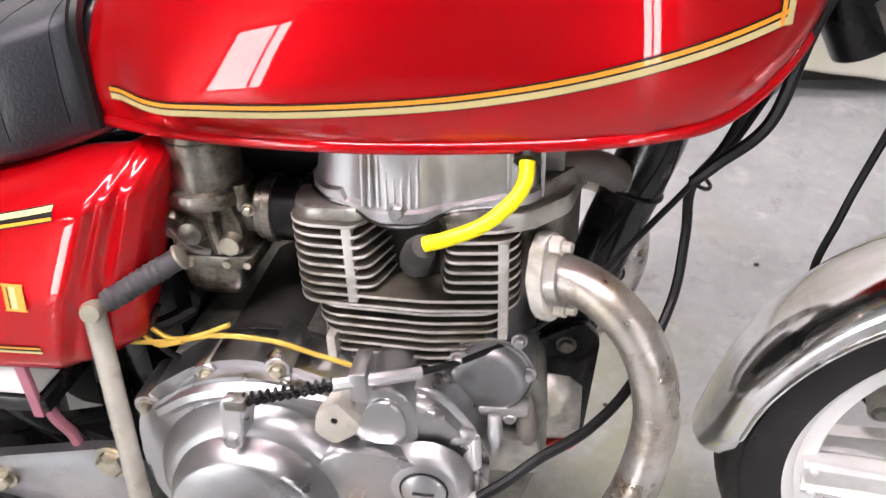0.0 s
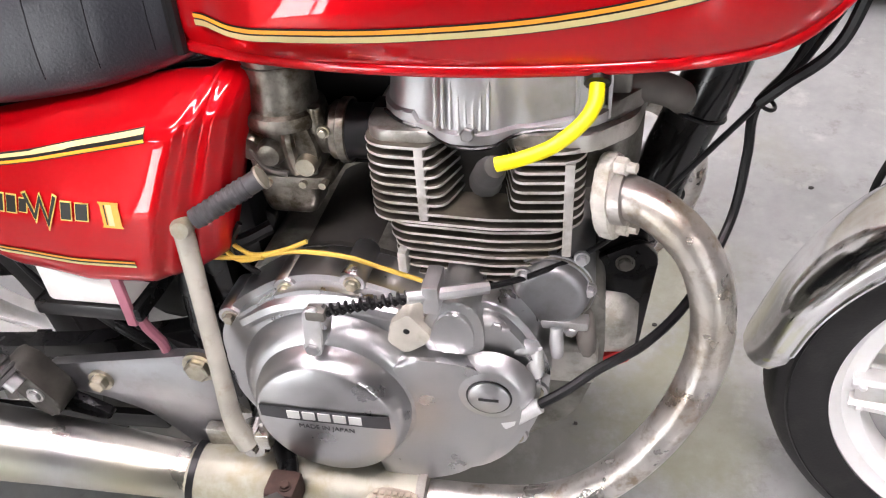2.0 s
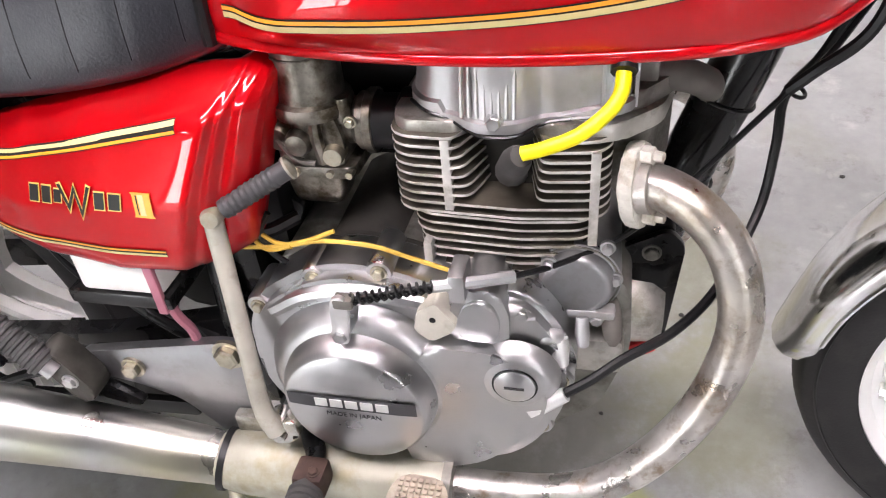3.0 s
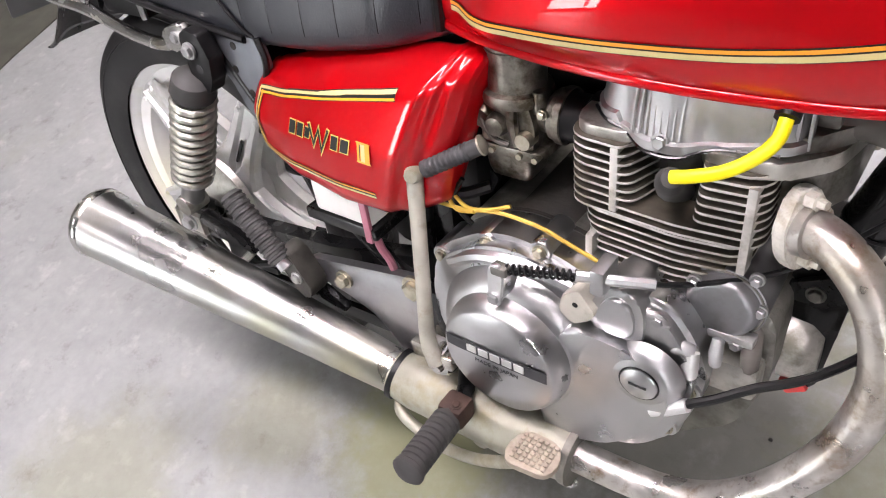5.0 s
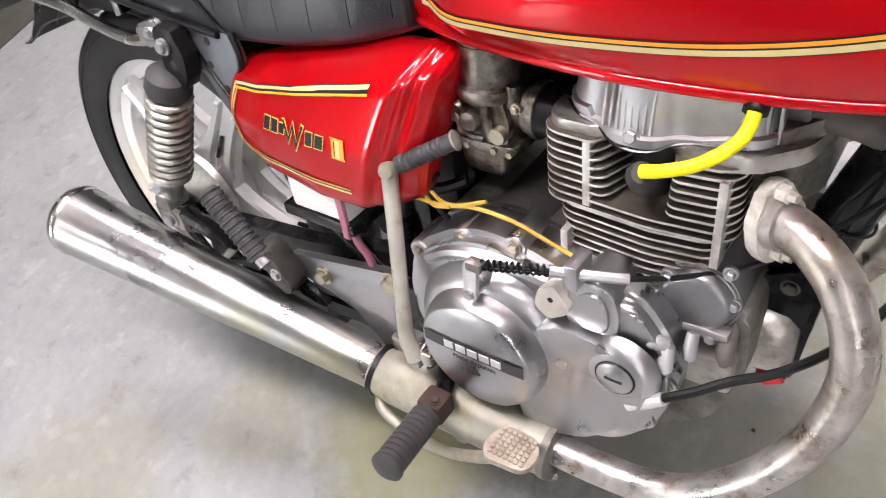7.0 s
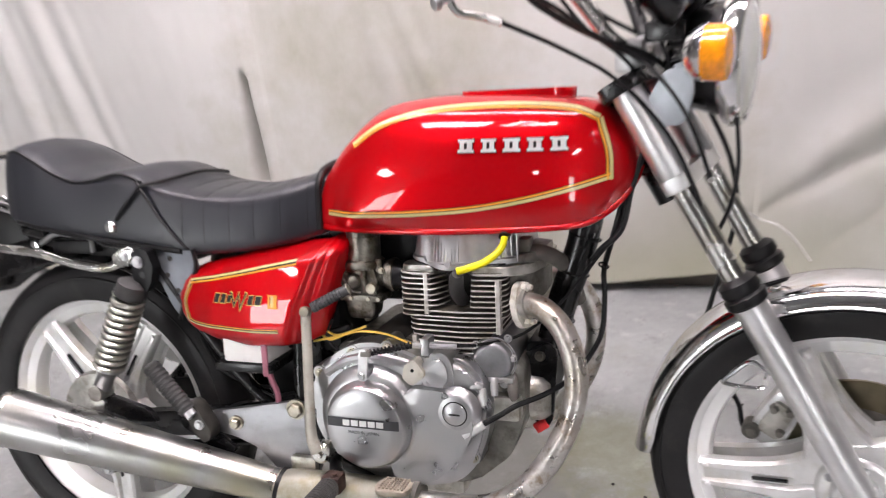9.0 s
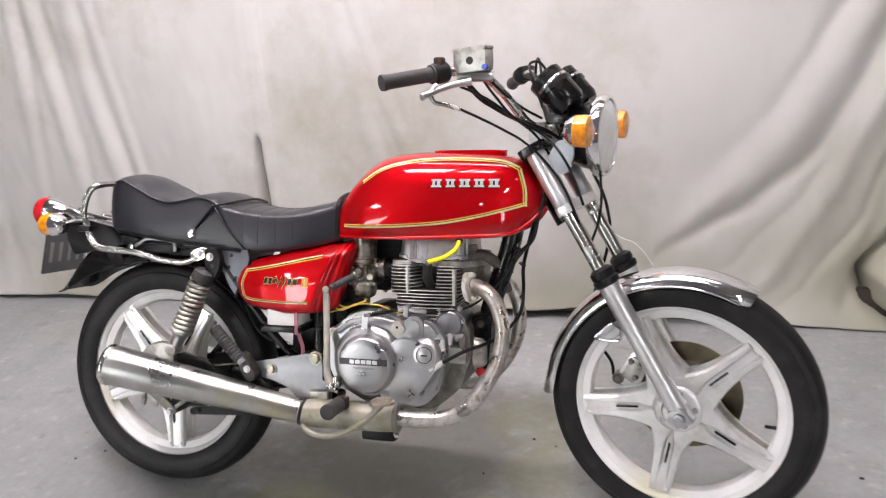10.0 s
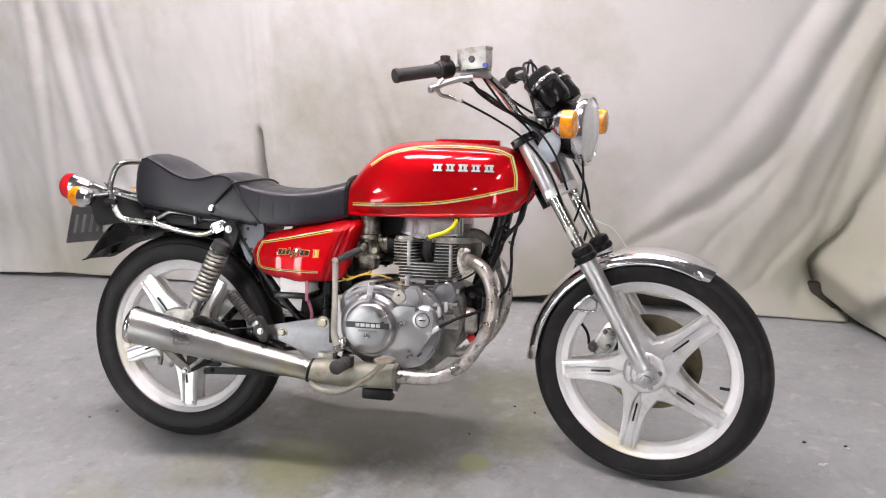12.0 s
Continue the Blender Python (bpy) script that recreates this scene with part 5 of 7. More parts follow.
def carburettor(dy=0.0):
    m = Matrix.Translation((0, dy, 0))

    def p(name, bm, mtl, parent, label="", smooth=40):
        bm.transform(m)
        return part(name, bm, mtl, parent, label, smooth)

    body = p("carburettor", lathe([(0.0, -0.055), (0.027, -0.055), (0.027, -0.045), (0.021, -0.040), (0.021, 0.035), (0.026, 0.04), (0.026, 0.05), (0.0, 0.05)], (0.590, -0.075, 0.640), "x", 28), CARB, bike, "grimy alloy carburettor")
    p("dome", lathe([(0.0, 0.064), (0.025, 0.064), (0.0292, 0.060), (0.0296, 0.004), (0.0352, 0.002), (0.0365, -0.004), (0.0352, -0.010), (0.0285, -0.012), (0.0265, -0.035)], (0.588, -0.080, 0.664), "z", 36), CARB, body)
    p("dome_ring", ring_at((0.588, -0.080, 0.708), (0, 0, 1), 0.0296, 0.0012, 36), CARB, body)
    for x, y in ((0.5585, -0.096), (0.619, -0.092)):
        p("cap_lug", lathe([(0.0, 0.010), (0.006, 0.010), (0.0075, 0.004), (0.008, -0.012)], (x, y, 0.660), (0, 0, 1), 10), CARB, body)
    p("waist", slab([(0.558, 0.604), (0.616, 0.604), (0.620, 0.632), (0.612, 0.662), (0.566, 0.662), (0.556, 0.634)], -0.104, -0.05, "y", 0.008, 0.005), CARB, body)
    p("mixture_boss", lathe([(0.0, 0.014), (0.010, 0.012), (0.0125, 0.006), (0.013, -0.01)], (0.580, -0.104, 0.634), (0, -1, 0), 16), CARB, body)
    p("waist_web", tube([(0.596, -0.103, 0.660), (0.597, -0.108, 0.640), (0.598, -0.104, 0.612)], [0.005, 0.006, 0.005], 8), CARB, body)
    p("bowl_flange", slab([(0.551, -0.108), (0.626, -0.108), (0.628, -0.052), (0.551, -0.052)], 0.598, 0.609, "z", 0.010, 0.0025), CARB, body)
    rings = []
    for z, k in ((0.600, 1.0), (0.588, 0.99), (0.576, 0.93), (0.568, 0.84), (0.565, 0.70)):
        rings.append([(0.584 + (q.x - 0.584) * k, -0.080 + (q.y + 0.080) * k, z) for q in rounded([(0.557, -0.104), (0.612, -0.104), (0.612, -0.056), (0.557, -0.056)], 0.009, 4)])
    p("float_bowl", skin(bmesh.new(), rings), CARB, body, "square float bowl")
    p("drain_screw", lathe([(0.0, 0.008), (0.006, 0.008), (0.007, 0.0)], (0.588, -0.080, 0.565), (0, 0, -1), 8), BRASS, body)
    p("brass_screw", lathe([(0.0, 0.007), (0.0085, 0.007), (0.0095, 0.004), (0.0095, -0.01)], (0.610, -0.106, 0.622), (0, -1, 0), 18), BRASS, body, "brass adjuster screw")
    p("choke_cap", lathe([(0.0, 0.016), (0.010, 0.015), (0.014, 0.010), (0.0155, 0.004), (0.0155, -0.02)], (0.560, -0.094, 0.636), (0, -1, 0), 16), CARB, body)
    p("choke_arm", tube([(0.560, -0.108, 0.636), (0.575, -0.110, 0.618), (0.592, -0.109, 0.613)], 0.0032, 8), DARK_CAST, body)
    for x in (0.556, 0.572, 0.604, 0.622):
        bm = lathe([(0.0, 0.006), (0.0035, 0.006), (0.004, -0.004)], (x, -0.106, 0.6035), (0, -1, 0), 8)
        p("bowl_screw", bm, BRASS, body)
    p("intake_boot", lathe([(0.022, 0.0), (0.027, 0.003), (0.027, 0.009), (0.0245, 0.012), (0.0245, 0.03), (0.030, 0.034), (0.030, 0.048)], (0.635, -0.075, 0.640), "x", 28), SATIN, body)
    p("boot_clamp", lathe([(0.0275, 0), (0.029, 0.001), (0.029, 0.008), (0.0275, 0.009)], (0.636, -0.075, 0.640), "x", 28), CARB, body)
    p("air_boot", lathe([(0.026, 0.0), (0.029, -0.008), (0.026, -0.014), (0.031, -0.022), (0.033, -0.05)], (0.548, -0.075, 0.640), "x", 28), SATIN, body)


carburettor(0.012)
carburettor(0.162)
for x, y, z in ((0.628, -0.090, 0.652), (0.566, -0.092, 0.618)):
    bolt("carburettor_screw", (x, y, z), (0, -1, 0), 0.0042, 0.006, bike, BRASS)
# added black block: shade behind the carburettors
part("intake_shade_block", block((0.556, -0.03, 0.585), (0.690, 0.035, 0.722), 0.008), SATIN, bike, "black block filling the dark space behind the carburettors")


# ---- exhaust ----
def exhaust(s):
    k = -s  # s is -1 on the right hand side
    top = [(0.858, -0.088, 0.602), (0.885, -0.098, 0.606), (0.913, -0.113, 0.598), (0.938, -0.124, 0.574), (0.954, -0.130, 0.535), (0.959, -0.135, 0.486), (0.946, -0.145, 0.424),
           (0.915, -0.157, 0.365), (0.872, -0.168, 0.318), (0.825, -0.174, 0.293), (0.77, -0.178, 0.287), (0.705, -0.180, 0.287)]
    hp = part("exhaust_pipe", tube([(x, y * k, z) for x, y, z in top], 0.0185, 20), HEADER, bike, "heat-stained chrome header pipe")
    n = Vector((0.90, -0.40 * k, 0.12)).normalized()
    lon = Vector((0.28, -0.10 * k, 1.0))
    lon = (lon - n * lon.dot(n)).normalized()
    turn = Matrix((n.cross(lon), -n, lon)).transposed().to_4x4()
    turn.translation = (0.868, -0.092 * k, 0.604)
    fl = slab([(-0.012, -0.037), (0.009, -0.039), (0.022, -0.020), (0.026, 0.006), (0.012, 0.036), (-0.010, 0.037), (-0.025, 0.014), (-0.024, -0.012)], -0.006, 0.006, "y", 0.007, 0.003, m=turn)
    part("pipe_flange", fl, FLANGE, hp, "pale corroded exhaust flange")
    for d in (-0.028, 0.028):
        bm = lathe([(0.0, 0.017), (0.0042, 0.017), (0.0048, 0.010), (0.0075, 0.009), (0.0078, 0)], (0, 0, 0), (0, -1, 0), 6)
        bm.transform(turn @ Matrix.Translation((0, -0.006, d)))
        part("flange_nut", bm, FLANGE, hp, smooth=30)
    part("collar", tube([(0.866, -0.091 * k, 0.603), (0.882, -0.097 * k, 0.606)], 0.0235, 20), HEADER, hp)
    part("joint_clamp", tube([(0.712, -0.180 * k, 0.287), (0.703, -0.180 * k, 0.287)], 0.0365, 24), DARK_CAST, hp)
    bolt("clamp_bolt", (0.708, -0.188 * k, 0.248), (0, -k, -0.3), 0.006, 0.008, hp, CHROME)
    col = part("collector", tube([(0.707, -0.180 * k, 0.287), (0.66, -0.181 * k, 0.286), (0.55, -0.182 * k, 0.285), (0.49, -0.183 * k, 0.284), (0.456, -0.183 * k, 0.284)], [0.034, 0.0355, 0.0355, 0.035, 0.031], 24), COLLECTOR, bike, "pale dulled exhaust collector tube")
    for x in (0.60, 0.64):
        part("collector_stain", lathe([(0, 0.001), (0.010, 0.0008), (0.012, 0)], (x, (-0.181 - 0.033) * k, 0.276), (0, -k, 0), 14), COLLECTOR, col)
    mf = part("muffler", tube([(0.462, -0.183 * k, 0.284), (0.44, -0.185 * k, 0.288), (0.30, -0.199 * k, 0.316), (0.15, -0.216 * k, 0.346), (0.03, -0.230 * k, 0.371), (-0.055, -0.240 * k, 0.388)],
                              [0.029, 0.030, 0.037, 0.0445, 0.050, 0.053], 36), MUFFLER, bike, "long tapered chrome megaphone muffler")
    ax = (Vector((-0.055, -0.240 * k, 0.388)) - Vector((0.03, -0.230 * k, 0.371))).normalized()
    part("muffler_cap", lathe([(0.053, -0.002), (0.0545, 0.001), (0.0545, 0.008), (0.052, 0.014), (0.045, 0.018), (0.035, 0.016), (0.030, 0.004), (0.022, 0.0), (0.022, -0.03), (0.0, -0.03)], (-0.055, -0.240 * k, 0.388), ax, 40), OLD_CHROME, mf)
    part("muffler_band", tube([(0.462, -0.183 * k, 0.284), (0.455, -0.1837 * k, 0.2855)], 0.0345, 24), SATIN, mf)


exhaust(-1)
exhaust(1)


# ---- chassis ----
def frame_and_rear():
    fr = part("frame", tube([(0.985, 0, 0.86), (0.955, 0, 0.70), (0.915, 0, 0.575), (0.895, 0, 0.50)], 0.0255, 18), BLACK, bike, "black tubular steel frame")
    for s in (-1, 1):
        part("top_rail", tube([(0.985, s * 0.02, 0.88), (0.80, s * 0.035, 0.78), (0.60, s * 0.06, 0.725), (0.40, s * 0.07, 0.70), (0.20, s * 0.09, 0.690), (-0.02, s * 0.09, 0.700), (-0.13, s * 0.085, 0.715)], 0.013, 10), BLACK, fr)
        part("seat_post", tube([(0.47, s * 0.06, 0.69), (0.47, s * 0.09, 0.58), (0.475, s * 0.115, 0.42), (0.50, s * 0.115, 0.32)], 0.014, 10), BLACK, fr)
        part("back_stay", tube([(0.18, s * 0.115, 0.69), (0.27, s * 0.115, 0.56), (0.38, s * 0.115, 0.43), (0.47, s * 0.115, 0.38)], 0.011, 10), BLACK, fr)
        sw = part("swing_arm", slab([(0.49, 0.435), (0.30, 0.385), (0.0, 0.347), (-0.075, 0.340), (-0.075, 0.300), (0.0, 0.297), (0.30, 0.335), (0.49, 0.385)], s * 0.088, s * 0.112, "y", 0.012, 0.005), BLACK, bike, "black steel swing arm")
        part("axle_plate", block((-0.06, s * 0.112, 0.302), (0.0, s * 0.118, 0.338), 0.003), CAST, sw)
        bolt("axle_nut", (REAR_X, s * 0.118, REAR_Z), (0, s, 0), 0.012, 0.012, sw, ALLOY)
    # footrest plate beside the swing arm pivot
    pl = part("pivot_plate", slab([(0.29, 0.392), (0.47, 0.428), (0.505, 0.425), (0.522, 0.395), (0.518, 0.31), (0.497, 0.272), (0.452, 0.262), (0.437, 0.295), (0.40, 0.335), (0.355, 0.352), (0.30, 0.362)], -0.150, -0.138, "y", 0.012, 0.003), SCUFFED, bike, "cast alloy footrest plate")
    bolt("pivot_bolt", (0.48, -0.150, 0.416), (0, -1, 0), 0.0135, 0.012, pl, BRASS)
    bolt("plate_bolt", (0.357, -0.150, 0.380), (0, -1, 0), 0.010, 0.012, pl, BRASS)
    bolt("plate_bolt", (0.505, -0.150, 0.322), (0, -1, 0), 0.0075, 0.012, pl, ALLOY)
    part("plate_lug", block((0.468, -0.164, 0.308), (0.516, -0.150, 0.334), 0.004), CAST, pl)
    part("plate_arm", block((0.500, -0.16, 0.36), (0.528, -0.140, 0.43), 0.005), BLACK, pl)
    # passenger footrest, folded up
    p0, p1 = Vector((0.213, -0.181, 0.484)), Vector((0.286, -0.187, 0.410))
    pp = part("passenger_peg", tube([p0, p1], 0.0145, 14, smooth=False), GREY_RUBBER, bike, "black ribbed rubber passenger footrest, folded up")
    d = (p1 - p0).normalized()
    for k in range(11):
        part("rib", lathe([(0.0145, 0), (0.0163, 0.0012), (0.0163, 0.0042), (0.0145, 0.0054)], p0 + d * (0.004 + k * 0.009), d, 16), GREY_RUBBER, pp)
    part("peg_end", lathe([(0.0, 0.008), (0.012, 0.006), (0.0165, 0)], p0, -d, 16), GREY_RUBBER, pp)
    part("peg_hinge", slab([(0.276, 0.424), (0.295, 0.424), (0.326, 0.372), (0.318, 0.352), (0.300, 0.354), (0.272, 0.404)], -0.184, -0.152, "y", 0.008, 0.004), DARK_HINGE, pp)
    part("hinge_stop", tube([p1, p1 + d * 0.012], 0.0105, 12), ALLOY, pp)
    bolt("hinge_pin", (0.303, -0.184, 0.385), (0, -1, 0), 0.007, 0.006, pp, ALLOY)
    part("hinge_arm", slab([(0.25, 0.385), (0.33, 0.352), (0.36, 0.335), (0.352, 0.325), (0.30, 0.335), (0.245, 0.37)], -0.16, -0.15, "y", 0.006, 0.002), BLACK, pp)
    # rider footrest
    fp = part("foot_peg", tube([(0.577, -0.232, 0.326), (0.584, -0.318, 0.333)], 0.0155, 16, smooth=False), GREY_RUBBER, bike, "ribbed black rubber footrest")
    for k in range(10):
        part("rib", lathe([(0.0155, 0), (0.0178, 0.0012), (0.0178, 0.0048), (0.0155, 0.006)], (0.5775 + k * 0.0006, -0.238 - k * 0.0078, 0.3265 + k * 0.0006), (0.08, -1, 0.08), 18), GREY_RUBBER, fp)
    part("peg_end", lathe([(0.019, 0), (0.019, 0.004), (0.015, 0.007), (0.0, 0.0085)], (0.584, -0.315, 0.333), (0.08, -1, 0.08), 20), GREY_RUBBER, fp)
    part("peg_clevis", block((0.562, -0.236, 0.312), (0.594, -0.205, 0.342), 0.006), RUST, fp, "rusty clevis")
    bolt("clevis_pin", (0.583, -0.225, 0.342), (0, 0, 1), 0.005, 0.004, fp, RUST)
    part("peg_arm", tube([(0.578, -0.215, 0.326), (0.570, -0.19, 0.325), (0.555, -0.165, 0.325), (0.545, -0.14, 0.33)], 0.011, 10), BLACK, fp)
    # brake pedal
    bp = part("brake_pedal", tube([(0.690, -0.236, 0.338), (0.672, -0.238, 0.318), (0.640, -0.235, 0.290), (0.600, -0.230, 0.262), (0.555, -0.224, 0.243), (0.510, -0.218, 0.240), (0.475, -0.212, 0.252), (0.462, -0.19, 0.262)], 0.0075, 10), COLLECTOR, bike, "dull steel brake pedal arm with a knurled pad")
    pad = part("pedal_pad", slab([(0.668, -0.262), (0.715, -0.258), (0.722, -0.240), (0.712, -0.216), (0.672, -0.214), (0.660, -0.238)], 0.338, 0.346, "z", 0.010, 0.002), PAD, bp, "worn knurled pad")
    for i in range(7):
        for j in range(6):
            part("knurl", block((0.671 + i * 0.0062, -0.254 + j * 0.006, 0.346), (0.675 + i * 0.0062, -0.250 + j * 0.006, 0.3485), 0), PAD, bp, smooth=0)
    # kick starter
    ks = part("kick_starter", tube([(0.546, -0.208, 0.372), (0.536, -0.206, 0.40), (0.532, -0.196, 0.46), (0.526, -0.180, 0.54), (0.521, -0.168, 0.595)], [0.0115, 0.0095, 0.0085, 0.0085, 0.009], 12), LEVER, bike, "folded dull metal kick start lever with a rubber pedal")
    part("kick_boss", lathe([(0.0, 0.016), (0.006, 0.016), (0.007, 0.010), (0.013, 0.010), (0.017, 0.006), (0.018, -0.014)], (0.549, -0.200, 0.368), (0, -1, 0), 24), OLD_CHROME, ks)
    part("kick_clamp", block((0.556, -0.214, 0.372), (0.572, -0.196, 0.392), 0.004), OLD_CHROME, ks)
    part("kick_shaft", tube([(0.549, -0.200, 0.368), (0.549, -0.12, 0.368)], 0.011, 14), ALLOY, ks)
    part("kick_knuckle", lathe([(0.0, 0.010), (0.0075, 0.009), (0.0095, 0.004), (0.0095, -0.007), (0.007, -0.011), (0.0, -0.011)], (0.521, -0.168, 0.600), (0.2, -0.9, 0.2), 16), COLLECTOR, ks)
    ks.location = (-0.005, 0.009, -0.006)
    a, b = Vector((0.526, -0.166, 0.603)), Vector((0.587, -0.138, 0.634))
    d = (b - a).normalized()
    part("kick_rubber", tube([a + d * 0.006, b], 0.0090, 14, smooth=False), PEDAL, ks, "grey rubber pedal sleeve")
    for k in range(9):
        part("rib", lathe([(0.0090, 0), (0.0098, 0.001), (0.0098, 0.003), (0.0090, 0.004)], a + d * (0.010 + 0.0058 * k), d, 14), PEDAL, ks)
    part("pedal_washer", lathe([(0.0, 0.004), (0.006, 0.004), (0.0108, 0.001), (0.0108, -0.001)], b, d, 16), COLLECTOR, ks)
    # battery box, regulator, hoses and dark clutter behind the cover
    bb = part("battery", block((0.350, -0.160, 0.497), (0.438, -0.06, 0.560), 0.006), WHITE, bike, "white plastic battery case")
    part("battery_tray", block((0.332, -0.162, 0.480), (0.444, -0.03, 0.496), 0.003), BLACK, bb)
    part("battery_strap", block((0.428, -0.164, 0.476), (0.438, -0.158, 0.56), 0.002), PINK, bb)
    part("vent_hose", tube([(0.430, -0.150, 0.490), (0.438, -0.152, 0.465), (0.442, -0.145, 0.440), (0.436, -0.135, 0.41)], 0.0052, 8), PINK, bike, "pink vent hose")
    part("air_box", block((0.35, -0.09, 0.50), (0.545, 0.09, 0.690), 0.015), SATIN, bike, "black plastic air box")
    part("inner_fender", slab([(0.27, 0.66), (0.40, 0.66), (0.45, 0.50), (0.43, 0.39), (0.37, 0.40), (0.38, 0.52), (0.33, 0.60)], -0.06, 0.06, "y", 0.02, 0.004), SATIN, bike, "black plastic inner mudguard")
    part("relay_box", block((0.455, -0.10, 0.43), (0.51, -0.03, 0.53), 0.006), BLACK, bike)
    part("loom", tube([(0.50, -0.10, 0.58), (0.515, -0.12, 0.555), (0.535, -0.11, 0.545), (0.56, -0.09, 0.55)], 0.007, 8), SATIN, bike)
    part("loom", tube([(0.40, -0.10, 0.43), (0.36, -0.11, 0.44), (0.30, -0.11, 0.47), (0.25, -0.1, 0.55)], 0.004, 8), SATIN, bike)
    bolt("bracket_bolt", (0.520, -0.067, 0.506), (0, -1, 0), 0.0095, 0.008, bike, DARK_CAST)
    part("bracket", slab([(0.500, 0.515), (0.535, 0.560), (0.556, 0.545), (0.530, 0.490), (0.512, 0.488)], -0.067, -0.059, "y", 0.005, 0.001), SATIN, bike, "black engine bracket")
    # rear brake rod, torque arm, chain run
    part("brake_rod", tube([(0.44, -0.105, 0.335), (0.30, -0.105, 0.315), (0.164, -0.104, 0.295), (0.035, -0.10, 0.232)], 0.0065, 8), SATIN, bike, "black rear brake rod")
    ta = part("torque_arm", slab([(0.36, 0.262), (0.10, 0.245), (0.075, 0.240), (0.075, 0.222), (0.10, 0.224), (0.37, 0.240)], -0.098, -0.088, "y", 0.006, 0.002), SATIN, bike, "black brake torque arm")
    bolt("arm_bolt", (0.10, -0.098, 0.236), (0, -1, 0), 0.008, 0.010, ta, SATIN)
    bl = part("drum_lever", slab([(-0.075, 0.300), (-0.062, 0.312), (0.04, 0.236), (0.034, 0.222), (0.014, 0.224)], -0.108, -0.098, "y", 0.006, 0.002), DARK_CAST, bike, "grimy drum brake lever")
    bolt("lever_bolt", (0.020, -0.108, 0.230), (0, -1, 0), 0.008, 0.010, bl, ALLOY)
    part("link_plate", slab([(0.02, 0.300), (0.035, 0.306), (0.09, 0.262), (0.13, 0.262), (0.13, 0.250), (0.08, 0.246), (0.03, 0.238), (0.015, 0.246)], -0.096, -0.090, "y", 0.004, 0.001), SATIN, bl, "black linkage plate")
    part("link_bar", tube([(-0.03, -0.10, 0.312), (0.0, -0.10, 0.27), (0.022, -0.10, 0.236)], 0.006, 8), BLACK_AND_SHADE, bl)
    part("rod_nut", lathe([(0, 0.02), (0.008, 0.02), (0.008, 0), (0, 0)], (-0.068, -0.10, 0.262), (-0.2, 0, -1), 8), CHROME, bl)
    part("adjuster", tube([(-0.075, -0.10, 0.305), (-0.066, -0.10, 0.268), (-0.07, -0.10, 0.24)], 0.0055, 8), CAST, bl)
    part("lever_spring", tube([(0.09, -0.10, 0.29), (0.06, -0.10, 0.262), (0.03, -0.10, 0.238)], 0.007, 8), SPRING, bl)
    part("drum_brace", tube([(-0.06, -0.07, 0.31), (-0.03, -0.085, 0.27), (-0.045, -0.085, 0.235)], 0.007, 8), CAST, bl)
    part("brake_plate", lathe([(0.095, -0.050), (0.09, -0.060), (0.05, -0.066), (0.018, -0.075), (0.0, -0.075)], (REAR_X, 0, REAR_Z), "y", 40), CAST, bike, "cast rear brake plate")
    part("axle_tube", tube([(REAR_X, -0.12, REAR_Z), (REAR_X, 0.12, REAR_Z)], 0.009, 12), ALLOY, bike)
    part("hanger", slab([(0.10, 0.415), (0.18, 0.395), (0.20, 0.37), (0.14, 0.37), (0.08, 0.39)], -0.165, -0.155, "y", 0.008, 0.002), BLACK, bike)
    # centre stand under the engine
    part("stand_pad", block((0.565, -0.06, 0.178), (0.660, -0.02, 0.212), 0.010), SATIN, bike, "black rubber centre stand pad")
    part("stand_leg", tube([(0.655, -0.04, 0.195), (0.56, -0.05, 0.25), (0.48, -0.07, 0.30)], 0.012, 10), BLACK, bike)
    part("sump", block((0.60, -0.09, 0.255), (0.76, 0.09, 0.30), 0.012), CAST, bike)

    for z, x in ((0.640, 0.937), (0.700, 0.957), (0.560, 0.912)):
        part("cable_tie", ring_at((x, 0, z), (0.30, 0, 0.95), 0.0268, 0.0016, 24), SATIN, fr)
    part("earth_wire", tube([(0.545, -0.118, 0.572), (0.535, -0.122, 0.552), (0.540, -0.12, 0.528), (0.552, -0.118, 0.515)], 0.003, 6), SATIN, bike)
    part("brake_switch", tube([(0.455, -0.135, 0.345), (0.452, -0.135, 0.315)], 0.008, 10), SATIN, bike, "black rear brake switch")
    part("switch_wire", tube([(0.455, -0.135, 0.345), (0.45, -0.13, 0.39), (0.42, -0.12, 0.42), (0.36, -0.115, 0.44)], 0.0025, 6), SATIN, bike)


frame_and_rear()


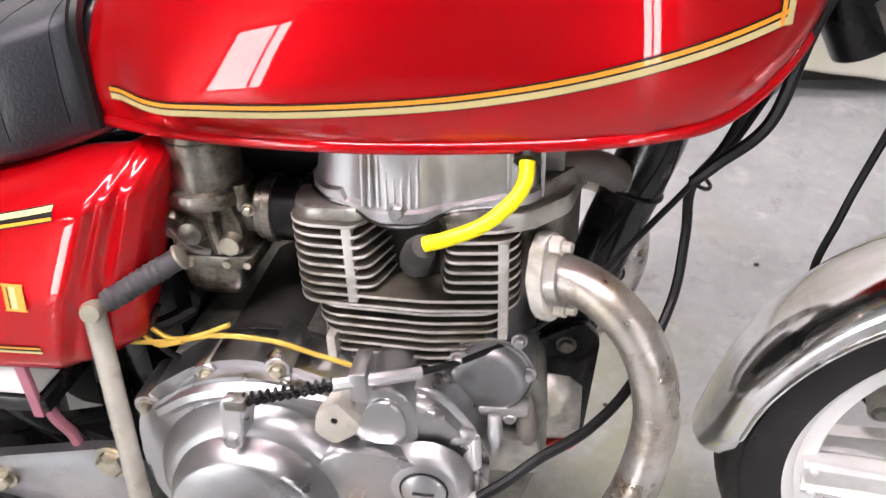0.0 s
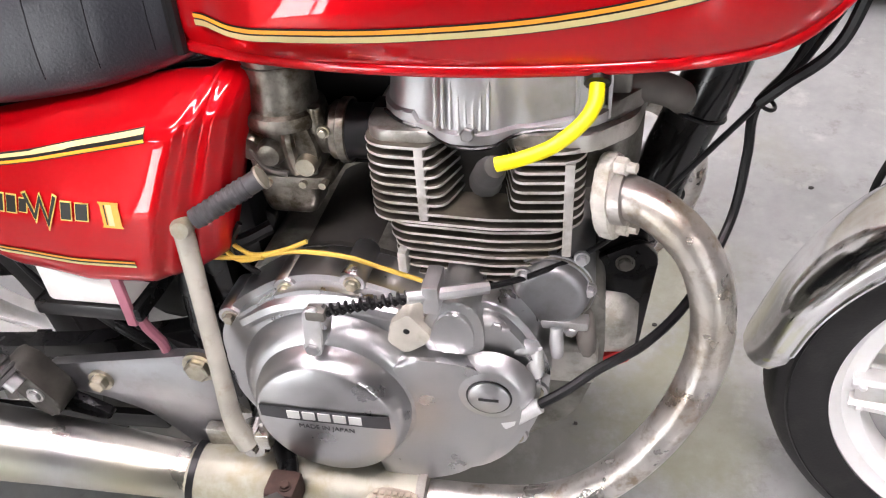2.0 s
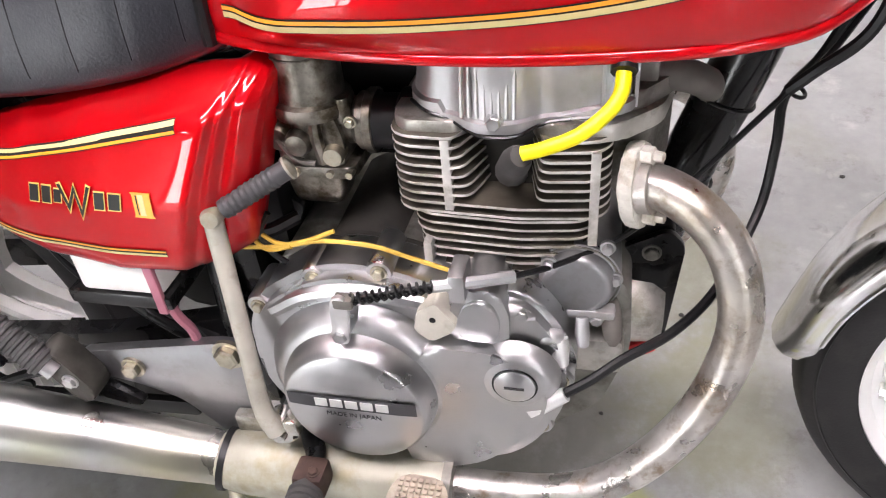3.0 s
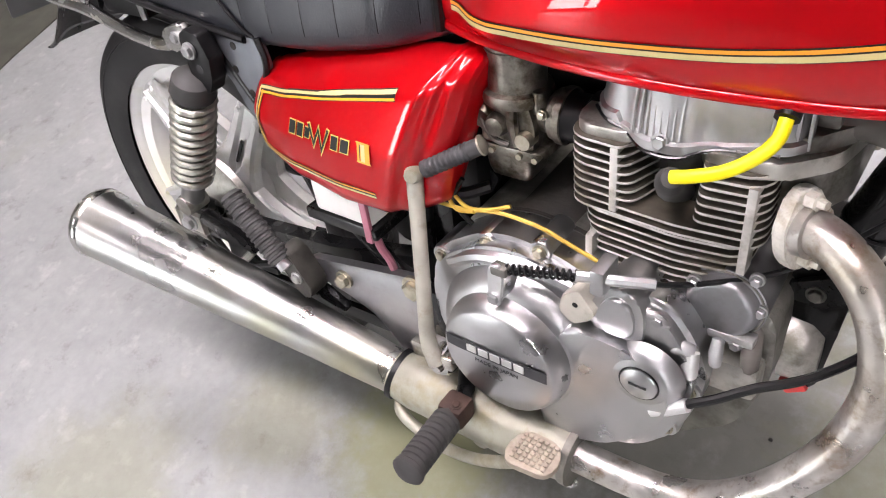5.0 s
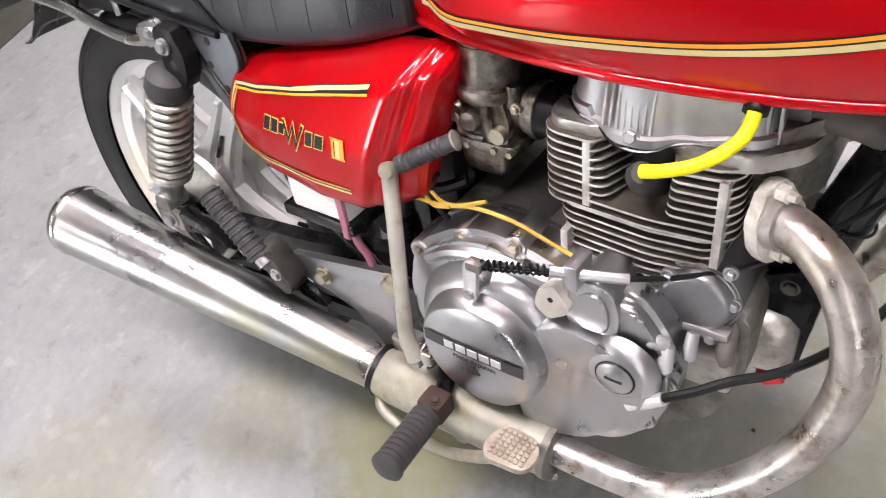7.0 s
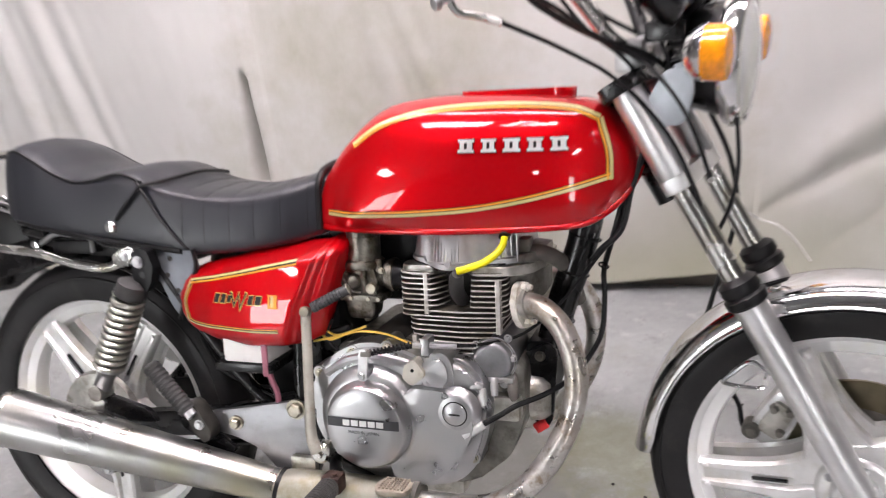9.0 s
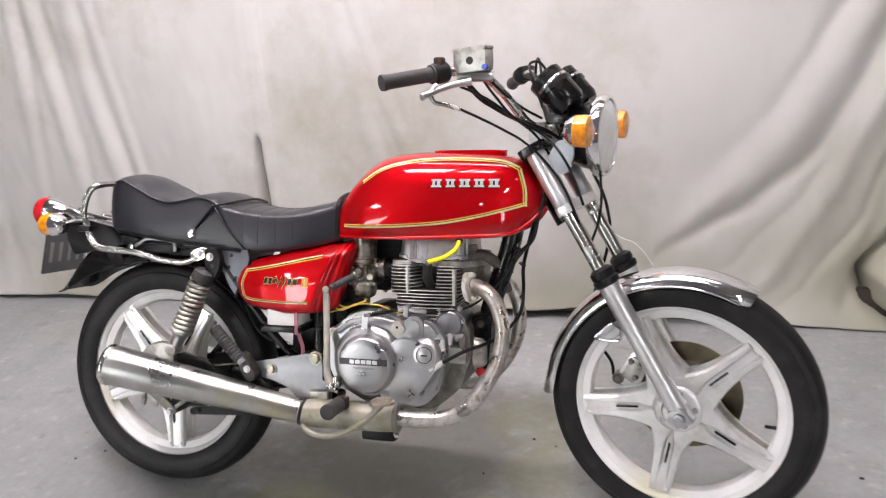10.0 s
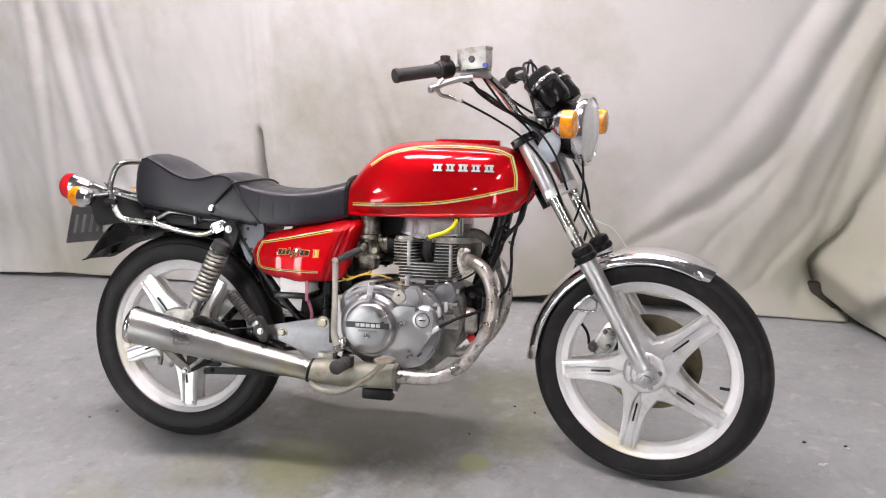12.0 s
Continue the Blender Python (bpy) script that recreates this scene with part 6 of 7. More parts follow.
def shock(s):
    a, b = Vector((0.181, s * 0.146, 0.661)), Vector((0.073, s * 0.158, 0.420))
    d = (b - a).normalized()
    u = d.orthogonal().normalized()
    w = d.cross(u)
    L = (b - a).length
    ob = part("shock_absorber", tube([a + d * 0.05, b - d * 0.02], 0.014, 14, smooth=False), DARK_CAST, bike, "black shock absorber with a chrome coil spring")
    pts = []
    turns, r = 11, 0.0258
    for k in range(turns * 12 + 1):
        t = k / (turns * 12)
        q = a + d * (0.062 + (L - 0.062 - 0.056) * t)
        ang = 2 * math.pi * turns * t
        pts.append(q + r * (math.cos(ang) * u + math.sin(ang) * w))
    part("coil_spring", tube(pts, 0.0051, 8, smooth=False), SPRING, ob, "dull grey coil spring")
    part("top_shroud", lathe([(0.0, 0.028), (0.017, 0.029), (0.0265, 0.036), (0.0295, 0.056), (0.028, 0.061), (0.0, 0.061)], a, d, 28), GREY_RUBBER, ob)
    clevis = [(0.168, 0.684), (0.180, 0.694), (0.203, 0.690), (0.214, 0.660), (0.207, 0.632), (0.194, 0.612), (0.170, 0.622)]
    part("top_clevis", slab(clevis, s * 0.128, s * 0.150, "y", 0.004, 0.002), SATIN, ob, "flat black top bracket")
    part("bracket_hole", lathe([(0, 0.0006), (0.006, 0.0005), (0.006, 0)], (0.190, s * 0.150, 0.645), (0, s, 0), 12), PEDAL, ob)
    bolt("top_nut", a + Vector((0.004, s * 0.006, 0.008)), (0, s, 0), 0.008, 0.008, ob, ALLOY)
    part("lower_seat", lathe([(0.0, -0.060), (0.028, -0.059), (0.029, -0.053), (0.021, -0.045), (0.0165, -0.035), (0.0165, -0.008), (0.0, -0.008)], b, d, 24), ALLOY, ob)
    part("lower_eye", lathe([(0.0, -0.018), (0.015, -0.018), (0.016, -0.012), (0.016, 0.012), (0.015, 0.018), (0.0, 0.018)], b, "y", 20), CAST, ob)
    part("lower_bracket", tube([b, b + Vector((-0.01, -s * 0.03, -0.03)), Vector((0.03, s * 0.10, 0.345))], 0.012, 10), BLACK, ob)


shock(-1)
shock(1)


def tail():
    # frame plate under the saddle
    gp = part("gusset_plate", slab([(0.152, 0.694), (0.285, 0.686), (0.290, 0.655), (0.262, 0.605), (0.243, 0.562), (0.226, 0.585), (0.208, 0.625), (0.178, 0.648), (0.152, 0.662)], -0.124, -0.119, "y", 0.006, 0.001), GUSSET, bike, "blue-grey steel frame gusset plate")
    for x, z in ((0.232, 0.671), (0.243, 0.612), (0.224, 0.640)):
        part("plate_hole", lathe([(0, 0.0008), (0.005, 0.0006), (0.005, 0)], (x, -0.124, z), (0, -1, 0), 12), BLACK_AND_SHADE, gp)
    part("plate_edge", tube([(0.285, -0.128, 0.690), (0.288, -0.128, 0.655), (0.262, -0.128, 0.605), (0.243, -0.128, 0.56)], 0.004, 6), SATIN, gp)
    hb = part("hinge_bracket", slab([(0.118, 0.668), (0.128, 0.684), (0.164, 0.696), (0.176, 0.682), (0.168, 0.668), (0.135, 0.653)], -0.142, -0.126, "y", 0.006, 0.004), OLD_CHROME, bike, "chrome rail end bracket")
    bolt("hinge_bolt", (0.150, -0.142, 0.676), (0, -1, 0), 0.006, 0.006, hb, ALLOY)
    part("seat_strap", tube([(-0.075, -0.112, 0.688), (-0.053, -0.118, 0.698), (-0.02, -0.12, 0.712), (0.045, -0.12, 0.706), (0.058, -0.12, 0.70), (0.060, -0.12, 0.678)], 0.0045, 6, 4), ALLOY, bike, "bright bent steel bracket")
    part("tool_roll", block((-0.045, -0.112, 0.672), (0.05, -0.08, 0.698), 0.006), SATIN, bike)
    part("tray_bolt", lathe([(0, 0.008), (0.008, 0.006), (0.010, 0)], (-0.075, -0.118, 0.690), (0, -1, 0), 12), CHROME, bike)
    part("under_tray", slab([(-0.14, 0.735), (0.10, 0.705), (0.25, 0.685), (0.25, 0.655), (0.02, 0.665), (-0.13, 0.69)], -0.085, 0.085, "y", 0.01, 0.003), SATIN, bike, "black under-seat tray")
    # mudguard: an arched sheet with rolled edges and a deep pointed tail
    tail_line = spline([(-0.166, 0, 0.688), (-0.228, 0, 0.692), (-0.306, 0, 0.648), (-0.374, 0, 0.550)], 7)
    rings = []
    for i in range(16):
        a = radians(35 + (110 - 35) * i / 15)
        n = Vector((math.cos(a), 0, math.sin(a)))
        rings.append((Vector((REAR_X, 0, REAR_Z)) + n * 0.362, n, 0.030))
    for i, p in enumerate(tail_line):
        k = i / (len(tail_line) - 1)
        n = Vector((-0.34 - 0.30 * k, 0, 0.94 - 0.2 * k)).normalized()
        rings.append((p, n, 0.030 + 0.060 * max(0.0, math.sin((0.12 + 0.88 * k) * math.pi)) ** 0.8 - 0.026 * k))
    sheet = []
    for p, n, sk in rings:
        row = []
        vs = [math.sin(math.pi / 2 * (q / 10 - 1)) for q in range(21)]
        row += [p + Vector((0, v * 0.068, 0)) - n * sk * abs(v) ** 4 for v in vs]
        row += [p + Vector((0, v * 0.066, 0)) - n * (sk * abs(v) ** 4 + 0.003) for v in vs[::-1]]
        sheet.append(row)
    rings = sheet
    part("rear_mudguard", skin(bmesh.new(), rings), BLACK, bike, "glossy black rear mudguard")
    rail = part("grab_rail", tube([(0.15, -0.122, 0.680), (0.096, -0.124, 0.652), (0.023, -0.124, 0.655), (-0.069, -0.122, 0.674), (-0.173, -0.121, 0.684), (-0.205, -0.12, 0.706), (-0.219, -0.118, 0.742), (-0.229, -0.116, 0.785), (-0.215, -0.108, 0.838), (-0.198, -0.085, 0.857),
                                (-0.195, 0.0, 0.860), (-0.198, 0.085, 0.857), (-0.215, 0.108, 0.838), (-0.229, 0.116, 0.785), (-0.224, 0.118, 0.735), (-0.20, 0.12, 0.70), (-0.10, 0.122, 0.664), (0.15, 0.118, 0.682)], 0.0088, 12), OLD_CHROME, bike, "chrome tubular grab rail")
    part("rail_stay", tube([(-0.13, -0.06, 0.735), (-0.22, -0.06, 0.755), (-0.30, -0.05, 0.77)], 0.008, 8), CHROME, rail)
    part("rail_stay", tube([(-0.13, 0.06, 0.735), (-0.22, 0.06, 0.755), (-0.30, 0.05, 0.77)], 0.008, 8), CHROME, rail)
    part("rail_stay", tube([(-0.15, -0.085, 0.757), (-0.24, -0.09, 0.778), (-0.28, -0.07, 0.79)], 0.006, 8), CHROME, rail)
    part("rail_foot", block((-0.245, -0.128, 0.728), (-0.205, -0.108, 0.745), 0.005), SATIN, rail)
    part("tail_bracket", block((-0.335, -0.035, 0.725), (-0.23, 0.035, 0.775), 0.010, 3), CHROME, bike, "chrome tail lamp bracket")
    # tail lamp
    tl = part("tail_lamp", lathe([(0.0, -0.055), (0.026, -0.052), (0.036, -0.035), (0.046, -0.004), (0.046, 0.004), (0.0, 0.004)], (-0.434, 0, 0.776), (-1, 0, 0.10), 32), CHROME, bike, "round red tail lamp in a chrome body")
    part("lens", lathe([(0.045, 0.004), (0.046, 0.02), (0.043, 0.035), (0.034, 0.046), (0.018, 0.052), (0.0, 0.054)], (-0.434, 0, 0.776), (-1, 0, 0.10), 32), RED_LENS, tl)
    part("lamp_stalk", tube([(-0.31, 0, 0.755), (-0.37, 0, 0.775), (-0.405, 0, 0.78)], 0.016, 12), CHROME, tl)
    for s in (-1, 1):
        sg = part("rear_indicator", lathe([(0.0, -0.034), (0.016, -0.032), (0.026, -0.022), (0.0315, -0.004), (0.0325, 0.0), (0.0, 0.0)], (-0.306, s * 0.140, 0.748), (-1, 0, 0.05), 28), CHROME, bike, "chrome rear indicator with an amber lens")
        part("lens", lathe([(0.0318, 0.0), (0.032, 0.020), (0.029, 0.031), (0.018, 0.037), (0.0, 0.039)], (-0.306, s * 0.140, 0.748), (-1, 0, 0.05), 28), AMBER, sg)
        part("stalk", tube([(-0.285, s * 0.125, 0.749), (-0.272, s * 0.06, 0.755), (-0.27, s * 0.03, 0.755)], 0.0085, 10), CHROME, sg)
    pl = part("number_plate", slab([(-0.085, -0.062), (0.085, -0.062), (0.085, 0.062), (-0.085, 0.062)], -0.001, 0.001, "x", 0.006), PLATE, bike, "grey embossed number plate")
    pl.matrix_basis = Matrix.Translation((-0.400, 0, 0.660)) @ Matrix.Rotation(radians(12), 4, "Y")
    for k in range(4):
        part("plate_bar", block((-0.0025, -0.064 + k * 0.036, -0.030), (0.0025, -0.050 + k * 0.036, 0.030), 0.0012), BAR, pl)
    part("plate_bracket", block((0.004, 0.072, -0.030), (0.010, 0.084, 0.058), 0.002), WHITE, pl)
    part("plate_holder", slab([(-0.355, 0.745), (-0.18, 0.760), (-0.15, 0.690), (-0.235, 0.672), (-0.325, 0.655), (-0.345, 0.70)], -0.05, 0.05, "y", 0.008, 0.003), SATIN, bike)


tail()


# ---- front end, built straight ahead and turned with the steering ----
def front():
    lo, hi = Vector((1.394, 0, 0.335)), Vector((1.040, 0, 0.957))
    d = (hi - lo).normalized()
    fwd = Vector((d.z, 0, -d.x))

    def at(h, y, f=0.0):
        return lo + d * h + Vector((0, y, 0)) + fwd * f

    for s in (-1, 1):
        y = s * 0.088
        leg = spart("fork_leg", tube([at(-0.005, y), at(0.02, y), at(0.10, y), at(0.318, y), at(0.343, y)], [0.019, 0.0225, 0.0235, 0.0245, 0.026], 20, smooth=False), LEG, bike, "silver fork leg with a chrome stanchion")
        spart("dust_boot", lathe([(0.026, 0.0), (0.031, 0.004), (0.032, 0.016), (0.027, 0.020), (0.030, 0.026), (0.029, 0.038), (0.022, 0.044), (0.018, 0.046)], at(0.340, y), d, 24), SATIN, leg, "black rubber dust boot")
        spart("stanchion", tube([at(0.378, y), at(0.71, y)], 0.0172, 18), OLD_CHROME, leg)
        spart("fork_ear", tube([at(0.556, y), at(0.565, y), at(0.685, y), at(0.695, y)], [0.0225, 0.0240, 0.0240, 0.0225], 18, smooth=False), LEG, leg, "satin silver fork shroud")
        spart("axle_clamp", block((-0.022, -0.022, -0.026), (0.024, 0.022, 0.020), 0.008, m=Matrix.Translation(at(0.0, y)) @ Matrix.Rotation(radians(-30), 4, "Y")), ALLOY, leg)
        bm = lathe([(0.0, 0.014), (0.008, 0.014), (0.009, 0.010), (0.014, 0.009), (0.015, 0.0)], at(-0.004, y + s * 0.020, -0.002), (0, s, 0), 6)
        spart("axle_nut", bm, ALLOY, leg, smooth=30)
        for h in (0.015, -0.012):
            bm = lathe([(0.0, 0.008), (0.005, 0.008), (0.0055, 0)], at(h, y + s * 0.020, 0.016), (0, s, 0), 6)
            spart("clamp_nut", bm, ALLOY, leg, smooth=30)
        spart("mudguard_lug", block((-0.012, -0.012, -0.015), (0.012, 0.012, 0.015), 0.004, m=Matrix.Translation(at(0.30, s * 0.065)) @ Matrix.Rotation(radians(-30), 4, "Y")), ALLOY, leg)
    spart("axle", tube([(WB, -0.11, FRONT_Z), (WB, 0.11, FRONT_Z)], 0.010, 14), ALLOY, bike)
    spart("speedo_drive", lathe([(0.0, -0.064), (0.03, -0.063), (0.036, -0.055), (0.036, -0.045)], (WB, 0, FRONT_Z), "y", 30), LEG, bike)
    low = spart("lower_yoke", slab([(-0.022, -0.106), (0.020, -0.106), (0.026, -0.05), (0.026, 0.05), (0.020, 0.106), (-0.022, 0.106), (-0.034, 0.03), (-0.034, -0.03)], -0.012, 0.012, "z", 0.012, 0.004, m=Matrix.Translation(at(0.545, 0)) @ Matrix.Rotation(radians(-30), 4, "Y")), LEG, bike, "alloy lower fork yoke")
    up = spart("upper_yoke", slab([(-0.03, -0.115), (0.028, -0.11), (0.03, -0.04), (0.03, 0.04), (0.028, 0.11), (-0.03, 0.115), (-0.055, 0.03), (-0.055, -0.03)], -0.010, 0.012, "z", 0.012, 0.004, m=Matrix.Translation(at(0.705, 0)) @ Matrix.Rotation(radians(-30), 4, "Y")), BLACK, bike, "black upper fork yoke")
    part("steering_head", tube([at(0.52, 0, -0.045), at(0.70, 0, -0.045)], 0.028, 20), BLACK, bike, "black steering head")
    part("head_gusset", slab([(0.985, 0.80), (1.06, 0.83), (1.03, 0.92), (0.97, 0.90)], -0.04, 0.04, "y", 0.01, 0.003), BLACK, bike)
    # mudguard
    c = Vector((WB, 0, FRONT_Z))
    rings = []
    for i in range(41):
        a = radians(60 + (181 - 60) * i / 40)
        flick = max(0.0, (i - 36) / 4) ** 2 * 0.010 + max(0.0, (4 - i) / 4) ** 2 * 0.003
        R = 0.331 + flick
        n = Vector((math.cos(a), 0, math.sin(a)))
        row = []
        prof = [(-0.058, -0.028), (-0.058, -0.022), (-0.054, -0.010), (-0.043, -0.002), (-0.027, 0.004), (0, 0.007), (0.027, 0.004), (0.043, -0.002), (0.054, -0.010), (0.058, -0.022), (0.058, -0.028)]
        end = min(1.0, (min(i, 40 - i) + 1.2) / 3.0)
        for y, h in prof:
            row.append(c + n * (R + h) + Vector((0, y * (0.55 + 0.45 * end), 0)))
        for y, h in prof[::-1]:
            row.append(c + n * (R + h - 0.0025) + Vector((0, y * 0.96 * (0.55 + 0.45 * end), 0)))
        rings.append(row)
    mg = spart("front_mudguard", skin(bmesh.new(), rings), CHROME, bike, "chromed steel front mudguard")
    for s in (-1, 1):
        spart("rolled_edge", tube([c + Vector((math.cos(radians(a)), 0, math.sin(radians(a)))) * 0.3035 + Vector((0, s * 0.0585, 0)) for a in range(64, 178, 9)], 0.0026, 6, 4), CHROME, mg)
        spart("stay_loop", tube([(1.250, s * 0.072, 0.508), (1.244, s * 0.072, 0.492), (1.190, s * 0.070, 0.491), (1.205, s * 0.070, 0.512), (1.228, s * 0.072, 0.532), (1.250, s * 0.072, 0.520), (1.250, s * 0.072, 0.508)], 0.0036, 8), CHROME, mg)
    # caliper behind the left leg
    cm = Matrix.Translation((1.254, 0, 0.382)) @ Matrix.Rotation(radians(24), 4, "Y")
    cal = spart("brake_caliper", slab([(-0.030, -0.050), (0.012, -0.056), (0.030, -0.030), (0.028, 0.040), (0.006, 0.060), (-0.020, 0.046), (-0.026, 0.0)], 0.040, 0.085, "y", 0.008, 0.005, m=cm), LEG, bike, "grimy cast disc brake caliper")
    spart("caliper_ear", slab([(-0.014, 0.046), (0.016, 0.048), (0.016, 0.082), (0.002, 0.090), (-0.014, 0.078)], 0.046, 0.070, "y", 0.007, 0.003, m=cm), LEG, cal)
    spart("caliper_bridge", slab([(-0.020, -0.026), (0.018, -0.030), (0.020, 0.030), (-0.014, 0.034)], 0.028, 0.046, "y", 0.007, 0.004, m=cm), CAST, cal)
    for x, z, r in ((-0.024, -0.040, 0.015), (0.001, 0.068, 0.011)):
        spart("slide_pin", lathe([(0.0, 0.012), (r * 0.45, 0.012), (r * 0.55, 0.006), (r * 0.8, 0.009), (r, 0.006), (r, -0.02)], cm @ Vector((x, 0.040, z)), (0, -1, 0), 18), DARK_CAST, cal)
    for x, z in ((0.014, -0.012), (-0.012, 0.022), (0.012, 0.030)):
        spart("caliper_bolt", lathe([(0.0, 0.010), (0.006, 0.010), (0.0075, 0.004), (0.0085, -0.004)], cm @ Vector((x, 0.029, z)), (0, -1, 0), 6), DARK_CAST, cal, smooth=30)
    spart("caliper_arm", tube([(1.275, 0.05, 0.43), (1.298, 0.055, 0.452), (1.312, 0.065, 0.48)], 0.010, 8), CASE_GREY, cal)
    part("brake_hose", tube([(1.13, 0.06, 0.93), (1.175, 0.11, 0.84), (1.192, 0.12, 0.78), (1.197, 0.12, 0.722), (1.182, 0.12, 0.65), (1.158, 0.115, 0.56), (1.142, 0.10, 0.48), ST @ Vector((1.185, 0.075, 0.39)), ST @ Vector((1.20, 0.065, 0.345)), ST @ Vector((1.235, 0.06, 0.325))], 0.0042, 8), SATIN, bike, "black brake hose")
    # headlamp
    hx = Vector((1.0, 0, -0.04)).normalized()
    h0 = Vector((1.190, 0, 0.973))
    hl = spart("headlamp", lathe([(0.0, -0.100), (0.046, -0.096), (0.069, -0.073), (0.081, -0.03), (0.083, 0.0), (0.0, 0.0)], h0, hx, 48), BLACK, bike, "round headlamp in a black shell with a chrome rim")
    spart("rim", lathe([(0.084, -0.017), (0.093, -0.016), (0.0975, -0.008), (0.0975, 0.004), (0.094, 0.013), (0.088, 0.014), (0.086, 0.008), (0.086, 0.0)], h0, hx, 48), CHROME, hl, "chrome lamp rim")
    spart("rim_gasket", ring_at(h0 + hx * 0.0095, hx, 0.0868, 0.0016, 48), SATIN, hl)
    spart("lens", lathe([(0.0862, 0.009), (0.080, 0.014), (0.069, 0.0185), (0.046, 0.023), (0.023, 0.025), (0.0, 0.026)], h0, hx, 48), LENS, hl, "clear fluted headlamp glass")
    for s in (-1, 1):
        spart("lamp_ear", slab([(1.092, 0.888), (1.132, 0.892), (1.146, 0.935), (1.140, 0.972), (1.104, 0.968), (1.080, 0.925)], s * 0.083, s * 0.092, "y", 0.010, 0.003), PALE_STEEL, hl, "pale blue-grey lamp bracket")
        sg = spart("front_indicator", lathe([(0.0, -0.026), (0.016, -0.025), (0.027, -0.020), (0.035, -0.007), (0.0365, 0.0), (0.0, 0.0)], (1.174, s * 0.162, 0.993), hx, 32), CHROME, bike, "chrome front indicator with an amber lens")
        spart("lens", lathe([(0.0355, 0.0), (0.036, 0.022), (0.034, 0.030), (0.022, 0.034), (0.0, 0.035)], (1.174, s * 0.162, 0.993), hx, 32), AMBER, sg, "amber lens")
        spart("stalk", tube([(1.125, s * 0.088, 0.980), (1.146, s * 0.12, 0.986), (1.152, s * 0.152, 0.990)], 0.0115, 12), CHROME, sg)
    # clocks
    tilt = Vector((-0.70, 0, 0.71)).normalized()
    for s in (-1, 1):
        g = spart("instrument", lathe([(0.0, -0.055), (0.034, -0.053), (0.041, -0.04), (0.043, 0.0), (0.0465, 0.002), (0.0465, 0.012), (0.043, 0.013), (0.043, 0.044), (0.039, 0.048), (0.036, 0.046), (0.036, 0.040), (0.0, 0.040)], (1.095, s * 0.055, 1.083), tilt, 36), BLACK, bike, "round black instrument pod")
        spart("dial", lathe([(0.0, 0.0415), (0.036, 0.0415)], (1.095, s * 0.055, 1.083), tilt, 32), INK, g)
        spart("trim_ring", lathe([(0.0437, 0.014), (0.0446, 0.016), (0.0446, 0.019), (0.0437, 0.021)], (1.095, s * 0.055, 1.083), tilt, 36), CHROME, g)
    spart("instrument_bracket", block((1.07, -0.07, 1.005), (1.13, 0.07, 1.035), 0.006), BLACK, bike)
    # handlebar
    bar = spart("handlebar", tube([(0.825, -0.352, 1.117), (0.867, -0.285, 1.128), (0.925, -0.20, 1.136), (0.955, -0.165, 1.125), (0.990, -0.130, 1.083), (1.025, -0.090, 1.020), (1.045, -0.05, 0.995), (1.048, 0.0, 0.990),
                                   (1.045, 0.05, 0.995), (1.025, 0.090, 1.020), (0.990, 0.130, 1.083), (0.955, 0.165, 1.125), (0.925, 0.20, 1.136), (0.867, 0.285, 1.128), (0.825, 0.352, 1.117)], 0.0110, 14), OLD_CHROME, bike, "high chrome handlebar")
    for s in (-1, 1):
        gp, gq = Vector((0.809, s * 0.372, 1.1135)), Vector((0.878, s * 0.265, 1.130))
        gr = spart("grip", tube([gp, gp + (gq - gp) * 0.05, gp + (gq - gp) * 0.1, gq], [0.0175, 0.0185, 0.0165, 0.0165], 18, smooth=False), GREY_RUBBER, bar, "black rubber grip")
        dd = (gq - gp).normalized()
        spart("grip_flange", lathe([(0.0165, -0.006), (0.0215, -0.005), (0.0215, 0.0), (0.0165, 0.001)], gq, dd, 18), GREY_RUBBER, bar)
        spart("switch_housing", lathe([(0.0, 0.0), (0.022, 0.001), (0.024, 0.006), (0.024, 0.032), (0.021, 0.037), (0.0, 0.038)], gq, dd, 22), SATIN, bar, "black switch housing")
        spart("bar_clamp", block((1.025, s * 0.055 - 0.012, 0.965), (1.068, s * 0.055 + 0.012, 1.012), 0.006), ALLOY, bar)
    spart("switch_loom", tube([(0.917, 0.212, 1.134), (0.954, 0.164, 1.125), (0.989, 0.129, 1.083), (1.024, 0.089, 1.020), (1.043, 0.055, 0.990)], 0.0122, 10), SATIN, bar, "black loom wrapped along the bar")
    spart("left_switch", block((0.903, 0.205, 1.116), (0.933, 0.25, 1.158), 0.008), SATIN, bar)
    spart("starter_button", block((0.882, -0.268, 1.148), (0.902, -0.245, 1.166), 0.004), RUST, bar)
    mc = spart("master_cylinder", slab([(0.0, 0.0), (0.078, 0.004), (0.078, 0.050), (0.0, 0.044)], -0.025, 0.020, "y", 0.005, 0.003, m=Matrix.Translation((0.912, -0.203, 1.130))), CAST, bike, "square alloy brake reservoir")
    spart("reservoir_lid", slab([(-0.001, 0.044), (0.079, 0.050), (0.079, 0.058), (-0.001, 0.052)], -0.026, 0.021, "y", 0.002, 0.001, m=Matrix.Translation((0.912, -0.203, 1.130))), CAST, mc)
    spart("sight_glass", lathe([(0.0, 0.003), (0.007, 0.003), (0.009, 0.0)], (0.952, -0.228, 1.156), (0, -1, 0), 16), BLACK, mc)
    spart("blue_fitting", lathe([(0.0, 0.010), (0.006, 0.009), (0.007, 0.0)], (0.990, -0.226, 1.140), (0, -1, 0), 10), mat("blue_plastic", (0.05, 0.12, 0.5), 0.4), mc)
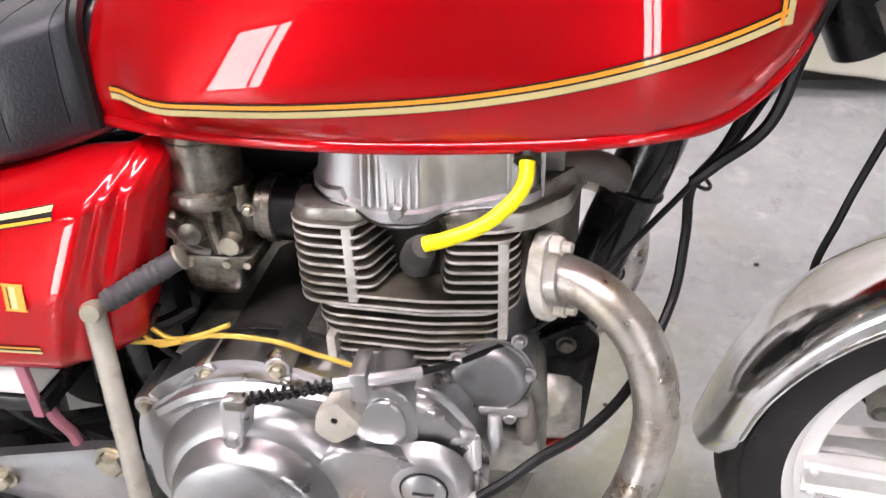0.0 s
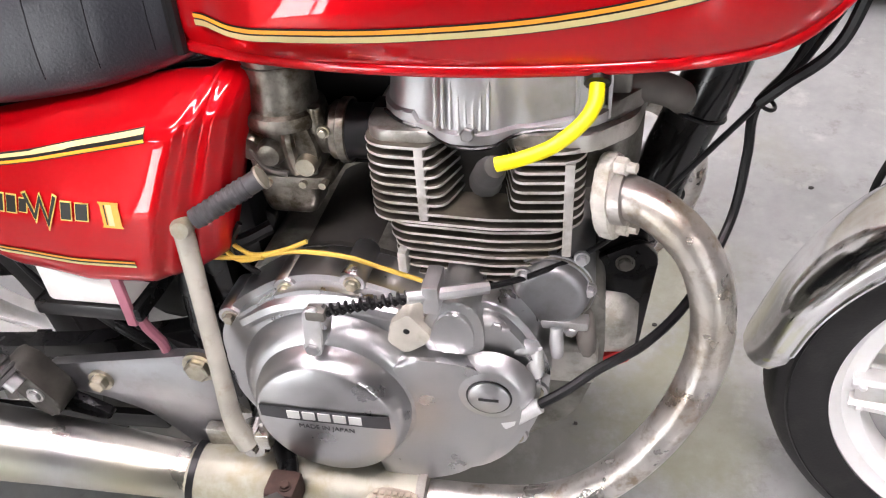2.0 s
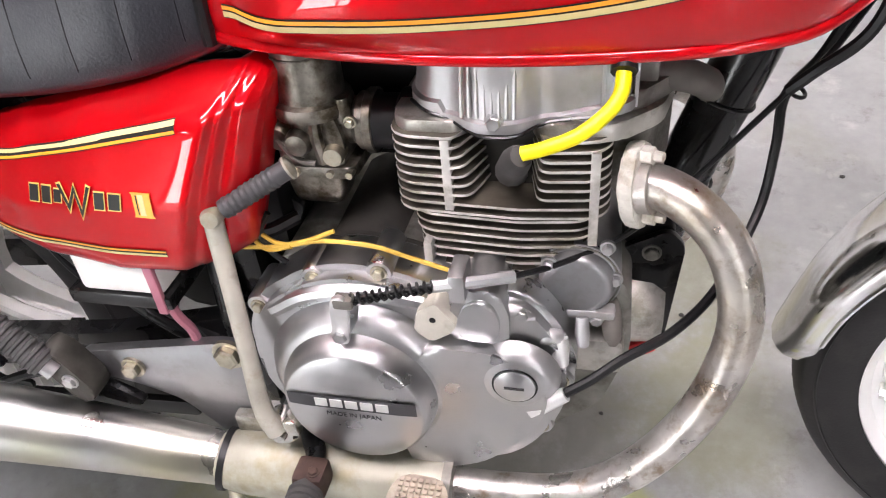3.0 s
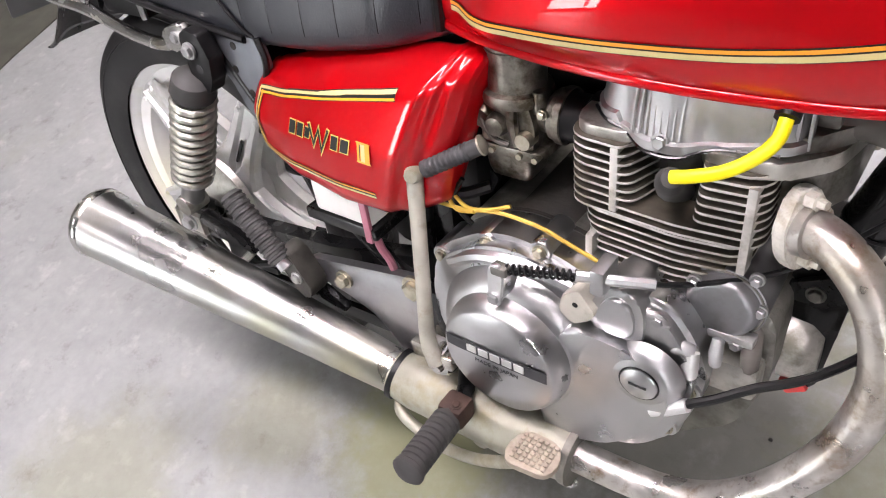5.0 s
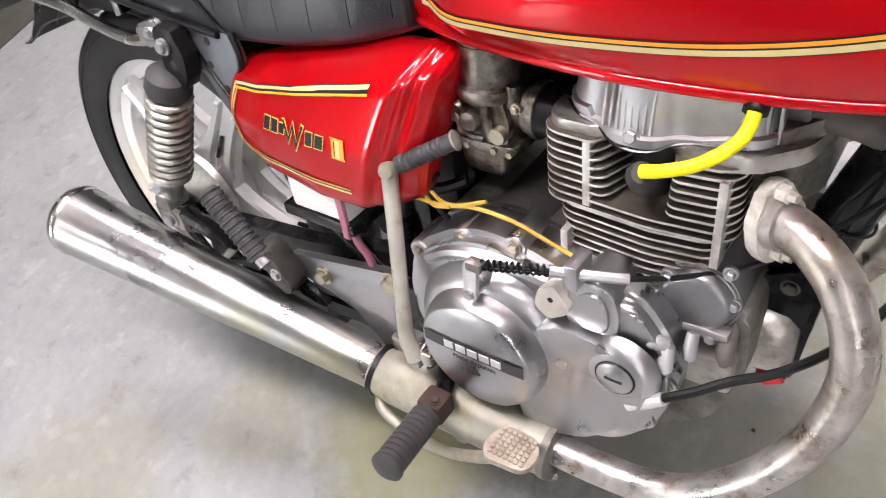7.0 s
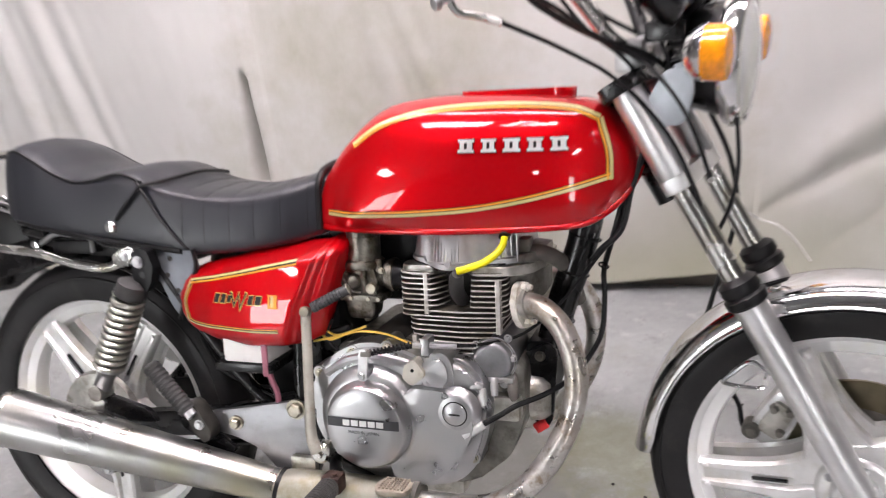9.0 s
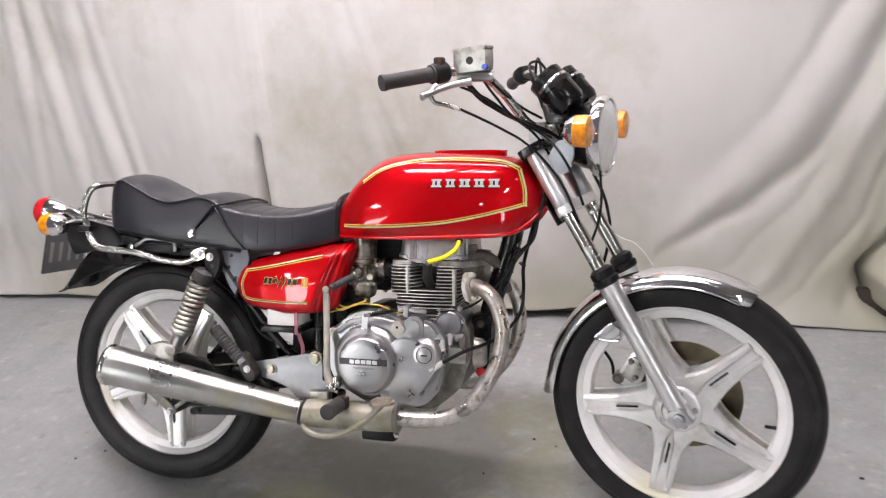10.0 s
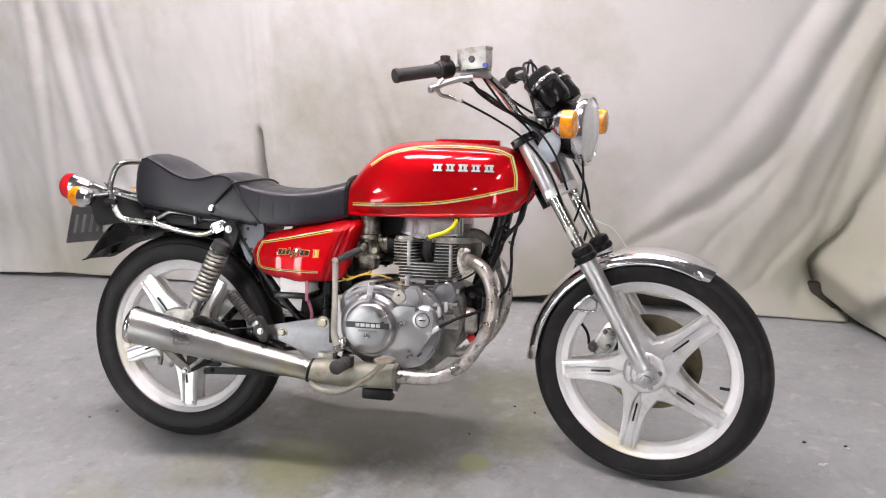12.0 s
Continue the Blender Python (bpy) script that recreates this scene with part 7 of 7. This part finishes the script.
    spart("master_bore", tube([(0.915, -0.215, 1.124), (0.990, -0.188, 1.120)], 0.012, 12), ALLOY, mc)
    lv = spart("brake_lever", tube([(0.955, -0.232, 1.110), (0.925, -0.262, 1.104), (0.902, -0.300, 1.092), (0.890, -0.330, 1.083)], [0.0085, 0.0072, 0.0066, 0.007], 10), LEG, bike, "dull alloy front brake lever")
    spart("lever_ball", lathe([(0.0, -0.009), (0.0085, -0.004), (0.0085, 0.004), (0.0, 0.009)], (0.888, -0.333, 1.081), (0.5, 0.8, 0.2), 14), ALLOY, lv)
    # cables from the bar
    runs = [[(0.943, -0.265, 1.051), (0.980, -0.215, 1.023), (1.009, -0.165, 0.996), (1.035, -0.125, 0.970), (1.075, -0.11, 0.93), (1.12, -0.105, 0.87), (1.15, -0.10, 0.80), (1.165, -0.09, 0.745)],
            [(0.935, -0.245, 1.100), (0.962, -0.225, 1.085), (0.990, -0.195, 1.063), (1.024, -0.14, 1.022), (1.073, -0.09, 0.982), (1.119, -0.115, 0.944), (1.15, -0.115, 0.890), (1.17, -0.10, 0.82)],
            [(0.955, -0.190, 1.128), (0.985, -0.165, 1.075), (1.01, -0.13, 1.03), (1.05, -0.09, 0.985), (1.075, -0.05, 0.93)],
            [(0.92, -0.19, 1.115), (0.965, -0.16, 1.060), (1.02, -0.12, 1.02), (1.07, -0.06, 0.99), (1.10, -0.02, 0.96)],
            [(0.97, -0.185, 1.125), (0.99, -0.15, 1.09), (1.02, -0.10, 1.05), (1.05, -0.04, 1.02)],
            [(1.00, 0.06, 1.13), (1.015, 0.03, 1.16), (1.04, -0.02, 1.155), (1.06, -0.05, 1.10), (1.085, -0.06, 1.03), (1.11, -0.05, 0.95)],
            [(1.195, -0.05, 0.905), (1.20, -0.055, 0.83), (1.19, -0.05, 0.77), (1.17, -0.04, 0.72)],
            [(0.940, -0.235, 1.112), (0.965, -0.205, 1.070), (1.00, -0.165, 1.040), (1.045, -0.11, 1.005), (1.085, -0.07, 0.975)],
            [(1.075, -0.10, 1.045), (1.06, -0.12, 1.11), (1.045, -0.10, 1.145), (1.055, -0.06, 1.150), (1.075, -0.05, 1.12)]]
    spart("cable_elbow", tube([(0.905, -0.298, 1.106), (0.896, -0.312, 1.088), (0.900, -0.303, 1.069), (0.918, -0.285, 1.062), (0.943, -0.265, 1.051)], 0.0050, 10), OLD_CHROME, bike, "bent chrome throttle cable elbow")
    for k, r in enumerate(runs):
        spart("control_cable", tube(r, 0.0032 if k != 3 else 0.0052, 8), SATIN, bike, "black control cable")
    spart("thin_wire", tube([(1.189, 0.10, 0.720), (1.213, 0.10, 0.707), (1.240, 0.10, 0.698), (1.265, 0.10, 0.675), (1.288, 0.10, 0.642)], 0.0016, 6), PRINT, bike, "thin pale wire beside the fork")
    part("loom", tube([(0.975, -0.055, 0.672), (0.99, -0.06, 0.69), (1.021, -0.062, 0.724), (1.036, -0.062, 0.789), (1.06, -0.06, 0.86)], 0.0050, 8), SATIN, bike)
    part("cable_tie", ring_at((0.989, -0.02, 0.655), (0.4, -0.2, 0.9), 0.008, 0.0018, 18), SATIN, bike)


front()
